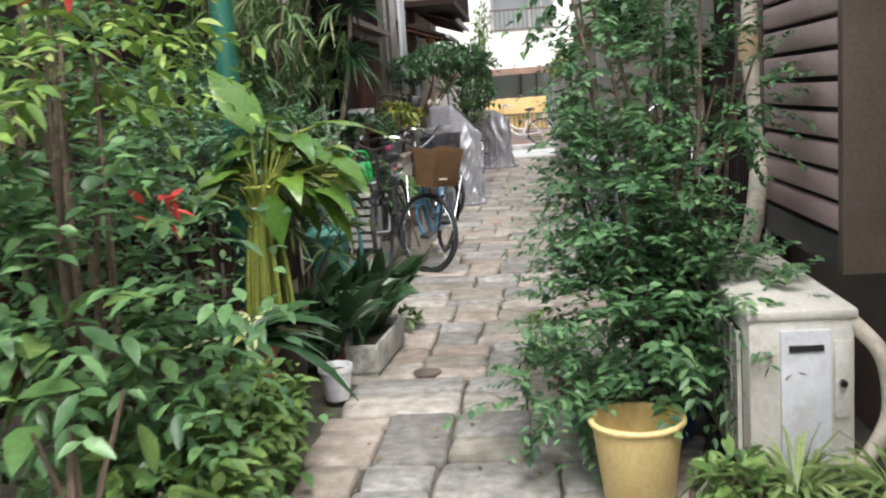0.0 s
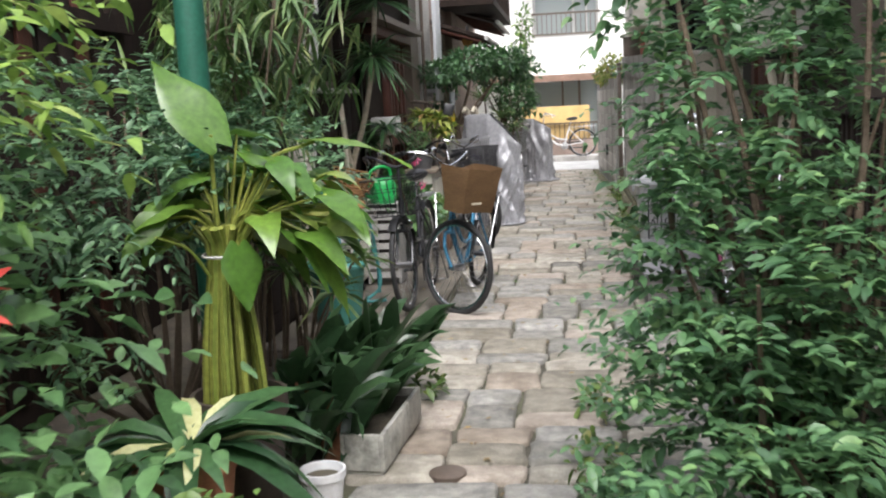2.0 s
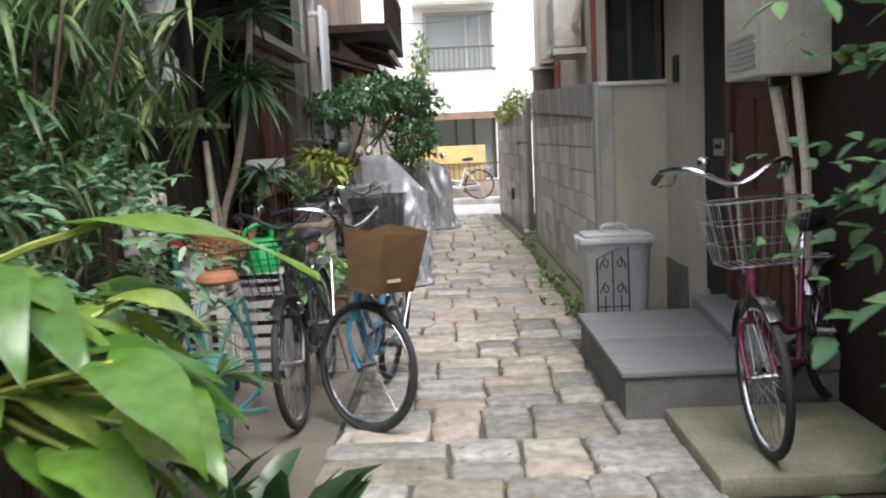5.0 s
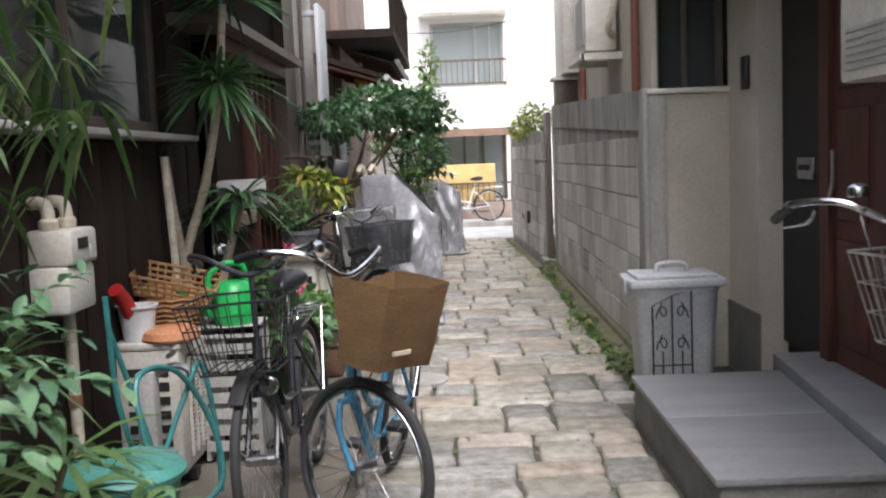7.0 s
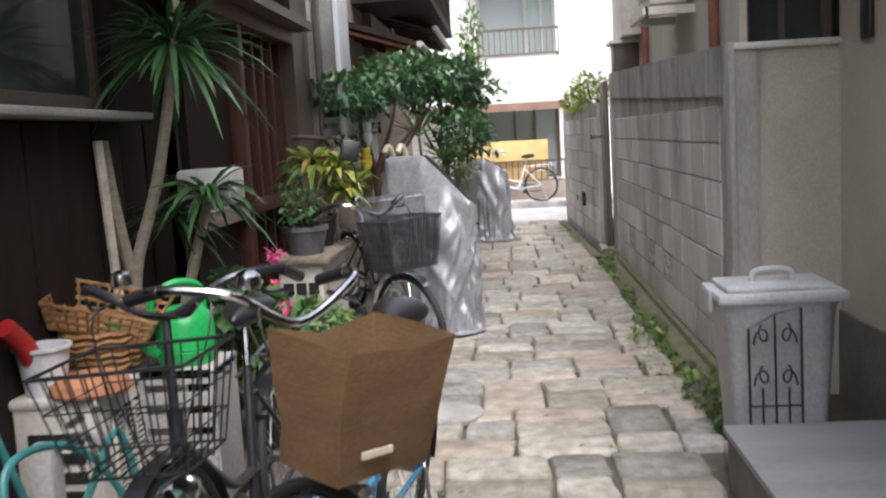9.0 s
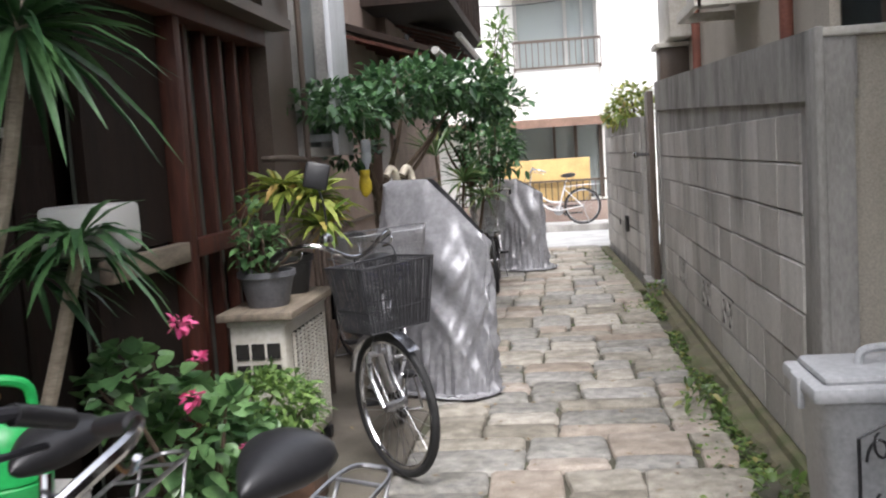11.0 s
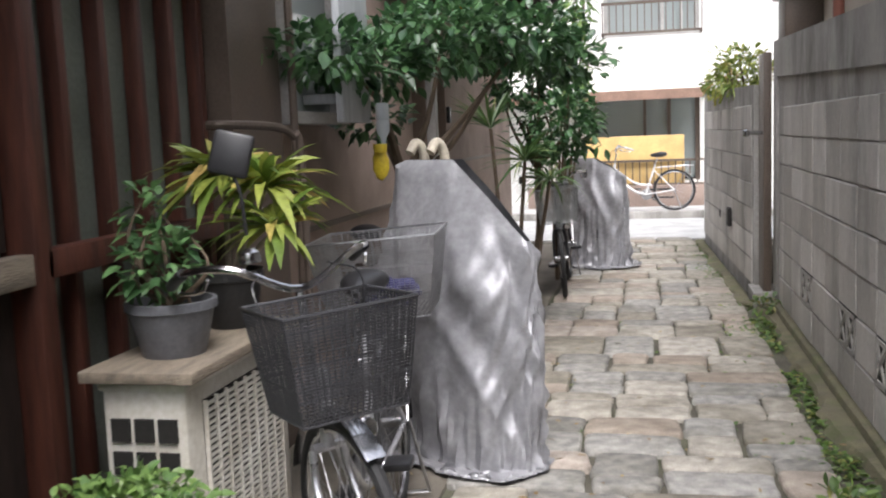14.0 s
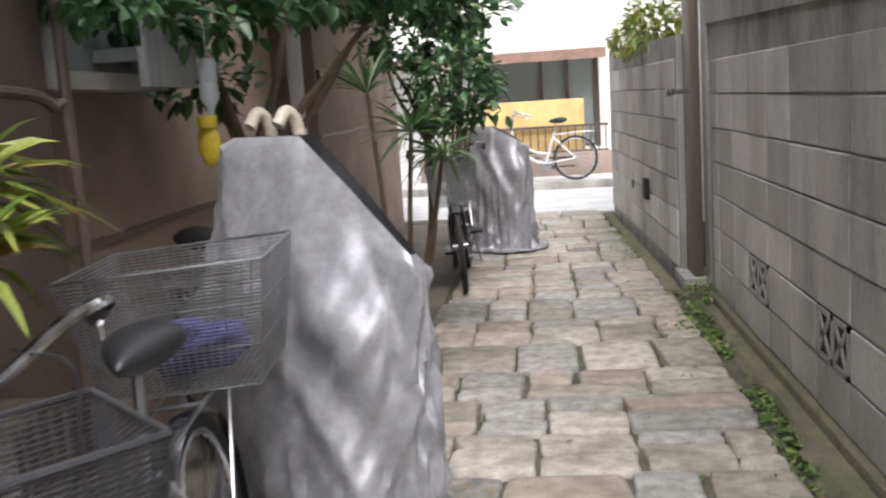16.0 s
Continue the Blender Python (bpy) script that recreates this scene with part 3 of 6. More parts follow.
part("bracket", boxes((0.68, 26.2, 3.02, 0.72, 26.5, 3.06)), BROWNMETAL, rail)
for x0, x1, mt, lb in ((-0.9, -0.1, CURTAIN, "pale lace curtain"), (0.1, 0.36, mat("mint_curtain", (0.4, 0.62, 0.56), 0.9), "mint green curtain")):
    bm = bmesh.new()
    for k in range(int((x1 - x0) / 0.04)):
        box(bm, x0 + k * 0.04, 26.7 + 0.02 * math.sin(k * 2), 3.05, x0 + k * 0.04 + 0.038, 26.72 + 0.02 * math.sin(k * 2), 4.4)
    tagged(part("curtain", bm, mt), lb + " hanging in the upstairs window", "curtain")
aw = thing("awning", Matrix(), "long rust-edged pale sheet awning over the ground floor", "awning")
part("sheet", boxes((-3, 25.6, 2.0, 0.75, 26.5, 2.06), bev=0.01), WHITEMETAL, aw)
part("fascia", boxes((-3, 25.56, 1.88, 0.75, 25.6, 2.04)), mat("rusty_fascia", (0.3, 0.19, 0.14), 0.8, scale=6), aw)
low = thing("window_5", Matrix(), "ground floor sliding window with a pale blue curtain", "window", kind="structure")
part("window_frame", boxes((-1.2, 26.55, 0.45, -1.12, 26.65, 2.05), (0.6, 26.55, 0.45, 0.68, 26.65, 2.05), (0.12, 26.55, 0.45, 0.18, 26.65, 2.05), (-0.3, 26.55, 0.45, -0.25, 26.65, 2.05)), BROWNMETAL, low)
part("pane", boxes((-1.12, 26.6, 0.5, 0.6, 26.61, 2.0)), GLASS, low)
bm = bmesh.new()
for k in range(11):
    box(bm, 0.18 + k * 0.04, 26.68 + 0.015 * math.sin(k * 2), 0.5, 0.218 + k * 0.04, 26.7 + 0.015 * math.sin(k * 2), 2.0)
tagged(part("curtain", bm, mat("pale_blue_curtain", (0.38, 0.55, 0.58), 0.9)), "pale blue curtain in the ground floor window", "curtain")
tagged(part("board", boxes((-1.3, 25.77, 0.42, 0.38, 25.81, 1.27), bev=0.006), mat("yellow_plywood", (0.72, 0.5, 0.2), 0.6, scale=3, bump=0.08)), "yellow plywood board leaning behind the rail", "board")
fence = thing("street_railing", Matrix(), "dark metal railing before the house across the street", "railing")
part("top_rail", boxes((-2.2, 25.7, 0.82, 0.75, 25.74, 0.86)), BROWNMETAL, fence)
part("low_rail", boxes((-2.2, 25.7, 0.42, 0.75, 25.74, 0.45)), BROWNMETAL, fence)
for k in range(25):
    part("bar", boxes((-2.18 + k * 0.12, 25.71, 0.45, -2.16 + k * 0.12, 25.73, 0.82)), BROWNMETAL, fence)
structure("wall_street_plinth", boxes((-2.3, 25.6, 0.0, 0.8, 25.85, 0.42), bev=0.01), PINKWALL, "low rendered plinth under the railing")
structure("door_gate_brown", boxes((0.64, 16.56, 0.05, 0.7, 16.88, 1.95), bev=0.006), BROWNMETAL, "narrow brown metal gate leaf between the walls")
hook = thing("gate_bolt", Matrix(), "small chrome bolt on the brown gate", "bolt")
part("shaft", tubes([(0.64, 16.6, 1.34), (0.52, 16.57, 1.34)], r=0.015), CHROME, hook)
part("knob", lathe(bmesh.new(), [(0.005, 1.31), (0.026, 1.32), (0.026, 1.36), (0.005, 1.37)], 12, (0.51, 16.57, 0)), CHROME, hook)
structure("trim_gate_sill", boxes((0.56, 16.5, -0.05, 0.8, 16.95, 0.1), bev=0.012), CONC, "concrete sill under the gate")
wire = tagged(part("cable", tubes(bez((-2.0, 20.9, 3.6), (-0.5, 22.5, 3.75), (1.3, 24.5, 4.3), (2.5, 26.4, 5.0)), r=0.008, n=6), BLACKPLASTIC), "thin black overhead cable crossing to the far house", "cable")

# ---- plants ----
def leaf_mesh(name, items):
    """One mesh of folded, drooping leaves: each item is base, direction, length, width, droop."""
    if not items:
        return None
    base = np.array([i[0] for i in items], float)
    d = np.array([i[1] for i in items], float)
    d /= np.linalg.norm(d, axis=1)[:, None]
    L = np.array([i[2] for i in items])[:, None]
    W = np.array([i[3] for i in items])[:, None]
    dr = np.array([i[4] for i in items])[:, None]
    up = np.tile(np.array([0, 0, 1.0]), (len(items), 1)) + np.random.normal(0, 0.28, (len(items), 3))
    side = np.cross(d, up)
    side /= np.linalg.norm(side, axis=1)[:, None] + 1e-9
    nrm = np.cross(side, d)
    vs = []
    for s, w in ((0, 0), (0.22, 0.72), (0.5, 1.0), (0.78, 0.62), (1, 0)):
        c = base + d * L * s
        c[:, 2:] -= dr * L * s * s
        if w == 0:
            vs.append(c)
        else:
            e = side * W * w / 2
            lift = nrm * W * w * 0.13
            vs += [c - e + lift, c - lift * 0.3, c + e + lift]
    V = np.stack(vs, 1).reshape(-1, 3)
    pat = [(0, 2, 1), (0, 3, 2), (1, 2, 5, 4), (2, 3, 6, 5), (4, 5, 8, 7), (5, 6, 9, 8), (7, 8, 10), (8, 9, 10)]
    faces = [tuple(i * 11 + k for k in f) for i in range(len(items)) for f in pat]
    me = bpy.data.meshes.new(name)
    me.from_pydata(V.tolist(), [], faces)
    return me


rng = np.random.RandomState(7)


def blob_leaves(blobs, L, W, droop=0.35, out=0.7, shell=0.45, sprays=0.0):
    """Leaves in clumps: each blob is centre, radii and number; sprays lets some twigs stand out."""
    items = []
    for (cx, cy, cz, rx, ry, rz, n) in blobs:
        lump = rng.normal(size=(9, 3))
        lump /= np.linalg.norm(lump, axis=1)[:, None]
        for _ in range(n):
            p = rng.normal(size=3)
            p /= np.linalg.norm(p)
            near = max(0.0, float(np.max(lump @ p)))
            r = (shell + (1 - shell) * rng.rand() ** 0.6) * (0.66 + 0.4 * near ** 3) + (sprays * rng.rand() if rng.rand() < 0.12 else 0)
            q = p * r * np.array((rx, ry, rz)) + (cx, cy, cz)
            dd = p * out + rng.normal(0, 0.55, 3) + (0, 0, 0.1)
            k = 0.6 + 0.7 * rng.rand()
            if q[2] > 0.02:
                items.append((q, dd, L * k, W * k, droop * (0.4 + rng.rand())))
    return items


def spray_leaves(blobs, L, W, pairs=7, reach=0.26, droop=0.3, up=0.35):
    """Arching twigs with paired leaflets: each blob is centre, radii and number of twigs."""
    items = []
    for (cx, cy, cz, rx, ry, rz, n) in blobs:
        for _ in range(n):
            p = rng.normal(size=3)
            p /= np.linalg.norm(p)
            c = Vector(p * np.array((rx, ry, rz)) * (0.25 + 0.65 * rng.rand() ** 0.5) + (cx, cy, cz))
            d = Vector(p + rng.normal(0, 0.35, 3) + (0, 0, up)).normalized()
            side = d.cross(Vector((0, 0, 1))).normalized()
            ln = reach * rng.uniform(0.55, 1.2)
            k = rng.uniform(0.75, 1.2)
            for j in range(pairs):
                f = (j + 0.6) / pairs
                q = c + d * ln * f - Vector((0, 0, droop * ln * f * f))
                if q.z < 0.03:
                    continue
                for s in (-1, 1):
                    g = d * rng.uniform(0.35, 0.8) + side * s + Vector(rng.normal(0, 0.25, 3))
                    e = (1.1 - 0.4 * f) * rng.uniform(0.75, 1.15) * k
                    items.append((q, tuple(g), L * e, W * e, rng.uniform(0.1, 0.5)))
    return items


def big_leaf(bm, base, d, L, W, droop, wave):
    """One heart-shaped leaf with a folded midrib, wavy edges and a hanging tip."""
    d = Vector(d).normalized()
    side = d.cross(Vector((0, 0, 1)) + Vector(rng.normal(0, 0.3, 3))).normalized()
    nrm = side.cross(d)
    rows = []
    for s, w in ((-0.1, 0.42), (0.0, 0.78), (0.12, 0.97), (0.28, 1.0), (0.45, 0.86), (0.62, 0.64), (0.78, 0.4), (0.9, 0.2), (1.0, 0.02)):
        c = Vector(base) + d * L * s - Vector((0, 0, droop * L * max(0, s) ** 2))
        row = []
        for u in (-1, -0.55, 0, 0.55, 1):
            lift = (abs(u) * 0.16 - 0.13 * abs(u) ** 3) * W * w + 0.05 * W * math.sin(9 * s + wave + 2 * u) * abs(u)
            back = -0.1 * L if (s < 0 and abs(u) > 0.5) else 0
            row.append(bm.verts.new(c + side * (u * W * w / 2) + nrm * lift + d * back))
        rows.append(row)
    for a, b in zip(rows, rows[1:]):
        for j in range(4):
            bm.faces.new((a[j], a[j + 1], b[j + 1], b[j]))


def twigs(bm, base, ends, r=0.018):
    for e in ends:
        b, e = Vector(base), Vector(e)
        mid = b.lerp(e, 0.5) + Vector(rng.normal(0, 0.05, 3))
        pts = bez(b, mid, e, n=4)
        tube(bm, pts, [r * (1 - 0.75 * i / (len(pts) - 1)) for i in range(len(pts))], 6)
    return bm


BARK = mat("bark", (0.13, 0.095, 0.065), 0.9, scale=14, bump=0.8, fine=50)
BARKPALE = mat("pale_bark", (0.36, 0.31, 0.24), 0.85, scale=12, bump=0.6, fine=50, stretch=(1, 1, 3))
L_DARK = leafmat("leaf_dark", (0.024, 0.065, 0.028), (0.075, 0.165, 0.06), rough=0.32)
L_MID = leafmat("leaf_mid", (0.055, 0.13, 0.05), (0.155, 0.29, 0.11), rough=0.34)
L_LIGHT = leafmat("leaf_light", (0.0794, 0.166, 0.0466), (0.212, 0.332, 0.0931))
L_YELLOW = leafmat("leaf_yellow_green", (0.118, 0.197, 0.0345), (0.353, 0.394, 0.0805), (0.49, 0.344, 0.115))
L_FRESH = leafmat("leaf_fresh", (0.09, 0.19, 0.035), (0.27, 0.4, 0.08), (0.4, 0.46, 0.15))
L_SHRUB = leafmat("leaf_shrub", (0.05, 0.12, 0.055), (0.14, 0.275, 0.115), (0.2, 0.34, 0.13), thin=0.32)
L_BLUE = leafmat("leaf_blue_green", (0.06, 0.13, 0.07), (0.16, 0.28, 0.14), rough=0.36)
L_BIG = leafmat("leaf_large", (0.05, 0.13, 0.02), (0.15, 0.26, 0.04), (0.3, 0.32, 0.09), rough=0.3)
L_STEM = leafmat("leaf_stalk", (0.16, 0.21, 0.035), (0.34, 0.36, 0.08))
L_RED = leafmat("leaf_red", (0.5, 0.03, 0.03), (0.65, 0.1, 0.08))
L_PINK = leafmat("petal_pink", (0.75, 0.1, 0.28), (0.85, 0.2, 0.4))
L_CREAM = leafmat("leaf_cream_edge", (0.55, 0.55, 0.2), (0.7, 0.7, 0.4))
L_BAMBOO = leafmat("leaf_bamboo", (0.045, 0.1, 0.03), (0.135, 0.215, 0.07), (0.25, 0.28, 0.11))


def shrub(name, label, base, blobs, L, W, material, ends=None, droop=0.35, category="shrub", trunk_r=0.02, sprays=0.25, bark=BARK, extra=None, fork=None, paired=0):
    ob = thing(name, Matrix.Translation(base), label, category)
    inv = Matrix.Translation([-c for c in base])
    ends = ends or [(b[0] + rng.normal(0, b[3] * 0.4), b[1] + rng.normal(0, b[4] * 0.4), b[2] + b[5] * rng.uniform(-0.2, 0.6)) for b in blobs for _ in range(4)]
    bm = bmesh.new()
    if fork:
        pts = bez(base, Vector(base).lerp(Vector(fork), 0.5) + Vector((0.05, 0.03, 0)), fork, n=5)
        tube(bm, pts, [trunk_r * (1.1 - 0.3 * i / len(pts)) for i in range(len(pts))], 10)
    me = mesh_of(twigs(bm, fork or base, ends, trunk_r * (0.6 if fork else 1)), "trunk")
    me.transform(inv)
    part("trunk", me, bark, ob)
    me = leaf_mesh("crown", spray_leaves(blobs, L, W, paired, L * 4.5, droop) if paired else blob_leaves(blobs, L, W, droop, sprays=sprays))
    me.transform(inv)
    part("crown", me, material, ob)
    if extra:
        me = leaf_mesh("flowers", blob_leaves(extra[0], extra[1], extra[2], 0.1))
        me.transform(inv)
        part(extra[4], me, extra[3], ob)
    return ob


shrub("shrub", "tall dark green evergreen shrub crowding the path", (0.47, 3.82, 0.14), [
    (0.35, 3.70, 0.52, 0.36, 0.55, 0.36, 247), (0.63, 3.65, 0.6, 0.31, 0.45, 0.26, 127), (0.35, 3.85, 0.98, 0.31, 0.48, 0.34, 195), (0.33, 4.05, 1.45, 0.26, 0.42, 0.34, 127), (0.57, 4.20, 1.95, 0.31, 0.45, 0.38, 112), (0.23, 4.20, 1.95, 0.17, 0.35, 0.32, 45), (0.77, 4.20, 1.35, 0.26, 0.4, 0.3, 75), (0.05, 3.55, 0.3, 0.19, 0.3, 0.14, 33), (0.50, 3.90, 0.7, 0.26, 0.4, 0.4, 105)], 0.056, 0.027, L_SHRUB, paired=7, trunk_r=0.018)
shrub("shrub", "bright yellow-green shrub with red young leaves in the garden", (-1.35, 2.7, 0), [
    (-1.2, 2.55, 1.56, 0.24, 0.4, 0.18, 40), (-1.38, 2.95, 1.82, 0.35, 0.5, 0.22, 55)], 0.085, 0.032, L_FRESH, paired=5, extra=([(-1.05, 2.6, 1.18, 0.08, 0.1, 0.03, 8), (-1.0, 2.5, 1.13, 0.06, 0.06, 0.02, 5), (-1.2, 2.6, 1.78, 0.12, 0.12, 0.04, 8)], 0.075, 0.028, L_RED, "young_leaves"))
shrub("shrub", "broad-leaved green shrub filling the garden bed", (-1.5, 3.2, 0), [
    (-1.3, 2.65, 1.0, 0.34, 0.5, 0.3, 120), (-1.85, 3.2, 1.4, 0.5, 0.6, 0.4, 130), (-1.35, 2.8, 0.6, 0.34, 0.45, 0.24, 90), (-2.2, 3.9, 1.8, 0.5, 0.6, 0.4, 110)], 0.09, 0.042, L_MID, paired=4)
shrub("shrub", "low fresh green leafy plants edging the path", (-1.05, 3.1, 0), [
    (-1.12, 3.35, 0.24, 0.24, 0.5, 0.22, 1000), (-1.15, 2.6, 0.28, 0.34, 0.5, 0.3, 1000), (-1.55, 3.4, 0.3, 0.25, 0.3, 0.2, 260)], 0.07, 0.036, L_LIGHT, sprays=0.2)
shrub("shrub", "blue-green ferny shrub beside the dark wall", (-1.9, 5.2, 0), [
    (-1.75, 4.6, 1.2, 0.42, 0.6, 0.26, 170), (-2.0, 5.3, 1.4, 0.5, 0.6, 0.3, 150), (-1.5, 5.6, 1.2, 0.4, 0.5, 0.28, 130), (-2.0, 4.4, 0.8, 0.35, 0.5, 0.25, 60)], 0.06, 0.024, L_BLUE, paired=8)
shrub("shrub", "pale-leaved shrub with large soft leaves at the garden edge", (-1.0, 1.95, 0), [
    (-0.94, 1.95, 0.5, 0.16, 0.25, 0.12, 16), (-1.2, 2.2, 0.75, 0.2, 0.3, 0.2, 16)], 0.17, 0.075, L_LIGHT)
shrub("vine", "leafy bright green climber spilling over the block wall", (0.72, 18.6, 1.6), [
    (0.66, 18.6, 1.92, 0.28, 0.7, 0.26, 700), (0.5, 19.6, 1.85, 0.16, 0.4, 0.16, 200)], 0.09, 0.035, L_YELLOW, category="climber")
shrub("shrub", "green weeds and young shoots climbing near the far eave", (-1.1, 17.9, 0), [
    (-0.95, 17.9, 2.05, 0.2, 0.4, 0.5, 420), (-0.85, 18.2, 2.7, 0.13, 0.25, 0.4, 200)], 0.11, 0.04, L_LIGHT)

# citrus tree
shrub("citrus_tree", "small spreading evergreen citrus tree before the pinkish wall", (-1.62, 14.1, 0), [
    (-1.75, 13.75, 1.82, 0.42, 0.5, 0.17, 620), (-1.75, 13.2, 1.84, 0.36, 0.4, 0.13, 360), (-1.35, 14.1, 1.98, 0.5, 0.6, 0.21, 950), (-0.98, 14.5, 1.98, 0.42, 0.5, 0.2, 760), (-1.8, 14.2, 1.52, 0.22, 0.35, 0.13, 150), (-0.75, 14.9, 1.86, 0.3, 0.4, 0.18, 380)],
    0.08, 0.042, L_DARK, droop=0.2, fork=(-1.6, 14.1, 1.15), ends=[(-1.75, 13.75, 1.75), (-1.35, 14.1, 1.95), (-0.95, 14.5, 1.95), (-1.1, 14.2, 1.7), (-1.8, 14.3, 1.5)], trunk_r=0.05, category="tree", sprays=0.35)
shrub("small_tree", "glossy-leaved small evergreen tree near the covered bicycle", (-1.25, 16.9, 0), [
    (-0.92, 16.8, 1.5, 0.38, 0.5, 0.34, 800), (-1.25, 17.0, 1.9, 0.4, 0.5, 0.3, 600)], 0.085, 0.045, L_DARK, droop=0.2, fork=(-1.15, 16.9, 1.1), trunk_r=0.035, category="tree")


def rosette(c, n, L, W, droop, tilt=(0.1, 1.0)):
    items = []
    for _ in range(n):
        a = rng.uniform(0, 2 * math.pi)
        e = rng.uniform(*tilt)
        k = rng.uniform(0.7, 1.15)
        items.append((c, (math.cos(a), math.sin(a), e), L * k, W * k, droop * rng.uniform(0.5, 1.3)))
    return items


def rosette_plant(name, label, base, heads, material, stems, category="plant", bark=BARKPALE, r=0.03):
    ob = thing(name, Matrix.Translation(base), label, category)
    inv = Matrix.Translation([-c for c in base])
    if stems:
        bm = bmesh.new()
        for s in stems:
            pts = bez(*s, n=5)
            tube(bm, pts, [r * (1 - 0.3 * i / len(pts)) for i in range(len(pts))], 8)
        me = mesh_of(bm, "stem")
        me.transform(inv)
        part("stem", me, bark, ob)
    for h in heads:
        me = leaf_mesh("leaves", rosette(*h))
        me.transform(inv)
        part("leaves", me, material, ob)
    return ob


rosette_plant("yucca", "bent pale-stemmed yucca with spiky leaf heads by the house wall", (-1.98, 9.55, 0), [((-1.78, 9.6, 1.88), 130, 0.42, 0.03, 0.55, (-0.4, 1.5)), ((-1.72, 9.65, 2.35), 90, 0.42, 0.03, 0.4, (-0.3, 1.6)), ((-1.72, 9.7, 1.25), 70, 0.34, 0.03, 0.7, (-0.2, 1.2)), ((-1.9, 9.75, 1.15), 50, 0.3, 0.028, 0.7, (-0.2, 1.2))], L_DARK,
              [((-1.98, 9.55, 0), (-2.0, 9.55, 0.6), (-2.0, 9.55, 0.95), (-1.88, 9.58, 1.35), (-1.78, 9.6, 1.85), (-1.74, 9.62, 2.3)), ((-2.0, 9.55, 0.8), (-2.04, 9.5, 1.2), (-2.06, 9.48, 1.5)), ((-1.98, 9.55, 0.2), (-1.85, 9.7, 0.8), (-1.72, 9.7, 1.22))])
rosette_plant("palm", "slender fan palm with drooping leaves beside the wall", (-1.2, 15.8, 0), [((-1.12, 15.8, 1.2), 55, 0.4, 0.022, 0.5, (0.0, 1.6)), ((-1.35, 15.7, 1.45), 45, 0.42, 0.022, 0.3, (0.4, 2.2)), ((-0.95, 15.9, 1.05), 45, 0.36, 0.022, 0.6, (0.0, 1.2))], L_BAMBOO,
              [((-1.2, 15.8, 0), (-1.16, 15.8, 0.7), (-1.12, 15.8, 1.2)), ((-1.25, 15.75, 0), (-1.3, 15.7, 0.8), (-1.35, 15.7, 1.45)), ((-1.15, 15.85, 0), (-1.05, 15.9, 0.5), (-0.95, 15.9, 1.05))], bark=BARK, r=0.018)
rosette_plant("spider_plant", "pale grassy strap-leaved plant by the outdoor unit", (0.78, 2.75, 0), [((0.72, 2.78, 0.18), 90, 0.42, 0.018, 0.75, (0.2, 2.0)), ((0.98, 2.7, 0.2), 80, 0.42, 0.018, 0.75, (0.2, 2.0)), ((0.85, 2.5, 0.12), 60, 0.36, 0.018, 0.75, (0.2, 2.0))], leafmat("leaf_grassy", (0.12, 0.2, 0.06), (0.3, 0.38, 0.14)), None)
shrub("shrub", "small dark-leaved potted shrub beside the yellow bucket", (0.52, 2.72, 0), [(0.53, 2.72, 0.24, 0.14, 0.16, 0.12, 160)], 0.09, 0.03, L_LIGHT)

# bamboo: thin canes with long hanging leaves
ob = thing("bamboo", Matrix.Translation((-1.6, 6.5, 0)), "leafy bamboo clump hanging over the bicycles", "bamboo")
bm = bmesh.new()
items = []
for k in range(26):
    x, y = rng.uniform(-0.5, -0.05), rng.uniform(-0.85, 0.25)
    h = rng.uniform(1.9, 2.7)
    lean = Vector((rng.uniform(-0.1, 0.5), rng.uniform(-0.15, 0.1), 0))
    pts = bez((x, y, 0), Vector((x, y, h * 0.5)) + lean * 0.3, Vector((x, y, h)) + lean, n=5)
    part("cane", tube(bmesh.new(), pts, [0.011 * (1 - 0.6 * i / len(pts)) for i in range(len(pts))], 5), BARK, ob)
    for j in range(20):
        q = pts[min(len(pts) - 1, int(rng.uniform(0.56, 1.0) * len(pts)))] + Vector(rng.normal(0, 0.14, 3))
        a = rng.uniform(0, 6.28)
        for _ in range(6):
            b = a + rng.uniform(-0.8, 0.8)
            items.append((q, (math.cos(b), math.sin(b), rng.uniform(-0.6, 0.3)), rng.uniform(0.1, 0.19), 0.018, rng.uniform(0.4, 1.0)))
part("leaves", leaf_mesh("leaves", items), L_BAMBOO, ob)
HEADS = ((-1.5, 6.0, 0.95), (-1.42, 6.45, 0.8), (-1.56, 6.75, 0.6), (-1.42, 6.3, 0.45), (-1.6, 6.1, 0.62), (-1.36, 6.62, 0.58), (-1.62, 6.6, 1.0))
rosette_plant("palm", "low lady palm with finger leaves beside the bicycles", (-1.6, 6.35, 0), [(h, 26, 0.27, 0.026, 0.55, (-0.2, 0.9)) for h in HEADS], L_BAMBOO, [((-1.6, 6.35, 0), ((h[0] - 1.6) / 2, (h[1] + 6.35) / 2, h[2] * 0.6), h) for h in HEADS], bark=BARK, r=0.01)

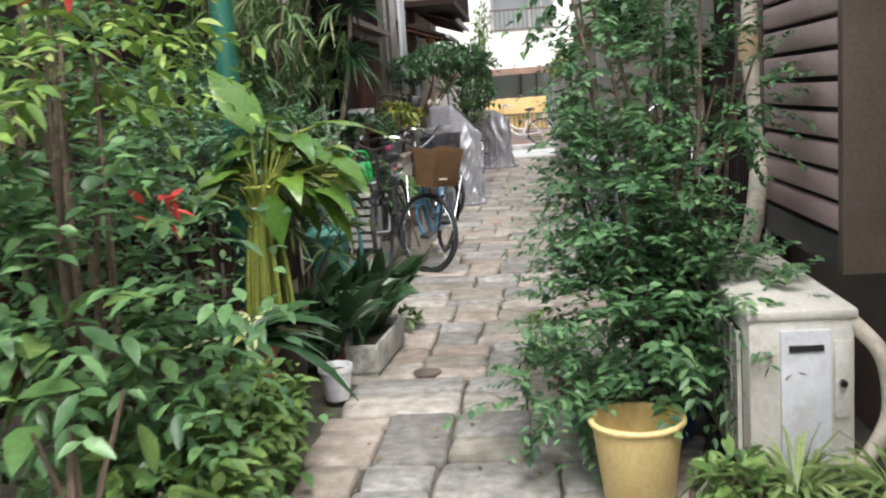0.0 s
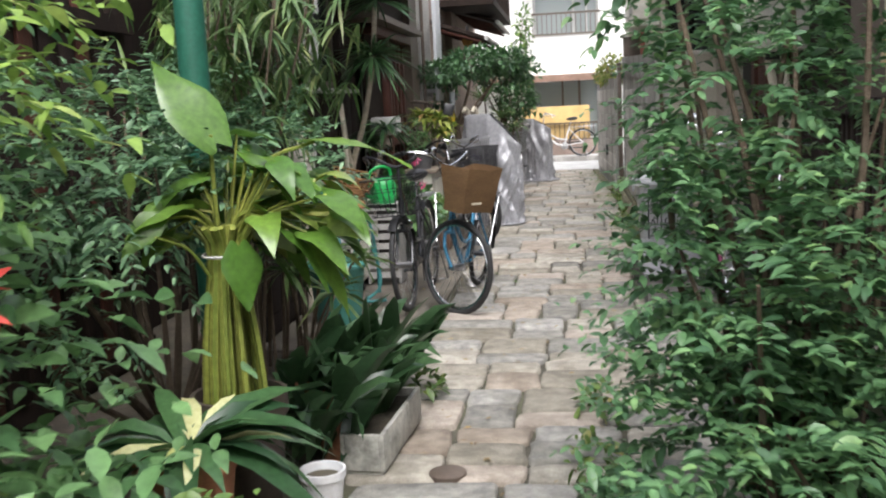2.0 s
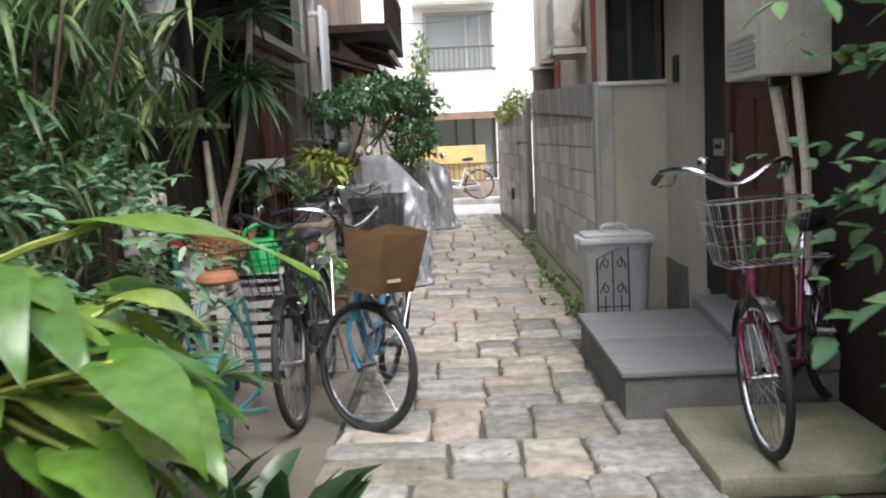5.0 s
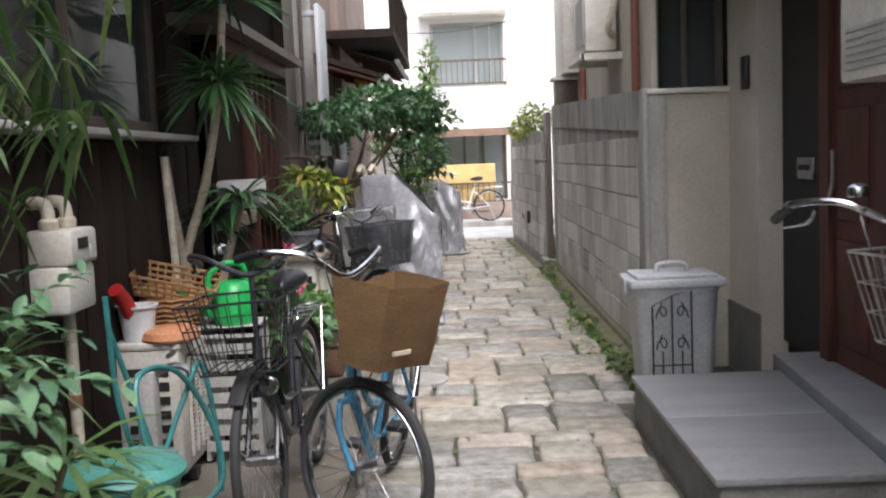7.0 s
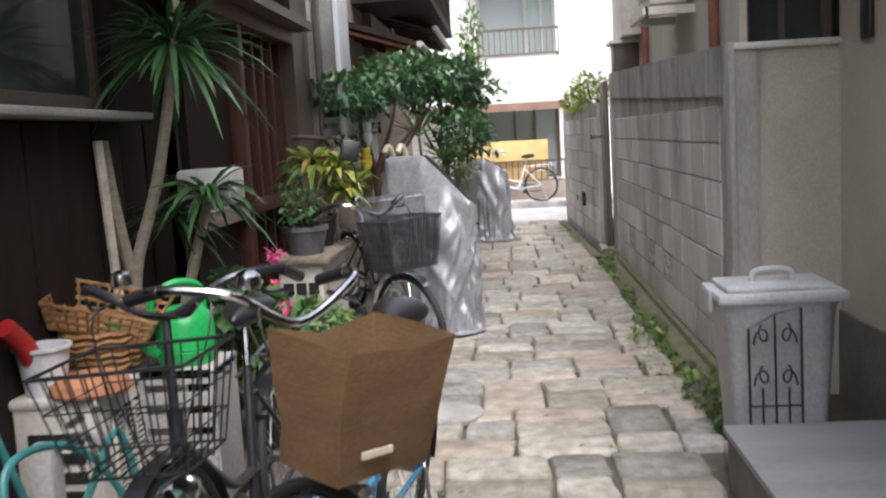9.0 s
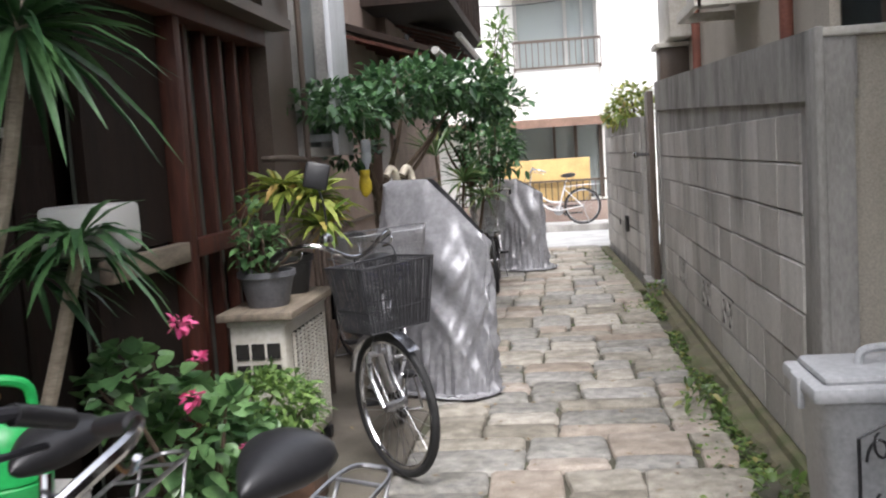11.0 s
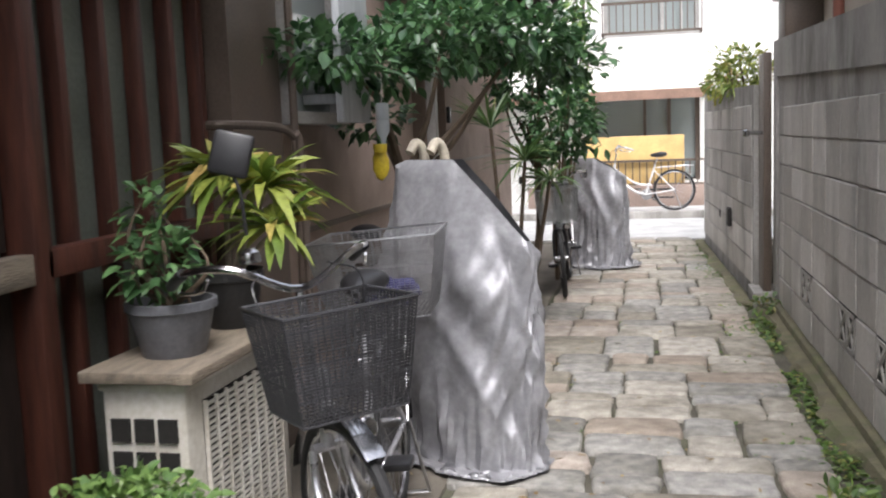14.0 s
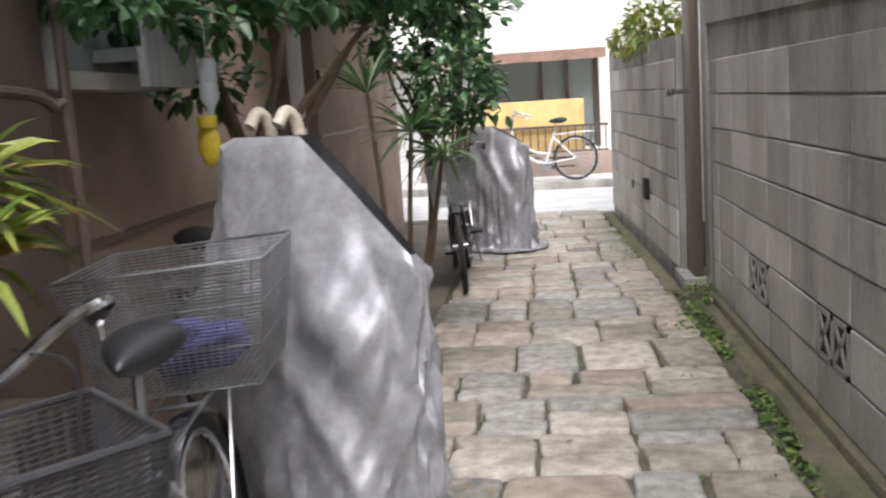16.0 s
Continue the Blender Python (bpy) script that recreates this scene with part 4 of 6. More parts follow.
# tied bundle of large leaves in a pot
TIE = 0.97
ob = thing("elephant_ear_plant", Matrix.Translation((-1.28, 4.4, 0)), "tied bundle of yellow-green stalks with large arrow-shaped leaves in a pot", "plant")
bm = bmesh.new()
for k in range(46):
    a, r0 = rng.uniform(0, 6.28), 0.1 * math.sqrt(rng.rand())
    t = (math.cos(a), math.sin(a))
    pts = bez((t[0] * r0 * 1.3, t[1] * r0 * 1.3, 0.4), (t[0] * r0 * 1.1, t[1] * r0 * 1.1, 0.65), (t[0] * r0 * 0.65, t[1] * r0 * 0.65, TIE), (t[0] * r0 * 1.1, t[1] * r0 * 1.1, TIE + 0.1), n=3)
    tube(bm, pts, 0.011, 5)
big = bmesh.new()
for k in range(84):
    a = rng.uniform(-0.35, 1.7) if k % 4 else rng.uniform(1.6, 4.0)
    dd = rng.uniform(0.06, 0.42) * (1.0 if k % 4 else 0.6)
    q = Vector((math.cos(a) * dd, math.sin(a) * dd, TIE + 0.34 + rng.uniform(-0.2, 0.1) - 0.5 * dd))
    tube(bm, bez((rng.uniform(-0.04, 0.04), rng.uniform(-0.04, 0.04), 0.95), (math.cos(a) * dd * 0.4, math.sin(a) * dd * 0.4, 1.1), q, n=4), 0.005, 5)
    L = rng.uniform(0.13, 0.2)
    b = a + rng.uniform(-0.8, 0.5)
    big_leaf(big, q, (math.cos(b), math.sin(b), rng.uniform(-0.6, 0.35)), L, L * rng.uniform(0.55, 0.75), rng.uniform(0.3, 1.0), k)
tube(bm, bez((0.02, 0.02, 0.95), (0.1, 0.1, 1.25), (0.28, 0.2, 1.335), n=4), 0.007, 5)
big_leaf(big, (0.28, 0.2, 1.335), (1.0, 0.12, 0.0), 0.34, 0.15, 0.32, 0)
big_leaf(big, (0.08, -0.1, TIE + 0.02), (0.15, -0.2, -0.95), 0.2, 0.14, 0.0, 1)
tube(bm, bez((-0.02, 0, 0.9), (-0.02, -0.02, 1.2), (-0.01, -0.04, 1.38), n=4), 0.009, 5)
big_leaf(big, (-0.01, -0.04, 1.38), (-0.45, 0.1, 0.6), 0.34, 0.2, 0.05, 2)
for k in range(7):
    a = rng.uniform(2.2, 4.2)
    tube(bm, bez((math.cos(a) * 0.06, math.sin(a) * 0.06, 0.88), (math.cos(a) * 0.14, math.sin(a) * 0.14, 1.0), (math.cos(a) * 0.26, math.sin(a) * 0.26, 1.02 + 0.05 * rng.rand()), n=4), 0.005, 5)
part("stalk_bundle", bm, L_STEM, ob)
part("leaves", big, L_BIG, ob)
ring = bmesh.new()
tube(ring, [(0.085 * math.cos(i * 0.524), 0.085 * math.sin(i * 0.524), TIE) for i in range(12)], 0.006, 5, closed=True)
part("tie", ring, GREYPAINT, ob)

# aspidistra and variegated clivia
items = []
for k in range(130):
    x, y = rng.uniform(-0.4, 0.12), rng.uniform(-0.65, 0.55)
    a = rng.uniform(-1.7, 1.2)
    items.append(((x, y, 0.05), (0.45 * math.cos(a), 0.45 * math.sin(a), 1.0), rng.uniform(0.55, 0.95), 0.12, rng.uniform(0.3, 0.75)))
ob = thing("aspidistra", Matrix.Translation((-1.08, 5.45, 0)), "dark broad-leaved aspidistra clump beside the path", "plant")
part("leaves", leaf_mesh("leaves", items), leafmat("leaf_aspidistra", (0.025, 0.06, 0.025), (0.06, 0.12, 0.05), rough=0.3), ob)
ob = thing("clivia", Matrix.Translation((-1.3, 3.95, 0)), "strap-leaved plant with cream-striped leaves in a pot", "plant")
part("leaves", leaf_mesh("leaves", rosette((0, 0, 0.42), 46, 0.5, 0.085, 0.7, (0.2, 1.0))), L_DARK, ob)
part("striped_leaves", leaf_mesh("striped_leaves", rosette((0.04, 0.0, 0.42), 8, 0.44, 0.06, 0.6, (0.3, 1.0))), L_CREAM, ob, "cream-striped leaves")
part("pot", lathe(bmesh.new(), [(0.1, 0), (0.15, 0.38), (0.16, 0.38), (0.16, 0.43), (0.14, 0.43), (0.13, 0.38), (0.01, 0.38)], 20), mat("terracotta", (0.42, 0.17, 0.09), 0.8, scale=8, bump=0.3, stain=0.4), ob)
TERRA = bpy.data.materials["terracotta"]


def pot(x, y, r, h, material, label, z=0.0, name="flower_pot"):
    ob = thing(name, Matrix.Translation((x, y, z)), label, "pot")
    part("body", lathe(bmesh.new(), [(r * 0.68, 0), (r * 0.7, 0.005), (r * 0.93, h * 0.82), (r * 0.94, h * 0.82), (r, h * 0.84), (r, h), (r * 0.9, h), (r * 0.86, h * 0.8), (0.01, h * 0.78)], 24), material, ob)
    part("soil", lathe(bmesh.new(), [(0.01, h * 0.79), (r * 0.85, h * 0.79), (r * 0.8, h * 0.83), (0.01, h * 0.85)], 16), SOIL, ob)
    return ob


WHITEPLASTIC = mat("white_plastic", (0.72, 0.73, 0.75), 0.45, scale=5, bump=0.03, stain=0.3, stain_scale=8, stain_color=(0.3, 0.26, 0.2))
pot(-1.02, 4.47, 0.085, 0.17, WHITEPLASTIC, "small white plastic flower pot at the path edge")
pot(-1.08, 4.98, 0.1, 0.2, TERRA, "small terracotta flower pot among the plants")
pot(-1.2, 5.3, 0.15, 0.26, TERRA, "large terracotta flower pot among the plants")
pot(-1.28, 4.4, 0.17, 0.48, mat("dark_pot", (0.06, 0.045, 0.035), 0.6), "dark brown pot holding the tied stalks")
pot(-1.5, 3.55, 0.13, 0.22, TERRA, "orange terracotta pot in the garden bed")
pl = thing("planter_box", pose(-0.93, 5.15, 0, 0, 0, -4), "long white weathered planter trough at the path edge", "planter")
part("body", boxes((-0.08, -0.32, 0, 0.08, 0.32, 0.02), (-0.09, -0.33, 0.02, -0.07, 0.33, 0.17), (0.07, -0.33, 0.02, 0.09, 0.33, 0.17), (-0.07, -0.33, 0.02, 0.07, -0.31, 0.17), (-0.07, 0.31, 0.02, 0.07, 0.33, 0.17), bev=0.004), mat("weathered_white", (0.5, 0.49, 0.44), 0.7, scale=12, stain=0.7, stain_scale=9), pl)
part("soil", boxes((-0.07, -0.31, 0.02, 0.07, 0.31, 0.13)), SOIL, pl)
bk = thing("bucket", Matrix.Translation((0.3, 3.2, 0)), "yellow plastic bucket with a rolled rim", "bucket")
YEL = mat("yellow_plastic", (0.76, 0.6, 0.26), 0.45, dark=(0.68, 0.52, 0.22), scale=6, bump=0.05, stain=0.25, stain_color=(0.3, 0.22, 0.1))
part("body", lathe(bmesh.new(), [(0.115, 0), (0.12, 0.005), (0.155, 0.29), (0.145, 0.29), (0.11, 0.02), (0.01, 0.02)], 32), YEL, bk)
rim = bmesh.new()
tube(rim, [(0.157 * math.cos(i * 0.2618), 0.157 * math.sin(i * 0.2618), 0.29) for i in range(24)], 0.011, 8, closed=True)
part("rim", rim, YEL, bk)
post = thing("post", Matrix.Translation((-1.56, 4.95, 0)), "tall green painted steel post in the garden", "post")
part("shaft", lathe(bmesh.new(), [(0.058, 0), (0.058, 3.3), (0.03, 3.32), (0.005, 3.32)], 20), mat("green_paint", (0.02, 0.115, 0.075), 0.45, scale=4, bump=0.05), post)
part("base", lathe(bmesh.new(), [(0.08, 0), (0.08, 0.03), (0.05, 0.05), (0.046, 0.1)], 16), CONC, post)
bag = thing("plastic_bag", Matrix.Translation((0.98, 2.35, 0)), "crumpled white plastic bag on the ground", "bag")
bm = bmesh.new()
bmesh.ops.create_icosphere(bm, subdivisions=3, radius=0.17)
for v in bm.verts:
    v.co *= 1 + 0.35 * noise.noise(v.co * 9) + 0.15 * noise.noise(v.co * 25)
    v.co.z = max(0.0, v.co.z + 0.14)
part("film", bm, glassmat("white_film", (0.8, 0.82, 0.85), 0.3, 0.85), bag)

# ---- bicycles ----
def ring_pts(c, r, n=40):
    return [(c[0] + r * math.cos(2 * math.pi * i / n), c[1], c[2] + r * math.sin(2 * math.pi * i / n)) for i in range(n)]


def wheel(parent, m, r=0.335):
    """A wheel in the local xz plane: tyre with rim, spokes and hub below it."""
    bm = bmesh.new()
    tube(bm, ring_pts((0, 0, 0), r - 0.018), 0.019, 8, closed=True)
    bm.transform(m)
    tyre = part("tyre", bm, RUBBER, parent)
    bm = bmesh.new()
    tube(bm, ring_pts((0, 0, 0), r - 0.043), 0.011, 6, closed=True)
    bm.transform(m)
    part("rim", bm, CHROME, tyre)
    bm = bmesh.new()
    for i in range(28):
        a = 2 * math.pi * i / 28
        b = a + (0.5 if i % 2 else -0.5)
        tube(bm, [(0.025 * math.cos(b), 0.03 if i % 4 < 2 else -0.03, 0.025 * math.sin(b)), ((r - 0.045) * math.cos(a), 0, (r - 0.045) * math.sin(a))], 0.0016, 3, caps=False)
    bm.transform(m)
    part("spokes", bm, STEEL, tyre)
    bm = tubes([(0, -0.055, 0), (0, 0.055, 0)], r=0.022, n=10)
    bm.transform(m)
    part("hub", bm, STEEL, tyre)


def arc(r, a0, a1, y=0.0, n=14):
    return [(r * math.cos(radians(a0 + (a1 - a0) * i / n)), y, r * math.sin(radians(a0 + (a1 - a0) * i / n))) for i in range(n + 1)]


def strip(bm, pts, w):
    """A thin curved band of width w along y, with thickness."""
    vs = []
    for x, y, z in pts:
        l = math.hypot(x, z)
        k = (l - 0.004) / l
        vs.append([bm.verts.new((x * k, -w, z * k * 1.0)), bm.verts.new((x, 0, z)), bm.verts.new((x * k, w, z * k))])
    for a, b in zip(vs, vs[1:]):
        bm.faces.new((a[0], a[1], b[1], b[0]))
        bm.faces.new((a[1], a[2], b[2], b[1]))
    return bm


def wire_basket(parent, m, x0, x1, w0, w1, z0, z1, material, step=0.035, name="basket", r=0.0025):
    bm = bmesh.new()
    def rect(f):
        xa, xb, w = x0 - 0.03 * f, x1 + 0.05 * f, w0 + (w1 - w0) * f
        z = z0 + (z1 - z0) * f
        return [Vector((xa, -w, z)), Vector((xb, -w, z)), Vector((xb, w, z)), Vector((xa, w, z))]
    for f, rr in ((0, r * 1.6), (0.33, r), (0.66, r), (1, r * 2.2)):
        tube(bm, rect(f), rr, 5, closed=True)
    lo, hi = rect(0), rect(1)
    for i in range(4):
        a, b, c, d = lo[i], lo[(i + 1) % 4], hi[i], hi[(i + 1) % 4]
        n = max(3, int((b - a).length / step))
        for k in range(n):
            tube(bm, [a.lerp(b, k / n), c.lerp(d, k / n)], r, 4, caps=False)
    n = int(2 * w0 / step)
    for k in range(1, n):
        y = -w0 + 2 * w0 * k / n
        tube(bm, [(x0, y, z0), (x1, y, z0)], r, 4, caps=False)
    bm.transform(m)
    return part(name, bm, material, parent)


def mesh_walls(parent, m, x0, x1, w0, w1, z0, z1, name, material):
    """Fine horizontal wires that close a basket's sides."""
    bm = bmesh.new()
    n = int((z1 - z0) / 0.009)
    for k in range(n):
        f = k / n
        xa, xb, w, z = x0 - 0.03 * f, x1 + 0.05 * f, w0 + (w1 - w0) * f, z0 + (z1 - z0) * f
        tube(bm, [(xa, -w, z), (xb, -w, z), (xb, w, z), (xa, w, z)], 0.0022, 3, closed=True)
    bm.transform(m)
    return part(name, bm, material, parent)


def saddle_mesh(m):
    bm = bmesh.new()
    bmesh.ops.create_uvsphere(bm, u_segments=20, v_segments=12, radius=1)
    for v in bm.verts:
        t = (v.co.x + 1) / 2
        w = 0.1 * (1 - t) ** 1.0 + 0.028
        v.co = Vector((v.co.x * 0.14, v.co.y * w, v.co.z * (0.055 - 0.02 * t) + 0.015 * (1 - t)))
    bm.transform(m)
    return bm


def bicycle(label, front, heading, steer, paint, name="bicycle", bar=1.02, bar_mat=CHROME, front_basket="wire", rear_basket=False, grip=BLACKPLASTIC, basket_mat=BLACKPLASTIC, z=0.0, lean=4, r=0.335, bar_wide=1.0):
    m0 = pose(front[0], front[1], z, 0, 0, heading) @ pose(0, 0, 0, lean, 0, 0) @ Matrix.Translation((-1.08, 0, 0))
    ob = thing(name, m0, label, "bicycle", "parked bicycles")
    F = Matrix.Translation((1.08, 0, r)) @ pose(0, 0, 0, 0, 0, 0)
    S = Matrix.Translation((0.98, 0, 0)) @ Matrix.Rotation(radians(steer), 4, "Z") @ Matrix.Translation((-0.98, 0, 0))
    wheel(ob, Matrix.Translation((0, 0, r)), r)
    wheel(ob, S @ F, r)
    bm = bmesh.new()
    tube(bm, bez((0.97, 0, 0.6), (0.85, 0, 0.5), (0.62, 0, 0.32), (0.45, 0, 0.27)), 0.02, 10)
    tube(bm, bez((0.95, 0, 0.7), (0.82, 0, 0.6), (0.6, 0, 0.45), (0.36, 0, 0.42)), 0.016, 10)
    tube(bm, [(0.45, 0, 0.27), (0.3, 0, 0.74)], 0.016, 10)
    tube(bm, [(0.975, 0, 0.56), (0.94, 0, 0.78)], 0.021, 10)
    for s in (-1, 1):
        tube(bm, [(0.43, 0.02 * s, 0.27), (0, 0.055 * s, r)], 0.01, 8)
        tube(bm, [(0.32, 0.02 * s, 0.66), (0, 0.055 * s, r)], 0.009, 8)
    part("frame", bm, paint, ob)
    bm = bmesh.new()
    for s in (-1, 1):
        tube(bm, bez((0.98, 0.045 * s, 0.56), (1.0, 0.055 * s, 0.46), (1.08, 0.058 * s, r)), 0.012, 8)
    tube(bm, [(0.98, -0.045, 0.565), (0.98, 0.045, 0.565)], 0.014, 8)
    bm.transform(S)
    part("fork", bm, paint, ob)
    for mm, a0, a1 in ((Matrix.Translation((0, 0, r)), 40, 195), (S @ F, 50, 160))[:1 if front_basket == "card" else 2]:
        bm = strip(bmesh.new(), arc(r + 0.022, a0, a1), 0.028)
        bm.transform(mm)
        part("mudguard", bm, CHROME if bar_mat is CHROME else BLACKPLASTIC, ob)
    bm = bmesh.new()
    tube(bm, [(0.945, 0, 0.76), (0.91, 0, bar - 0.06)], 0.012, 8)
    hb = bez((0.66, 0.29, bar - 0.02), (0.78, 0.28, bar + 0.02), (0.9, 0.18, bar + 0.02), (0.92, 0, bar - 0.06), (0.9, -0.18, bar + 0.02), (0.78, -0.28, bar + 0.02), (0.66, -0.29, bar - 0.02), n=6)
    tube(bm, hb, 0.0115, 8)
    for s in (-1, 1):
        tube(bm, bez((0.86, 0.24 * s, bar), (0.82, 0.25 * s, bar - 0.035), (0.7, 0.28 * s, bar - 0.05), n=4), 0.006, 6)
    bm.transform(S @ Matrix.Diagonal((1, bar_wide, 1, 1)))
    hbo = part("handlebar", bm, bar_mat, ob)
    for s in (-1, 1):
        bm = tubes([(0.65, 0.29 * s, bar - 0.025), (0.72, 0.287 * s, bar), (0.77, 0.281 * s, bar + 0.017)], r=0.017, n=10)
        bm.transform(S @ Matrix.Diagonal((1, bar_wide, 1, 1)))
        part("grip", bm, grip, hbo)
    bm = lathe(bmesh.new(), [(0.03, 0), (0.032, 0.01), (0.028, 0.03), (0.015, 0.04), (0.002, 0.042)], 14, (0.88, -0.12, bar + 0.03))
    bm.transform(S)
    part("bell", bm, CHROME, hbo)
    bm = bmesh.new()
    for s in (-1, 1):
        tube(bm, bez((0.9, 0.1 * s, bar), (1.0, 0.16 * s, bar - 0.06), (1.05, 0.05 * s, 0.7), (0.98, 0.03 * s, 0.6), n=5), 0.003, 4)
    bm.transform(S)
    part("cable", bm, BLACKPLASTIC, hbo)
    bm = lathe(bmesh.new(), [(0.012, -0.06), (0.03, -0.03), (0.036, 0.0), (0.03, 0.008), (0.002, 0.012)], 14)
    bm.transform(S @ Matrix.Translation((1.1, 0.07, 0.62)) @ pose(0, 0, 0, 0, 90, 0))
    part("lamp", bm, CHROME, ob)
    part("seat_post", tubes([(0.32, 0, 0.68), (0.27, 0, 0.86)], r=0.013), CHROME, ob)
    part("saddle", saddle_mesh(Matrix.Translation((0.24, 0, 0.9))), BLACKPLASTIC, ob)
    bm = lathe(bmesh.new(), [(0.01, -0.004), (0.085, -0.004), (0.09, 0), (0.085, 0.004), (0.01, 0.004)], 24)
    bm.transform(Matrix.Translation((0.44, -0.045, 0.27)) @ pose(0, 0, 0, 90, 0, 0))
    part("chainring", bm, STEEL, ob)
    part("chain_case", boxes((0.0, -0.062, 0.33, 0.45, -0.05, 0.36), (0.0, -0.062, 0.2, 0.5, -0.05, 0.23), bev=0.005), BLACKPLASTIC, ob)
    for s, a in ((1, 0.6), (-1, 3.74)):
        e = (0.44 + 0.165 * math.cos(a), 0.075 * s, 0.27 + 0.165 * math.sin(a))
        part("crank", tubes([(0.44, 0.05 * s, 0.27), e], r=0.009, n=6), CHROME, ob)
        part("pedal", boxes((e[0] - 0.05, min(e[1], e[1] + 0.09 * s), e[2] - 0.012, e[0] + 0.05, max(e[1], e[1] + 0.09 * s), e[2] + 0.012), bev=0.004), BLACKPLASTIC, ob)
    stand = tubes([(0, -0.07, r), (-0.12, -0.1, 0.005), (-0.12, 0.1, 0.005), (0, 0.07, r)], r=0.008, n=6)
    part("kickstand", stand, STEEL, ob)
    loop = bmesh.new()
    tube(loop, bez((0.28, -0.05, 0.7), (-0.1, -0.06, 0.72), (-0.28, -0.05, 0.72), (-0.31, 0.0, 0.72), (-0.28, 0.05, 0.72), (-0.1, 0.06, 0.72), (0.28, 0.05, 0.7), n=4), 0.006, 6)
    rack = part("rear_rack", loop, STEEL, ob)
    for s in (-1, 1):
        part("strut", tubes([(-0.24, 0.06 * s, 0.72), (0, 0.065 * s, r)], r=0.005, n=6), STEEL, rack)
    for x in (-0.2, -0.08, 0.05):
        part("cross_bar", tubes([(x, -0.06, 0.72), (x, 0.06, 0.72)], r=0.005, n=6), STEEL, rack)
    if front_basket == "wire":
        wire_basket(ob, S, 0.98, 1.22, 0.14, 0.19, bar - 0.38, bar - 0.12, basket_mat)
    elif front_basket == "panel":
        bk = wire_basket(ob, S, 0.98, 1.22, 0.15, 0.185, bar - 0.37, bar - 0.08, basket_mat, step=0.016, r=0.0025)
        mesh_walls(bk, S, 0.98, 1.22, 0.15, 0.185, bar - 0.37, bar - 0.08, "fine_mesh", basket_mat)
    elif front_basket == "card":
        wire_basket(ob, S, 1.08, 1.2, 0.11, 0.13, 0.76, 0.93, BLACKPLASTIC)
        bm = bmesh.new()
        ring = []
        for f in (0.0, 0.33, 0.66, 1.0):
            xa, xb, w, z = 1.05 - 0.03 * f, 1.24 + 0.04 * f, 0.135 + 0.03 * f, 0.74 + 0.28 * f
            row = []
            for (px, py) in ((xa, -w), ((xa + xb) / 2, -w), (xb, -w), (xb, -w / 3), (xb, w / 3), (xb, w), ((xa + xb) / 2, w), (xa, w), (xa, 0)):
                row.append(bm.verts.new((px + rng.normal(0, 0.006), py + rng.normal(0, 0.006), z + rng.normal(0, 0.004) + (0.03 * abs(py) / w if f == 1 else 0))))
            ring.append(row)
        for a, b in zip(ring, ring[1:]):
            for j in range(9):
                bm.faces.new((a[j], a[(j + 1) % 9], b[(j + 1) % 9], b[j]))
        bm.faces.new(ring[0][::-1])
        bmesh.ops.solidify(bm, geom=bm.faces[:], thickness=0.006)
        bm.transform(S)
        card = part("basket_cover", bm, CARD, ob, "brown taped cardboard basket cover")
        bm = boxes((1.258, -0.09, 0.8, 1.264, 0.0, 0.815))
        bm.transform(S)
        part("tape", bm, mat("clear_tape", (0.6, 0.52, 0.4), 0.25, bump=0), card)
    if rear_basket:
        wire_basket(ob, Matrix(), -0.4, -0.02, 0.19, 0.25, 0.73, 1.04, STEEL, step=0.018, r=0.002, name="rear_basket")
        mesh_walls(ob, Matrix(), -0.4, -0.02, 0.19, 0.25, 0.73, 1.04, "rear_mesh", STEEL)
        bm = bmesh.new()
        bmesh.ops.create_icosphere(bm, subdivisions=4, radius=0.12)
        for v in bm.verts:
            v.co += v.normal * 0.05 * noise.noise(v.co * 14)
            v.co = Vector((v.co.x - 0.18, v.co.y, v.co.z * 0.55 + 0.81))
        cl = tagged(part("cloth", bm, mat("blue_cloth", (0.05, 0.05, 0.16), 0.9, scale=12, bump=0.3)), "crumpled dark blue cloth in the rear basket", "cloth")
        cl.matrix_world = m0
    return ob


CARD = mat("cardboard", (0.32, 0.2, 0.1), 0.7, dark=(0.25, 0.15, 0.075), scale=7, bump=0.15, fine=50, stain=0.35, stain_color=(0.16, 0.09, 0.05), stretch=(1, 1, 3))
BLUEPAINT = mat("blue_bike_paint", (0.08, 0.26, 0.42), 0.25, 0.3, scale=10, bump=0.02)
BLACKPAINT = mat("black_bike_paint", (0.03, 0.03, 0.035), 0.3, 0.2, bump=0.02)
REDPAINT = mat("wine_bike_paint", (0.16, 0.03, 0.07), 0.25, 0.3, bump=0.02)
SILVERPAINT = mat("silver_bike_paint", (0.5, 0.5, 0.52), 0.3, 0.7, bump=0.02)
WHITEPAINT = mat("white_bike_paint", (0.75, 0.75, 0.75), 0.35, bump=0.02)
bicycle("light blue step-through bicycle with a cardboard-covered basket", (-1.04, 7.78), -99, 60, BLUEPAINT, front_basket="card", bar=1.08, lean=-7)
bicycle("black step-through bicycle with a black wire front basket", (-1.27, 7.9), -91, -3, BLACKPAINT, bar_mat=BLACKPAINT, bar=1.08)
bicycle("wine-red bicycle with chrome handlebar and steel basket by the entrance", (0.77, 6.98), -128, 38, REDPAINT, basket_mat=STEEL, bar=1.2, z=0.06)
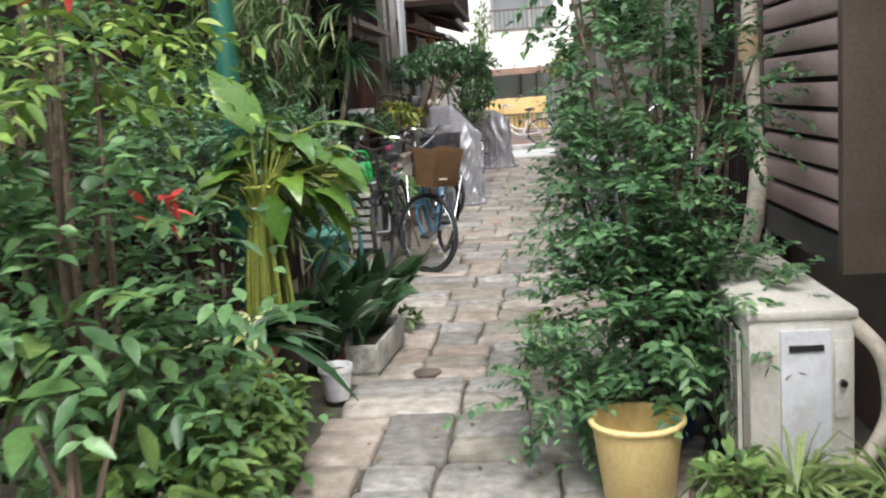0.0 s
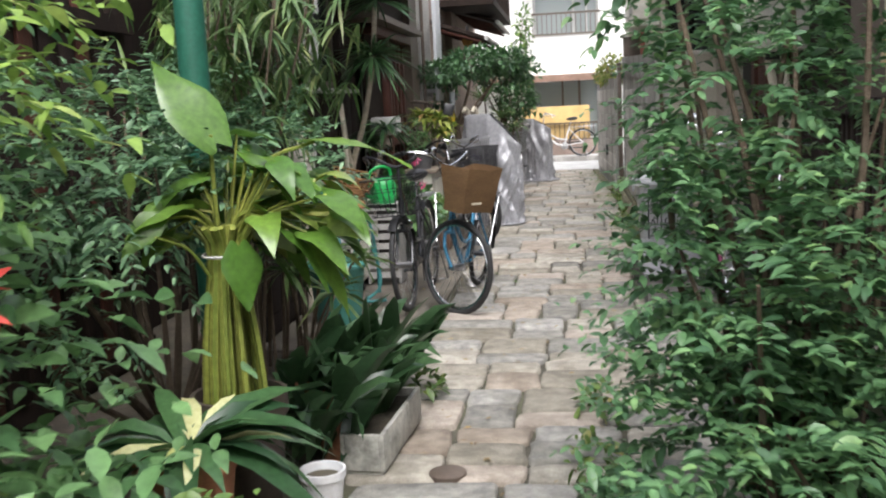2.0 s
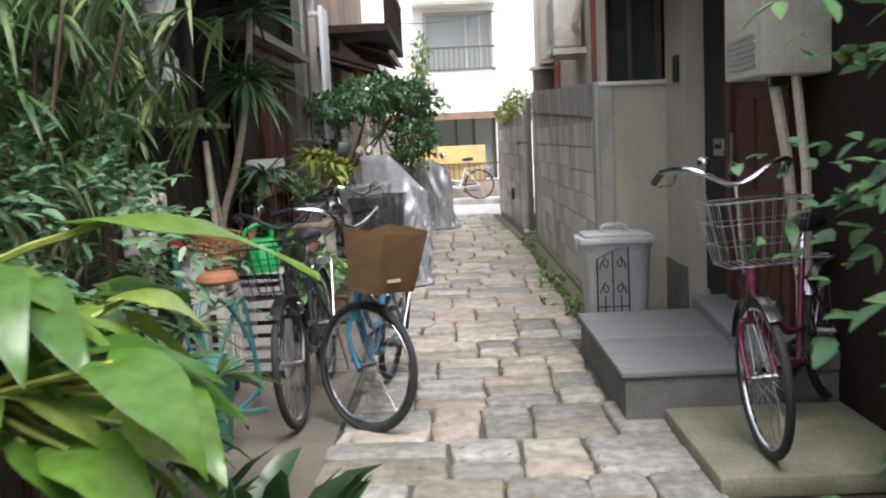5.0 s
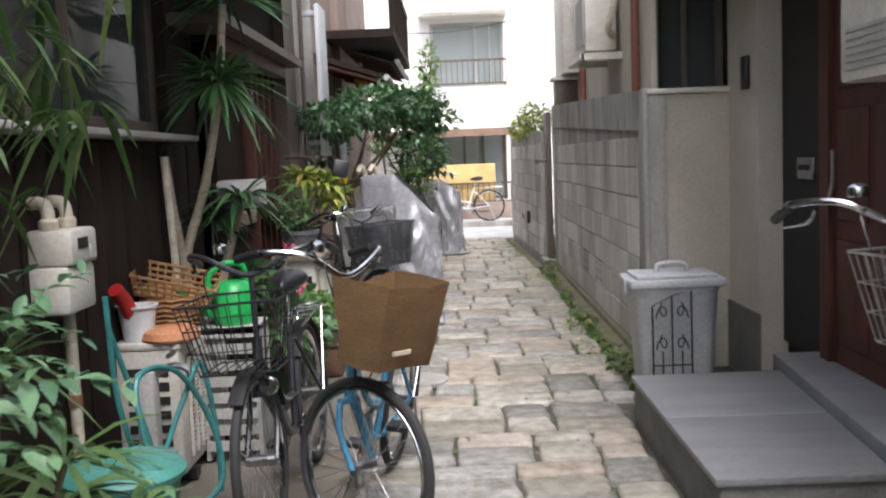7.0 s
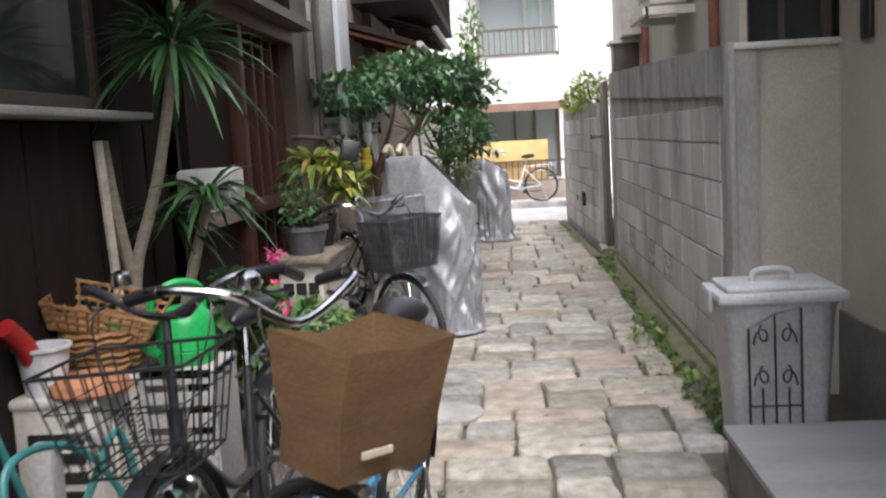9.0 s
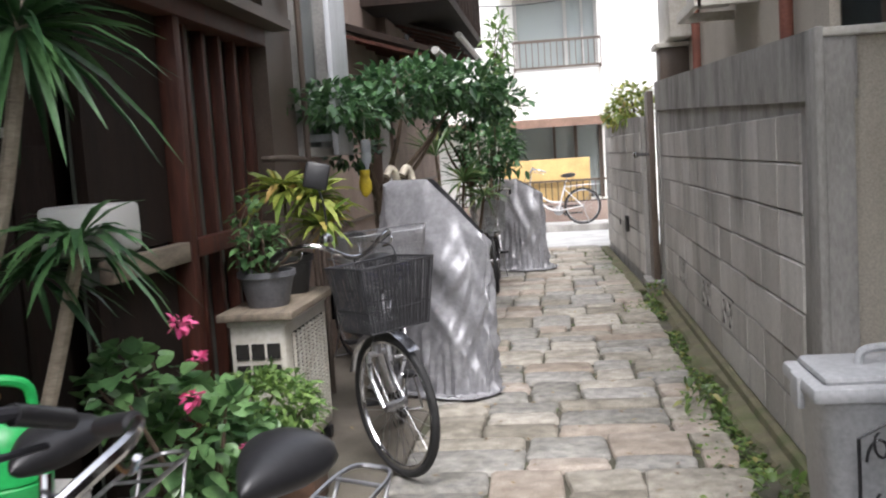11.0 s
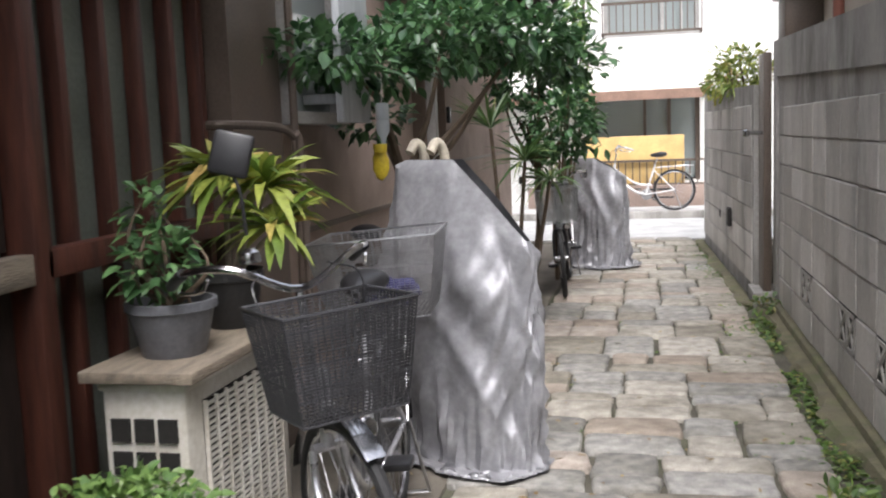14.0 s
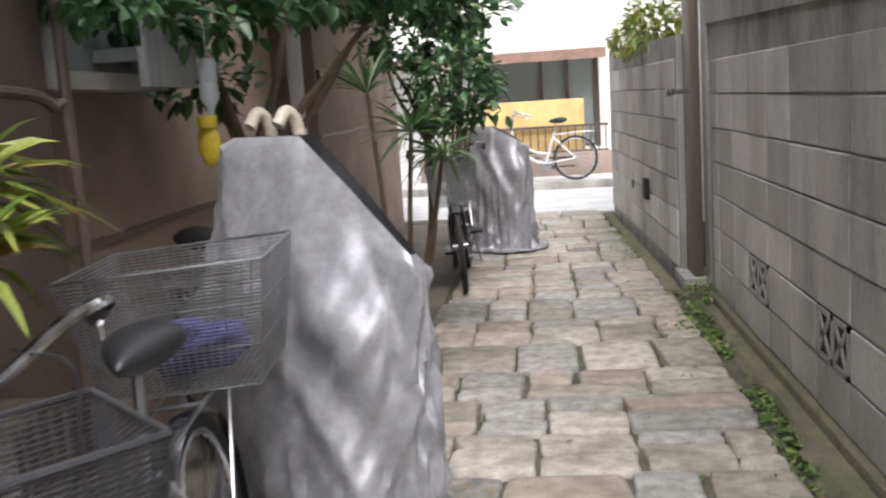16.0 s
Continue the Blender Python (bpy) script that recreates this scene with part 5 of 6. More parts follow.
bicycle("silver bicycle with dark mesh front basket and steel rear basket", (-1.08, 11.13), -84, 36, SILVERPAINT, front_basket="panel", rear_basket=True, basket_mat=mat("dark_grey_wire", (0.05, 0.05, 0.055), 0.5, bump=0), bar=1.07)
bicycle("dark bicycle with a grey mesh basket against the wall", (-0.95, 16.9), -88, 5, BLACKPAINT, front_basket="panel", basket_mat=mat("grey_wire", (0.3, 0.31, 0.31), 0.5, bump=0))
bicycle("white bicycle parked across the street", (-0.9, 24.75), 178, 0, WHITEPAINT, front_basket="none", grip=GREYPAINT, z=0.06, lean=2)
bicycle("partly covered bicycle with exposed wheels", (-1.25, 12.98), -57, 0, BLACKPAINT, front_basket="none", bar=0.8, lean=0, bar_wide=0.45)
bicycle("bicycle under a silver cover near the street", (-0.85, 19.02), -70, 0, BLACKPAINT, front_basket="none", bar=0.8, lean=0, bar_wide=0.45)


def cover(label, centre, heading, ridge, length, wid, hem, bars, seed):
    """A tarpaulin bag that settles over the bicycle's saddle and handlebar: a sheet of springs pulled down until it hangs in folds."""
    ob = thing("bicycle_cover", pose(centre[0], centre[1], 0, 0, 0, heading), label, "cover")
    n, k = 168, 64
    a = np.linspace(0, 2 * math.pi, n, endpoint=False)
    ca, sa = np.cos(a), np.sin(a)
    rid = np.array(ridge)
    rx = np.clip(ca * 1.1, -1, 1)
    u = (rx + 1) / 2 * (rid[-1, 0] - rid[0, 0]) + rid[0, 0]
    top = np.stack([u, np.interp(u, rid[:, 0], rid[:, 1]) + 0.03 * sa, np.interp(u, rid[:, 0], rid[:, 2])], 1)
    low = np.stack([np.sign(ca) * np.abs(ca) ** 0.7 * length, np.sign(sa) * np.abs(sa) ** 0.7 * wid, np.full(n, hem)], 1)
    t = np.linspace(0, 1, k + 1)[:, None, None]
    P = top[None] * (1 - t) + low[None] * t
    P[:, :, :2] += (low[None, :, :2] - top[None, :, :2]) * (t ** 0.6 - t)
    noise_rng = np.random.RandomState(seed)
    rest = P.copy()
    fold = 1 + 0.22 * t[:, :, 0] ** 0.7
    dc = np.linalg.norm(np.roll(rest, -1, 1) - rest, axis=2) * fold
    dr = np.linalg.norm(rest[1:] - rest[:-1], axis=2) * 1.02
    dd1 = np.sqrt(dc[:-1] ** 2 + dr ** 2)
    bend = np.linalg.norm(np.roll(rest, -4, 1) - rest, axis=2) * 0.9
    P[1:] += noise_rng.normal(0, 0.012, P[1:].shape)
    V = np.zeros_like(P)
    for it in range(110):
        V *= 0.9
        V[1:, :, 2] -= 0.0009
        Q = P + V
        for _ in range(5):
            d = np.roll(Q, -1, 1) - Q
            l = np.linalg.norm(d, axis=2)
            c = d * ((l - dc) / (l + 1e-9) * 0.45)[:, :, None]
            Q = Q + c * 0.5 - np.roll(c, 1, 1) * 0.5
            d = Q[1:] - Q[:-1]
            l = np.linalg.norm(d, axis=2)
            c = d * ((l - dr) / (l + 1e-9) * 0.45)[:, :, None]
            Q[:-1] += c * 0.5
            Q[1:] -= c * 0.5
            d = np.roll(Q, -1, 1)[1:] - Q[:-1]
            l = np.linalg.norm(d, axis=2)
            c = d * ((l - dd1) / (l + 1e-9) * 0.12)[:, :, None]
            Q[:-1] += c * 0.5
            Q[1:] -= np.roll(c, 1, 1) * 0.5
            d = np.roll(Q, -4, 1) - Q
            l = np.linalg.norm(d, axis=2)
            c = d * (np.minimum(0, l - bend * 0.8) / (l + 1e-9) * 0.1)[:, :, None]
            Q += c * 0.5 - np.roll(c, 4, 1) * 0.5
            for (p, q, r) in bars:
                p, q = np.array(p), np.array(q)
                w = Q - p
                f = np.clip((w @ (q - p)) / ((q - p) @ (q - p)), 0, 1)[:, :, None]
                m = w - f * (q - p)
                l = np.linalg.norm(m, axis=2)[:, :, None]
                Q = np.where(l < r, Q + m / (l + 1e-9) * (r - l), Q)
            Q[0] = top
            Q[:, :, 2] = np.maximum(Q[:, :, 2], 0.012)
        V = Q - P
        P = Q
    for i in range(2, k + 1):
        f = min(1.0, (i - 1) / 9)
        for j in range(n):
            x, y, z = P[i, j]
            h = a[j] * 0.36
            g = h + 0.55 * z
            crease = 0.5 - abs(noise.noise((g * 5.5 + seed, 0.9 * z, seed))) * 2.4
            second = 0.5 - abs(noise.noise(((h - 0.5 * z) * 8.5 + 3 * seed, 1.6 * z, 7.0))) * 2.2
            fine = noise.noise((h * 26, z * 17, seed)) + 0.5 * noise.noise((h * 60, z * 44, seed))
            w = f * (0.038 * crease + 0.02 * second + 0.0045 * fine)
            P[i, j, 0] += ca[j] * w
            P[i, j, 1] += sa[j] * w
            P[i, j, 2] += 0.3 * w
    me = bpy.data.meshes.new("sheet")
    F = [(i * n + j, (i + 1) * n + j, (i + 1) * n + (j + 1) % n, i * n + (j + 1) % n) for i in range(k) for j in range(n)]
    me.from_pydata(P.reshape(-1, 3).tolist(), [], F)
    part("sheet", me, SILVER, ob)
    me.polygons.foreach_set("use_smooth", [True] * len(me.polygons))
    bm = bmesh.new()
    tube(bm, [tuple(p) for p in P[-1]], 0.004, 4, closed=True)
    part("hem", bm, SILVER, ob)
    return ob


cover("wrinkled silver tarpaulin cover draped over a parked bicycle", (-1.09, 12.83), -32, [(-0.33, 0.08, 1.31), (0.0, 0.07, 1.31), (0.2, 0.06, 1.15), (0.4, 0.05, 0.97)], 0.46, 0.25, 0.34,
      [((-0.33, 0.08, 1.26), (0.0, 0.07, 1.26), 0.06), ((0.38, -0.2, 0.9), (0.38, 0.22, 0.9), 0.05), ((-0.3, 0, 0.75), (0.2, 0, 0.75), 0.13), ((0.0, 0.07, 1.24), (0.38, 0.05, 0.9), 0.05)], 3)
cover("wrinkled silver tarpaulin reaching the ground over a bicycle", (-0.78, 18.9), -25, [(-0.3, 0.0, 1.12), (0.0, 0.0, 1.12), (0.2, 0.0, 1.02), (0.3, 0.0, 0.96)], 0.46, 0.36, 0.06,
      [((-0.28, 0, 1.06), (0.0, 0, 1.06), 0.06), ((0.3, -0.2, 0.9), (0.3, 0.22, 0.9), 0.05), ((-0.3, 0, 0.7), (0.2, 0, 0.7), 0.14)], 5)

# ---- outdoor units ----
def outdoor_unit(label, x0, y0, x1, y1, h, z=0.05, side_vents=True, grille=None, tray=False):
    ob = thing("air_conditioner_outdoor_unit", Matrix(), label, "air conditioner")
    part("body", boxes((x0, y0, z, x1, y1, h), bev=0.018), WHITEMETAL, ob)
    part("top", boxes((x0 - 0.008, y0 - 0.008, h - 0.03, x1 + 0.008, y1 + 0.008, h + 0.004), bev=0.01), WHITEMETAL, ob)
    for y in (y0 + 0.1, y1 - 0.16):
        part("foot", boxes((x0 + 0.01, y, 0, x1 + 0.02, y + 0.06, z)), BLACKPLASTIC, ob)
    if side_vents:
        rows = int((h - z - 0.12) / 0.065)
        w = (x1 - x0)
        for k in range(rows):
            zz = z + 0.07 + k * 0.065
            part("vent_slot", boxes((x0 + 0.05, y0 - 0.004, zz, x1 - 0.05, y0 + 0.003, zz + 0.038)), GAPSHADE, ob)
    if grille:
        gx = x1 if grille > 0 else x0
        part("grille_frame", boxes((gx - 0.004, y0 + 0.1, z + 0.06, gx + 0.006 * grille, y1 - 0.1, h - 0.08) if grille > 0 else (gx - 0.006, y0 + 0.1, z + 0.06, gx + 0.004, y1 - 0.1, h - 0.08)), GAPSHADE, ob)
        bm = bmesh.new()
        n = int((h - z - 0.14) / 0.02)
        for k in range(n):
            zz = z + 0.07 + k * 0.02
            a, b = sorted((gx + 0.006 * grille, gx + 0.014 * grille))
            box(bm, a, y0 + 0.1, zz, b, y1 - 0.1, zz + 0.009)
        for k in range(9):
            y = y0 + 0.1 + (y1 - y0 - 0.2) * k / 8
            a, b = sorted((gx + 0.004 * grille, gx + 0.018 * grille))
            box(bm, a, y - 0.004, z + 0.06, b, y + 0.004, h - 0.08)
        part("grille", bm, WHITEMETAL, ob)
    return ob


ac = outdoor_unit("cream outdoor unit with a service panel beside the path", 0.66, 3.13, 1.0, 4.22, 0.66, side_vents=False, grille=-1)
part("service_panel", boxes((0.76, 3.116, 0.1, 0.92, 3.13, 0.6), bev=0.006), WHITEPLASTIC, ac)
part("handle_slot", boxes((0.785, 3.11, 0.53, 0.895, 3.118, 0.55)), GAPSHADE, ac)
part("valve_cover", boxes((0.93, 3.118, 0.3, 0.98, 3.13, 0.56), bev=0.004), WHITEMETAL, ac)
part("valve", tubes([(0.955, 3.12, 0.42), (0.955, 3.1, 0.42)], r=0.012), BLACKPLASTIC, ac)
tagged(part("pipe_bend", tubes(bez((0.99, 3.16, 0.62), (1.08, 3.12, 0.5), (1.1, 3.12, 0.3), (1.02, 3.12, 0.14), (0.96, 3.11, 0.1)), r=0.028, n=10), PIPE), "beige lagged pipe loop beside the outdoor unit", "pipe")
outdoor_unit("white outdoor unit with louvred side behind the bicycles", -2.09, 8.62, -1.8, 9.5, 0.66, grille=1)
ac = outdoor_unit("cream outdoor unit under a weathered board with plant pots", -1.82, 11.22, -1.55, 12.0, 0.74, side_vents=False, grille=1)
for k in range(2):
    for j in range(3):
        part("vent_slot", boxes((-1.79 + 0.075 * j, 11.21, 0.56 - 0.1 * k, -1.73 + 0.075 * j, 11.222, 0.63 - 0.1 * k)), GAPSHADE, ac)
tagged(part("board", boxes((-1.86, 11.17, 0.744, -1.5, 12.06, 0.78), bev=0.006), GREYWOOD), "weathered wooden board lying on the outdoor unit", "board")

# ---- bin at the entrance ----
bn = thing("dustbin", Matrix.Translation((0.71, 9.98, 0)), "light grey plastic dustbin with handled lid", "dustbin")
GREYPL = mat("light_grey_plastic", (0.47, 0.48, 0.49), 0.45, scale=4, bump=0.04, stain=0.2, stain_color=(0.25, 0.24, 0.22))
bm = bmesh.new()
rows = []
for z, a, b in ((0, 0.2, 0.14), (0.02, 0.205, 0.145), (0.62, 0.245, 0.17), (0.64, 0.26, 0.185), (0.655, 0.26, 0.185)):
    rows.append([bm.verts.new((math.copysign(abs(math.cos(t)) ** 0.35, math.cos(t)) * a, math.copysign(abs(math.sin(t)) ** 0.35, math.sin(t)) * b, z)) for t in [2 * math.pi * i / 40 for i in range(40)]])
for a, b in zip(rows, rows[1:]):
    for j in range(40):
        bm.faces.new((a[j], a[(j + 1) % 40], b[(j + 1) % 40], b[j]))
bm.faces.new(rows[0][::-1])
bm.faces.new(rows[-1])
part("body", bm, GREYPL, bn)
part("lid", boxes((-0.275, -0.2, 0.65, 0.275, 0.2, 0.7), (-0.235, -0.165, 0.695, 0.235, 0.165, 0.725), bev=0.015), GREYPL, bn)
part("lid_handle", tubes(bez((-0.09, 0, 0.72), (-0.075, 0, 0.765), (0, 0, 0.775), (0.075, 0, 0.765), (0.09, 0, 0.72)), r=0.014), GREYPL, bn)
part("latch", boxes((-0.285, -0.05, 0.6, -0.262, 0.05, 0.7), bev=0.006), GREYPL, bn)
iron = thing("wrought_iron_panel", pose(0.66, 9.745, 0.1, -1, 0, 0), "black wrought iron scroll panel leaning on the dustbin", "iron panel")
bm = bmesh.new()
tube(bm, [(-0.11, 0, 0.0), (-0.11, 0, 0.46), (0.0, 0, 0.52), (0.11, 0, 0.54), (0.11, 0, 0.0)], 0.006, 5)
tube(bm, [(-0.11, 0, 0.12), (0.11, 0, 0.12)], 0.005, 5)
part("frame", bm, BLACKPLASTIC, iron)
for s in (-1, 1):
    for z0 in (0.16, 0.34):
        pts = [(s * (0.055 + 0.035 * (1 - i / 22) * math.cos(i * 0.42)), 0, z0 + 0.05 + 0.06 * (1 - i / 22) * math.sin(i * 0.42) + 0.004 * i) for i in range(22)]
        part("scroll", tubes(pts, r=0.0045, n=5), BLACKPLASTIC, iron)
part("bar", tubes([(0, 0, 0.0), (0, 0, 0.52)], [(-0.055, 0, 0), (-0.055, 0, 0.2)], [(0.055, 0, 0), (0.055, 0, 0.2)], r=0.005, n=5), BLACKPLASTIC, iron)
stone = bmesh.new()
bmesh.ops.create_icosphere(stone, subdivisions=3, radius=0.09)
for v in stone.verts:
    v.co *= 1 + 0.25 * noise.noise(v.co * 11)
    v.co += Vector((0.5, 9.62, 0.06))
tagged(part("stone", stone, CONC), "rounded grey stone beside the step", "stone")

# ---- clutter by the left house ----
gm = thing("gas_meter", Matrix.Translation((-2.02, 7.95, 0.92)) @ Matrix.Diagonal((0.82, 0.82, 0.82, 1)), "cream gas meter with two rounded pipe elbows on the house wall", "gas meter")
part("body", boxes((-0.1, -0.16, 0.0, 0.1, 0.16, 0.22), bev=0.03), WHITEMETAL, gm)
part("counter_head", boxes((-0.1, -0.15, 0.22, 0.12, 0.15, 0.38), bev=0.02), WHITEMETAL, gm)
part("counter_window", boxes((0.118, -0.09, 0.29, 0.125, 0.02, 0.34)), BLACKPLASTIC, gm)
part("valve_tag", boxes((0.118, 0.05, 0.24, 0.126, 0.11, 0.3)), GREYPAINT, gm)
for s in (-1, 1):
    part("pipe", tubes(bez((0, 0.1 * s, 0.36), (0, 0.1 * s, 0.46), (-0.03, 0.1 * s, 0.5), (-0.12, 0.1 * s, 0.5)), r=0.03, n=10), PIPE, gm)
    part("union", lathe(bmesh.new(), [(0.04, 0.38), (0.045, 0.39), (0.045, 0.42), (0.035, 0.43)], 10, (0, 0.1 * s, 0)), PIPE, gm)
part("riser", tubes([(0.0, 0.05, 0.0), (0.0, 0.05, -1.12)], r=0.028, n=10), PIPE, gm)
part("clamp", tubes([(0.0, 0.05, -0.4), (0.0, 0.05, -0.46)], r=0.034, n=10), mat("rust", (0.2, 0.09, 0.05), 0.8), gm)
tb = thing("lidded_tub", Matrix.Translation((-1.72, 7.62, 0)), "teal plastic tub with a ribbed round lid", "tub")
TEAL = mat("teal_plastic", (0.07, 0.27, 0.23), 0.5, scale=5, bump=0.05, stain=0.3, stain_color=(0.3, 0.4, 0.36))
part("body", lathe(bmesh.new(), [(0.15, 0), (0.19, 0.36), (0.2, 0.37), (0.2, 0.39)], 28), TEAL, tb)
part("lid", lathe(bmesh.new(), [(0.21, 0.38), (0.215, 0.4), (0.19, 0.43), (0.1, 0.455), (0.03, 0.46), (0.03, 0.475), (0.004, 0.475)], 28), TEAL, tb)
for k in range(12):
    a = k * math.pi / 6
    part("lid_rib", tubes([(0.04 * math.cos(a), 0.04 * math.sin(a), 0.461), (0.19 * math.cos(a), 0.19 * math.sin(a), 0.434)], r=0.005, n=5), TEAL, tb)
hose = thing("garden_hose", Matrix(), "coiled teal garden hose hanging by the tap", "hose")
part("coil", tubes(bez((-1.95, 8.2, 0.8), (-1.85, 8.3, 0.3), (-1.8, 8.25, 0.05), (-1.75, 8.0, 0.3), (-1.8, 8.05, 0.62), (-1.72, 8.3, 0.6), (-1.62, 8.42, 0.35), (-1.58, 8.4, 0.1), (-1.65, 8.2, 0.02), (-1.5, 8.2, 0.02), n=10), bez((-1.92, 8.1, 0.95), (-1.9, 8.12, 0.5), (-1.82, 8.2, 0.2), (-1.72, 8.35, 0.45), (-1.66, 8.45, 0.6), (-1.62, 8.5, 0.3), (-1.6, 8.45, 0.03), n=10), r=0.012), mat("teal_hose", (0.05, 0.22, 0.22), 0.4, bump=0), hose)
tap = thing("standpipe_tap", Matrix.Translation((-1.72, 8.42, 0)), "old metal garden tap on a grey post", "tap")
part("post", boxes((-0.2, -0.05, 0, -0.12, 0.03, 0.58), bev=0.008), GREYPAINT, tap)
part("spout", tubes(bez((-0.16, -0.01, 0.55), (-0.05, -0.01, 0.6), (0.02, -0.01, 0.58), (0.03, -0.01, 0.5)), r=0.016), STEEL, tap)
part("handle", tubes([(-0.05, -0.05, 0.65), (-0.05, 0.03, 0.65)], r=0.012), STEEL, tap)
tagged(part("pole", tubes([(-1.96, 9.35, 0.0), (-2.03, 9.36, 1.5)], r=0.02), PIPE), "beige plastic pole leaning by the wall", "pole")
pail = thing("pail", Matrix.Translation((-2.0, 8.7, 0.664)), "white plastic pail holding a red scoop on the outdoor unit", "pail")
part("body", lathe(bmesh.new(), [(0.065, 0), (0.085, 0.15), (0.095, 0.155), (0.095, 0.165), (0.08, 0.165), (0.06, 0.02), (0.01, 0.02)], 24), WHITEPLASTIC, pail)
sc = tagged(part("scoop", tubes([(-2.0, 8.7, 0.7), (-2.02, 8.62, 0.85), (-2.04, 8.55, 0.92)], r=0.035, n=10), mat("red_plastic", (0.55, 0.03, 0.03), 0.4)), "red plastic scoop standing in the pail", "scoop")
sauc = thing("plant_saucer", Matrix.Translation((-1.86, 8.72, 0.664)), "upturned terracotta-orange plant saucer on the outdoor unit", "saucer")
part("dish", lathe(bmesh.new(), [(0.13, 0), (0.135, 0.01), (0.125, 0.04), (0.1, 0.055), (0.003, 0.058)], 32), mat("orange_clay", (0.55, 0.24, 0.12), 0.7, scale=8, bump=0.1), sauc)
WICK = mat("wicker", (0.4, 0.22, 0.09), 0.6, dark=(0.22, 0.11, 0.04), scale=30, bump=0.6, fine=80)
wb = thing("wicker_basket", pose(-1.93, 9.06, 0.83, 8, 14, 10), "shallow rectangular wicker basket tilted on the clutter", "basket")
bm = bmesh.new()
for f in range(4):
    w, d, z = 0.17 + 0.01 * f, 0.13 + 0.01 * f, f * 0.03
    tube(bm, [(-w, -d, z), (w, -d, z), (w, d, z), (-w, d, z)], 0.008, 6, closed=True)
part("weave", bm, WICK, wb)
for k in range(40):
    t = k / 40 * 4
    i = int(t)
    c = [(-1, -1), (1, -1), (1, 1), (-1, 1), (-1, -1)]
    x, y = c[i][0] + (c[i + 1][0] - c[i][0]) * (t - i), c[i][1] + (c[i + 1][1] - c[i][1]) * (t - i)
    part("stake", tubes([(x * 0.168, y * 0.128, -0.008), (x * 0.2, y * 0.16, 0.1)], r=0.006, n=4), WICK, wb)
part("base", boxes((-0.17, -0.13, -0.012, 0.17, 0.13, -0.002)), WICK, wb)
rb = thing("wicker_basket", Matrix.Translation((-1.93, 9.02, 0.664)), "round dark wicker basket on the outdoor unit", "basket")
part("bowl", lathe(bmesh.new(), [(0.08, 0), (0.13, 0.04), (0.15, 0.1), (0.14, 0.16), (0.125, 0.155), (0.13, 0.1), (0.01, 0.03)], 24), WICK, rb)
for k in range(6):
    bmr = bmesh.new()
    zz = 0.03 + 0.024 * k
    rr = 0.12 + 0.032 * math.sin((zz / 0.18) * 2.2)
    tube(bmr, [(rr * math.cos(i * 0.2618), rr * math.sin(i * 0.2618), zz + 0.004 * (-1) ** i) for i in range(24)], 0.008, 5, closed=True)
    part("strand", bmr, WICK, rb)
wc = thing("watering_can", Matrix.Translation((-1.66, 9.12, 0.66)), "bright green plastic watering can with a loop handle", "watering can")
GRN = mat("green_plastic", (0.02, 0.42, 0.1), 0.4, bump=0.03, scale=6)
part("body", lathe(bmesh.new(), [(0.1, 0), (0.105, 0.01), (0.11, 0.05), (0.105, 0.055), (0.11, 0.06), (0.108, 0.15), (0.09, 0.19), (0.06, 0.21), (0.05, 0.2), (0.01, 0.19)], 28), GRN, wc)
part("handle", tubes(bez((0.06, 0.05, 0.19), (0.05, 0.04, 0.28), (-0.03, -0.02, 0.3), (-0.1, -0.05, 0.24), (-0.1, -0.05, 0.14)), r=0.014), GRN, wc)
part("spout", tubes(bez((-0.08, -0.08, 0.05), (-0.16, -0.14, 0.12), (-0.22, -0.18, 0.2)), r=0.018), GRN, wc)
cr = thing("plastic_crate", Matrix.Translation((-1.66, 9.12, 0)), "tall grey slatted plastic crate under the watering can", "crate")
for k in range(8):
    part("slat", boxes((-0.13, -0.15, 0.05 + 0.08 * k, 0.13, -0.14, 0.1 + 0.08 * k)), GREYPAINT, cr)
part("frame", boxes((-0.14, -0.14, 0, -0.12, 0.14, 0.65), (0.12, -0.14, 0, 0.14, 0.14, 0.65), (-0.14, -0.15, 0.63, 0.14, 0.15, 0.66)), GREYPAINT, cr)

# potted plants before the lattice door
GER = [(-1.58, 10.15, 0.5, 0.25, 0.35, 0.24, 330), (-1.72, 9.95, 0.75, 0.16, 0.22, 0.16, 130), (-1.55, 10.4, 0.35, 0.2, 0.25, 0.2, 180)]
shrub("geranium", "leafy geraniums with pink flowers in pots before the lattice door", (-1.6, 10.2, 0), GER, 0.075, 0.07, L_MID, extra=([(-1.5, 9.9, 0.96, 0.03, 0.03, 0.025, 26), (-1.62, 10.3, 0.76, 0.025, 0.025, 0.02, 22), (-1.4, 10.15, 0.46, 0.025, 0.025, 0.02, 20), (-1.42, 9.75, 0.75, 0.025, 0.025, 0.02, 20)], 0.03, 0.025, L_PINK, "flowers"), category="flowers")
pot(-1.6, 10.2, 0.15, 0.24, mat("dark_green_pot", (0.03, 0.05, 0.035), 0.5), "dark plastic pot holding geraniums")
pl = thing("planter_box", Matrix.Translation((-1.54, 10.88, 0)), "brown rectangular planter with low herbs", "planter")
part("body", boxes((-0.2, -0.12, 0.0, 0.2, 0.12, 0.2), (-0.215, -0.135, 0.2, 0.215, 0.135, 0.225), bev=0.008), mat("brown_plastic", (0.13, 0.075, 0.05), 0.5), pl)
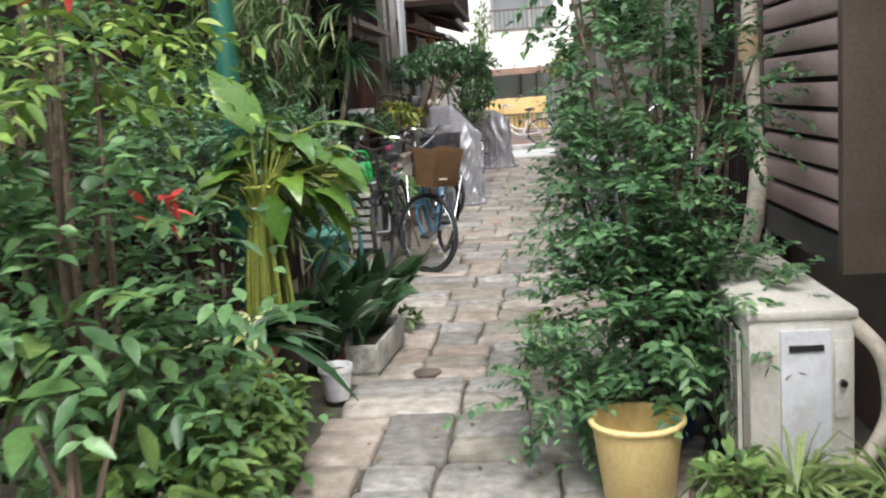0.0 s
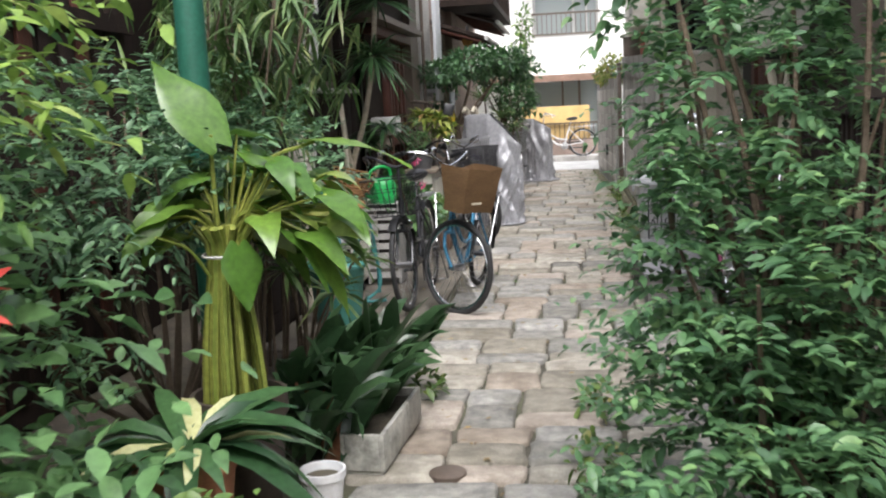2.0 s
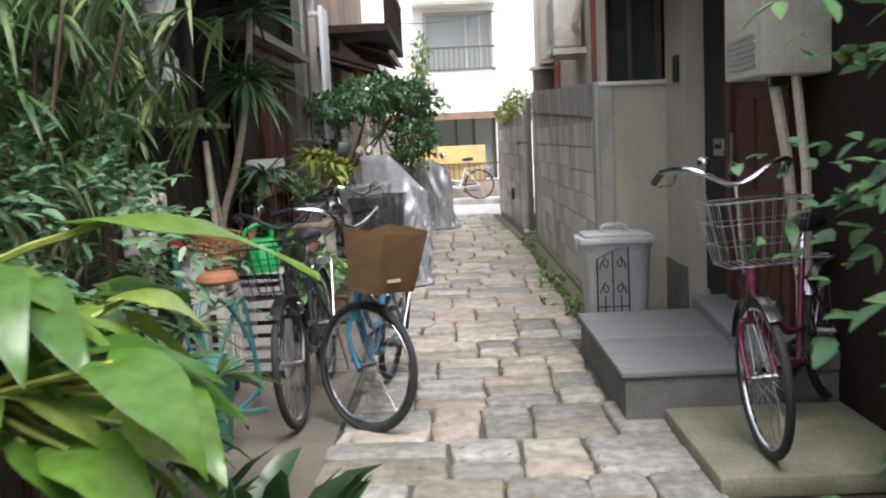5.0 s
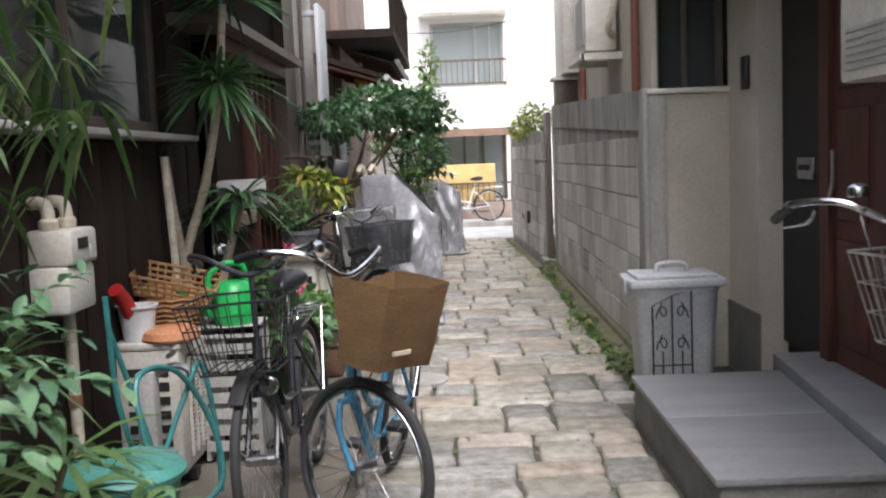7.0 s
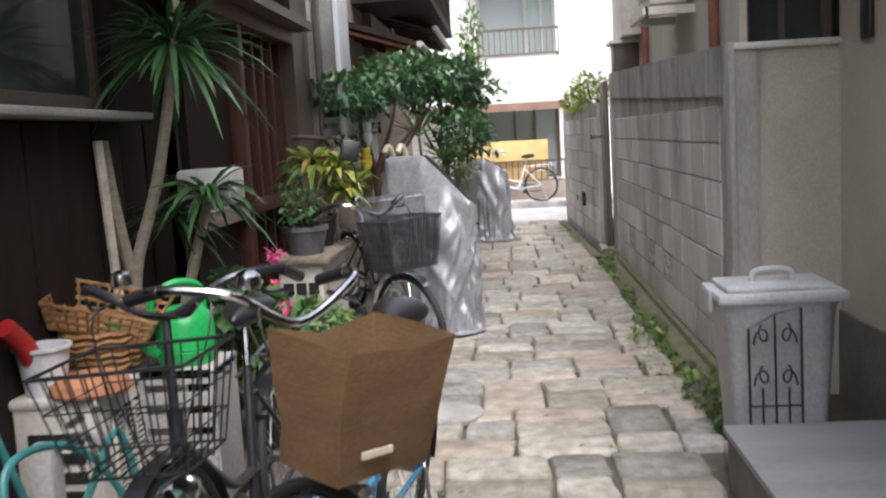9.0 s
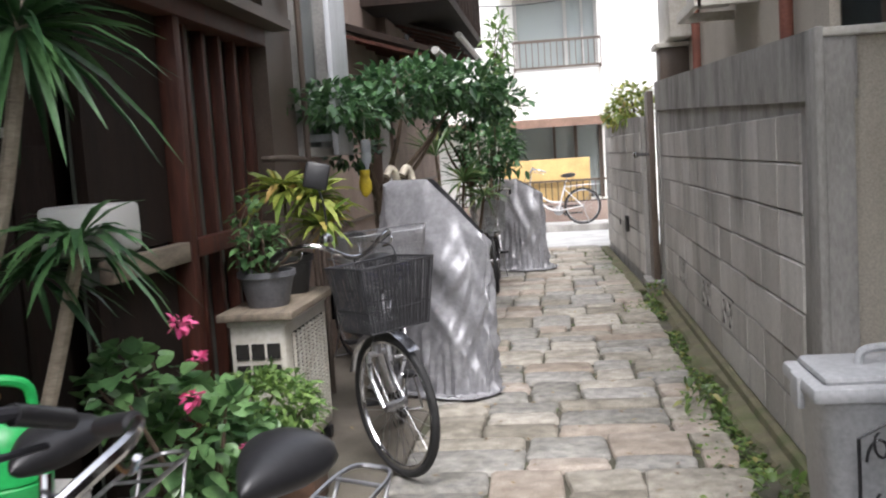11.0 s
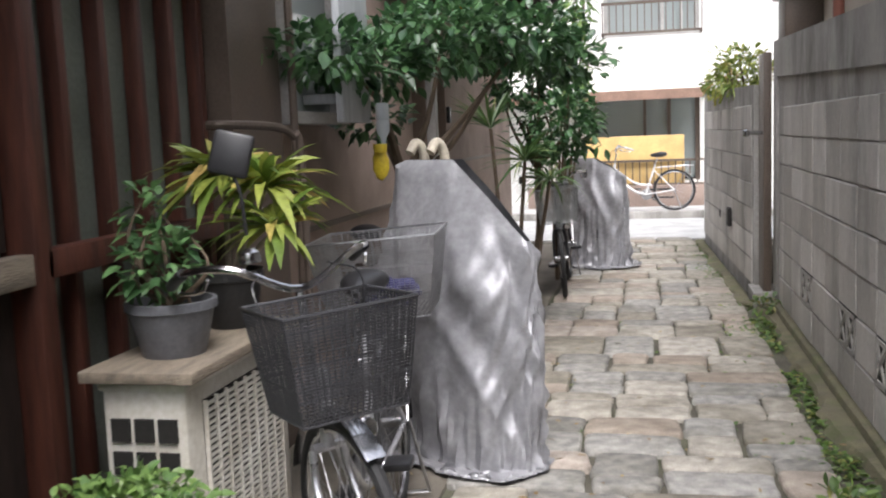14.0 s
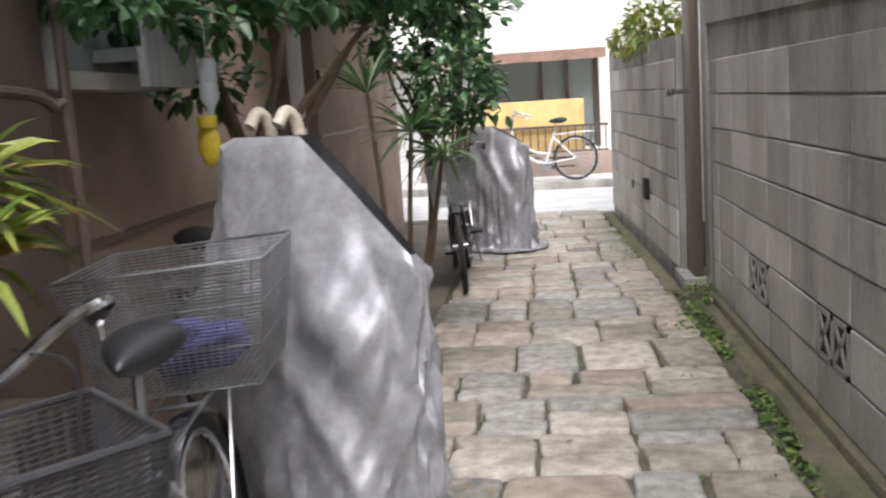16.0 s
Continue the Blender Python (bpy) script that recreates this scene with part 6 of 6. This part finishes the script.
shrub("herbs", "dense bright green herb filling the brown planter", (-1.54, 10.88, 0.225), [(-1.56, 10.88, 0.44, 0.27, 0.22, 0.2, 1300)], 0.05, 0.022, L_LIGHT, category="herb", trunk_r=0.006)
pot(-1.68, 11.42, 0.14, 0.17, mat("grey_bowl", (0.16, 0.165, 0.18), 0.5), "grey bowl-shaped plant pot on the board", z=0.78)
shrub("potted_shrub", "small upright green shrub in the grey bowl", (-1.68, 11.42, 0.92), [(-1.7, 11.4, 1.08, 0.12, 0.14, 0.15, 170), (-1.75, 11.45, 1.22, 0.08, 0.08, 0.12, 50)], 0.055, 0.03, L_MID, trunk_r=0.01)
pot(-1.68, 11.85, 0.12, 0.2, mat("black_pot", (0.03, 0.03, 0.03), 0.5), "black plastic plant pot on the board", z=0.78)
rosette_plant("dracaena", "bright yellow-green dracaena rising from a black pot", (-1.68, 11.85, 0.96), [((-1.55, 11.9, 1.25), 70, 0.32, 0.045, 0.6, (0.0, 1.6)), ((-1.7, 11.9, 1.3), 60, 0.3, 0.045, 0.6, (0.0, 1.6)), ((-1.48, 11.8, 1.12), 50, 0.27, 0.045, 0.55, (0.0, 1.4))], L_YELLOW, [((-1.68, 11.85, 0.94), (-1.55, 11.9, 1.25)), ((-1.68, 11.85, 0.94), (-1.7, 11.9, 1.3)), ((-1.68, 11.85, 0.94), (-1.48, 11.8, 1.12))], r=0.012)
mir = thing("bicycle_mirror", pose(-1.32, 11.15, 1.2), "black square mirror on a thin stalk over the handlebar", "mirror")
part("stalk", tubes(bez((0.02, 0, -0.03), (0.01, 0, 0.08), (-0.01, 0, 0.14)), r=0.005), BLACKPLASTIC, mir)
bm = boxes((-0.055, -0.012, -0.06, 0.055, 0.012, 0.06), bev=0.012)
bm.transform(pose(-0.01, 0, 0.19, -8, 14, 12))
part("housing", bm, BLACKPLASTIC, mir)
rail_bar = thing("handrail", Matrix(), "old brown steel pipe handrail on the house corner", "handrail")
part("pipe", tubes(bez((-1.9, 12.2, 1.49), (-1.82, 12.24, 1.49), (-1.78, 12.6, 1.48), (-1.76, 12.75, 1.44), (-1.74, 12.8, 1.3), (-1.74, 12.8, 0.0)), r=0.018), mat("worn_brown_steel", (0.13, 0.1, 0.08), 0.6, 0.3, stain=0.4), rail_bar)
bottle = thing("plastic_bottle", Matrix.Translation((-1.58, 13.6, 1.38)), "clear plastic bottle hung upside down in the citrus tree", "bottle")
part("body", lathe(bmesh.new(), [(0.012, 0.0), (0.014, 0.03), (0.036, 0.07), (0.036, 0.12), (0.033, 0.125), (0.036, 0.13), (0.036, 0.2), (0.03, 0.215), (0.004, 0.215)], 20), glassmat("clear_plastic", (0.75, 0.82, 0.88), 0.08, 0.4), bottle)
part("cap", lathe(bmesh.new(), [(0.015, -0.018), (0.016, 0.0), (0.004, 0.0)], 14), mat("blue_cap", (0.05, 0.15, 0.5), 0.4), bottle)
part("string", tubes([(0, 0, 0.215), (0.0, 0.01, 0.42)], r=0.002, n=4), GREYPAINT, bottle)
glove = thing("work_glove", Matrix.Translation((-1.6, 13.6, 1.22)), "yellow rubber work glove hanging on the tree trunk", "glove")
bm = bmesh.new()
bmesh.ops.create_uvsphere(bm, u_segments=14, v_segments=10, radius=1)
for v in bm.verts:
    v.co = Vector((v.co.x * 0.045, v.co.y * 0.02, v.co.z * 0.085)) * (1 + 0.2 * noise.noise(v.co * 2.5)) + Vector((0, 0, 0.06))
part("palm_piece", bm, mat("yellow_rubber", (0.6, 0.45, 0.03), 0.5, bump=0.1), glove)
part("cuff", lathe(bmesh.new(), [(0.034, 0.12), (0.038, 0.16), (0.036, 0.165), (0.03, 0.13)], 14), bpy.data.materials["yellow_rubber"], glove)
basin = thing("plant_pot", Matrix.Translation((0.42, 3.82, 0)), "wide blue plastic pot under the evergreen shrub", "pot")
part("body", lathe(bmesh.new(), [(0.15, 0), (0.2, 0.16), (0.215, 0.165), (0.215, 0.18), (0.195, 0.18), (0.18, 0.13), (0.01, 0.12)], 28), mat("blue_plastic", (0.03, 0.09, 0.3), 0.4, scale=6, bump=0.04), basin)
part("soil", lathe(bmesh.new(), [(0.01, 0.125), (0.18, 0.125), (0.17, 0.145), (0.01, 0.15)], 18), SOIL, basin)
lantern = thing("twin_pipe_elbow", Matrix.Translation((-1.35, 13.75, 0)), "pair of grey-beige pipe elbows rising behind the covered bicycle", "pipe")
for dx in (-0.05, 0.06):
    part("pipe", tubes(bez((dx, 0, 0), (dx, 0, 1.0), (dx, 0, 1.3), (dx - 0.03, -0.04, 1.38), (dx - 0.06, -0.08, 1.33)), r=0.026, n=10), PIPE, lantern)
wbx = tagged(part("hanging_tub", boxes((-1.86, 9.72, 1.2, -1.62, 9.95, 1.36), bev=0.02), glassmat("milky_plastic", (0.7, 0.7, 0.68), 0.4, 0.8)), "milky plastic tub hanging among the yucca leaves", "tub")

MOSSY = mat("moss", (0.16, 0.145, 0.085), 0.95, dark=(0.1, 0.09, 0.06), scale=6, bump=0.9, fine=70, stain=0.8, stain_scale=4, stain_color=(0.07, 0.11, 0.025))

# ---- block wall pieces ----
def quad_piece(name, w, h, d, material):
    """A flat bevelled piece: faces -x, w along y, h along z."""
    b = 0.006
    me = bpy.data.meshes.new(name)
    v = [(0, 0, 0), (0, w, 0), (0, w, h), (0, 0, h), (-d, b, b), (-d, w - b, b), (-d, w - b, h - b), (-d, b, h - b)]
    me.from_pydata(v, [], [(4, 7, 6, 5), (0, 4, 5, 1), (1, 5, 6, 2), (2, 6, 7, 3), (3, 7, 4, 0)])
    me.materials.append(material)
    return me


CH, CL = 0.21, 0.42
full = quad_piece("block", CL - 0.007, CH - 0.006, 0.01, BLOCK)
half = quad_piece("block", CL / 2 - 0.007, CH - 0.006, 0.01, BLOCK)
VENTS = {(1, 4): 12.74, (1, 6): 13.58, (1, 9): 14.84}


def lay_blocks(wall, x0, x1, y0, y1, rows, z0, vents=()):
    """Courses of blocks in stack bond, with a half block at the end where one fits."""
    ang = math.atan2(x1 - x0, y1 - y0)
    length = math.hypot(x1 - x0, y1 - y0)
    for r in range(rows):
        for c in range(int(length / CL + 0.6)):
            s = c * CL
            if (r, c) in vents:
                continue
            o = new("block", full if s + CL <= length + 0.02 else half)
            o.parent = wall
            o.location = (x0 + math.sin(ang) * s + rng.uniform(-0.003, 0.003), y0 + math.cos(ang) * s, z0 + r * CH)
            o.rotation_euler = (0, 0, -ang)


lay_blocks(wall_near, 0.735, 0.735, 11.06, 16.4, 7, 0.06, VENTS)
lay_blocks(wall_far, 0.597, 0.447, 16.95, 20.95, 7, 0.1)
bm = bmesh.new()
for (ya, yb, h0, h1) in ((10.757, 16.562, 1.56, 1.76),):
    v = [bm.verts.new(p) for p in ((0.716, ya, h0), (0.716, yb, h1), (0.716, yb, h1 + 0.27), (0.716, ya, h0 + 0.27), (0.87, ya, h0), (0.87, yb, h1), (0.87, yb, h1 + 0.27), (0.87, ya, h0 + 0.27))]
    for f in ((0, 3, 2, 1), (4, 5, 6, 7), (3, 7, 6, 2), (0, 1, 5, 4), (0, 4, 7, 3), (1, 2, 6, 5)):
        bm.faces.new([v[i] for i in f])
part("coping", bm, CONC, wall_near, "smoother stained concrete coping")
for y in (10.8, 16.47):
    part("pier", boxes((0.712, y - 0.06, -0.1, 0.75, y + 0.1, 1.835 if y < 12 else 2.03), bev=0.01), CONC, wall_near)
for (r, c) in VENTS:
    y, z = 11.06 + c * CL, 0.06 + r * CH
    part("vent_recess", boxes((0.728, y, z, 0.733, y + CL, z + CH)), GAPSHADE, wall_near)
    bm = boxes((0.722, y, z, 0.732, y + CL - 0.006, z + 0.022), (0.722, y, z + CH - 0.028, 0.732, y + CL - 0.006, z + CH - 0.006), (0.722, y, z, 0.732, y + 0.03, z + CH - 0.006), (0.722, y + CL - 0.036, z, 0.732, y + CL - 0.006, z + CH - 0.006), (0.722, y + CL / 2 - 0.02, z, 0.732, y + CL / 2 + 0.014, z + CH - 0.006))
    for h in (0.25, 0.75):
        for s in (-1, 1):
            box(bm, 0.721, -0.115, -0.013, 0.731, 0.115, 0.013, m=Matrix.Translation((0, y + CL * h, z + CH / 2)) @ Matrix.Rotation(s * 0.82, 4, "X"))
    part("vent_block", bm, BLOCK, wall_near, "pierced concrete vent block")
# solid near-black plates paint the shaded vent openings
for y in (18.2, 19.2):
    part("vent_block", boxes((0.5, y, 0.45, 0.535, y + 0.18, 0.62)), GAPSHADE, wall_far)
structure("trim_wall_footing", boxes((0.68, 10.75, -0.1, 0.74, 16.5, 0.06), bev=0.02), MOSSY, "mossy concrete footing of the block wall")

# moss, weeds and litter along the wall foot
bm = bmesh.new()
cols = []
for i in range(221):
    y = 10.0 + i * 0.05
    xr = 0.7 if y < 16.6 else 0.55 - (y - 16.6) * 0.03
    wd = 0.12 + 0.1 * noise.noise((0, y * 1.3, 0)) + 0.04 * noise.noise((3, y * 6, 0))
    cols.append([bm.verts.new((xr - wd * f, y, zz + 0.006 * noise.noise((f * 4, y * 9, 1)))) for f, zz in ((0, 0.015), (0.35, 0.014), (0.7, 0.008), (1.0, -0.04))])
for a, b in zip(cols, cols[1:]):
    for j in range(3):
        bm.faces.new((a[j], b[j], b[j + 1], a[j + 1]))
tagged(part("moss", bm, MOSSY), "patchy green moss strip along the wall foot", "moss", kind="stuff")
items = []
for _ in range(5200):
    y = rng.uniform(10.0, 21.0)
    x = 0.62 - 0.16 * abs(rng.normal()) if y < 16.6 else 0.5 - (y - 16.6) * 0.035 - 0.12 * abs(rng.normal())
    if noise.noise((x * 3, y * 1.7, 0)) < -0.12:
        continue
    a = rng.uniform(0, 6.28)
    items.append(((x, y, -0.02), (math.cos(a), math.sin(a), rng.uniform(0.2, 1.2)), rng.uniform(0.03, 0.07), rng.uniform(0.012, 0.028), 0.4))
for _ in range(260):
    y, x = rng.uniform(1.5, 21), rng.uniform(-1.05, 0.4)
    for _ in range(4):
        a = rng.uniform(0, 6.28)
        items.append(((x, y, -0.03), (math.cos(a), math.sin(a), 0.8), rng.uniform(0.03, 0.06), 0.015, 0.5))
for (cx, cy) in ((0.58, 10.35), (0.52, 10.7), (0.6, 16.2), (0.45, 12.2), (-0.05, 4.9), (0.0, 5.6), (-0.88, 5.9)):
    items += blob_leaves([(cx, cy, 0.05, 0.12, 0.22, 0.09, 90)], 0.06, 0.03)
ob = part("weeds", leaf_mesh("weeds", items), leafmat("leaf_moss", (0.05, 0.1, 0.02), (0.14, 0.22, 0.05), (0.3, 0.28, 0.1)))
tagged(ob, "moss and small weeds along the foot of the wall", "weeds", kind="stuff")
items = []
for _ in range(420):
    y, x = rng.uniform(1.5, 16), rng.uniform(-1.5, 0.6)
    a = rng.uniform(0, 6.28)
    items.append(((x, y, 0.006), (math.cos(a), math.sin(a), 0.05), rng.uniform(0.02, 0.05), 0.014, 0.05))
tagged(part("fallen_leaves", leaf_mesh("fallen_leaves", items), leafmat("dry_leaf", (0.12, 0.07, 0.03), (0.28, 0.2, 0.08))), "scattered dry fallen leaves on the stones", "leaves", kind="stuff")

# manhole cover and drain line
mh = thing("manhole_cover", Matrix.Translation((-0.82, 10.55, 0.004)), "round concrete inspection cover set in the path", "cover")
part("disc", lathe(bmesh.new(), [(0.2, -0.02), (0.2, 0.004), (0.19, 0.008), (0.003, 0.008)], 32), CONC, mh)
mh = thing("drain_cover", Matrix.Translation((-0.62, 4.85, 0.004)), "small oval metal drain cover in the paving", "cover")
part("disc", lathe(bmesh.new(), [(0.075, -0.02), (0.075, 0.003), (0.07, 0.006), (0.003, 0.006)], 24), BROWNMETAL, mh)

structure("floor_concrete", boxes((-2.08, 6.9, -0.2, -1.07, 20.9, -0.014), bev=0.01), mat("worn_concrete_floor", (0.15, 0.132, 0.108), 0.9, dark=(0.085, 0.075, 0.06), scale=3, bump=0.4, fine=80, stain=0.6, stain_color=(0.09, 0.085, 0.06)), "worn brownish concrete strip beside the houses")

# ---- paving stones ----
paving = structure("pavement_stones", boxes((-1.75, -2, -0.2, 0.74, 21.3, -0.032)), mat("joint_mortar", (0.1, 0.09, 0.068), 0.95, dark=(0.05, 0.047, 0.033), scale=6, bump=0.8, fine=60, stain=0.6, stain_color=(0.07, 0.085, 0.035)), "granite paving of the alley with mossy joints")
srng = random.Random(11)


def stone_mesh(w, d):
    """One worn slab: an uneven rounded outline, soft shoulder, slightly uneven top."""
    g = 0.009
    cx = [srng.uniform(-0.013, 0.013) for _ in range(8)]
    pts = []
    cor = min(0.03, w * 0.15)
    for (sx, sy, i) in ((-1, -1, 0), (1, -1, 1), (1, 1, 2), (-1, 1, 3)):
        x, y = sx * (w / 2 - g) + cx[i], sy * (d / 2 - g) + cx[i + 4] * 0.8
        a, b = (x - sx * cor, y), (x, y - sy * cor)
        m = (x - sx * cor * 0.3, y - sy * cor * 0.3)
        pts += [a, m, b] if sx * sy < 0 else [b, m, a]
    # midpoints keep the sides from being dead straight
    full = []
    for i, p in enumerate(pts):
        full.append(p)
        if i % 3 == 2:
            q = pts[(i + 1) % 12]
            full.append(((p[0] + q[0]) / 2 + srng.uniform(-0.008, 0.008), (p[1] + q[1]) / 2 + srng.uniform(-0.008, 0.008)))
    k = len(full)
    t1, t2 = srng.uniform(-0.012, 0.012), srng.uniform(-0.012, 0.012)
    V = [(x, y, -0.05) for x, y in full] + [(x, y, -0.008 + t1 * x + t2 * y) for x, y in full] + [(x * (1 - 0.013 / (w / 2)), y * (1 - 0.013 / (d / 2)), srng.uniform(-0.003, 0.002) + t1 * x + t2 * y) for x, y in full] + [(0, 0, 0.002)]
    F = [(i, (i + 1) % k, k + (i + 1) % k, k + i) for i in range(k)] + [(k + i, k + (i + 1) % k, 2 * k + (i + 1) % k, 2 * k + i) for i in range(k)] + [(2 * k + i, 2 * k + (i + 1) % k, 3 * k) for i in range(k)]
    me = bpy.data.meshes.new("paving_stone")
    me.from_pydata(V, [], F)
    me.materials.append(srng.choice((STONE, STONE, STONE_PINK, STONE_GREY, STONE_GREY)))
    me.polygons.foreach_set("use_smooth", [True] * len(me.polygons))
    return me


def stone_at(x, y, w, d):
    o = new("paving_stone", stone_mesh(w, d))
    o.parent = paving
    o.location = (x, y, srng.uniform(-0.008, 0.003))
    o.rotation_euler = (0, 0, srng.uniform(-0.025, 0.025))


y = 1.2
while y < 21.0:
    band = srng.uniform(0.5, 0.78) if y < 12 else srng.uniform(0.42, 0.6)
    right = 0.62 if y < 7.7 else (0.36 if y < 9.6 else 0.5)
    if y > 16.8:
        right = 0.48 - (y - 16.8) * 0.04
    x = -1.04 + srng.uniform(-0.06, 0.06)
    while x < right - 0.08:
        w = srng.choice((0.26, 0.3, 0.34, 0.4, 0.46, 0.58))
        if x + w > right - 0.12:
            w = right - x
        cuts = [0.0, 1.0]
        if srng.random() < 0.9:
            cuts = [0.0, srng.uniform(0.32, 0.68), 1.0]
        if band > 0.62 and srng.random() < 0.5:
            cuts = [0.0, srng.uniform(0.26, 0.38), srng.uniform(0.6, 0.74), 1.0]
        for a, b in zip(cuts, cuts[1:]):
            d = band * (b - a)
            if w > 0.5 and d < 0.3 and srng.random() < 0.45:
                m = w * srng.uniform(0.4, 0.6)
                stone_at(x + m / 2, y + band * a + d / 2, m, d)
                stone_at(x + m + (w - m) / 2, y + band * a + d / 2, w - m, d)
            else:
                stone_at(x + w / 2, y + band * a + d / 2, w, d)
        x += w
    y += band
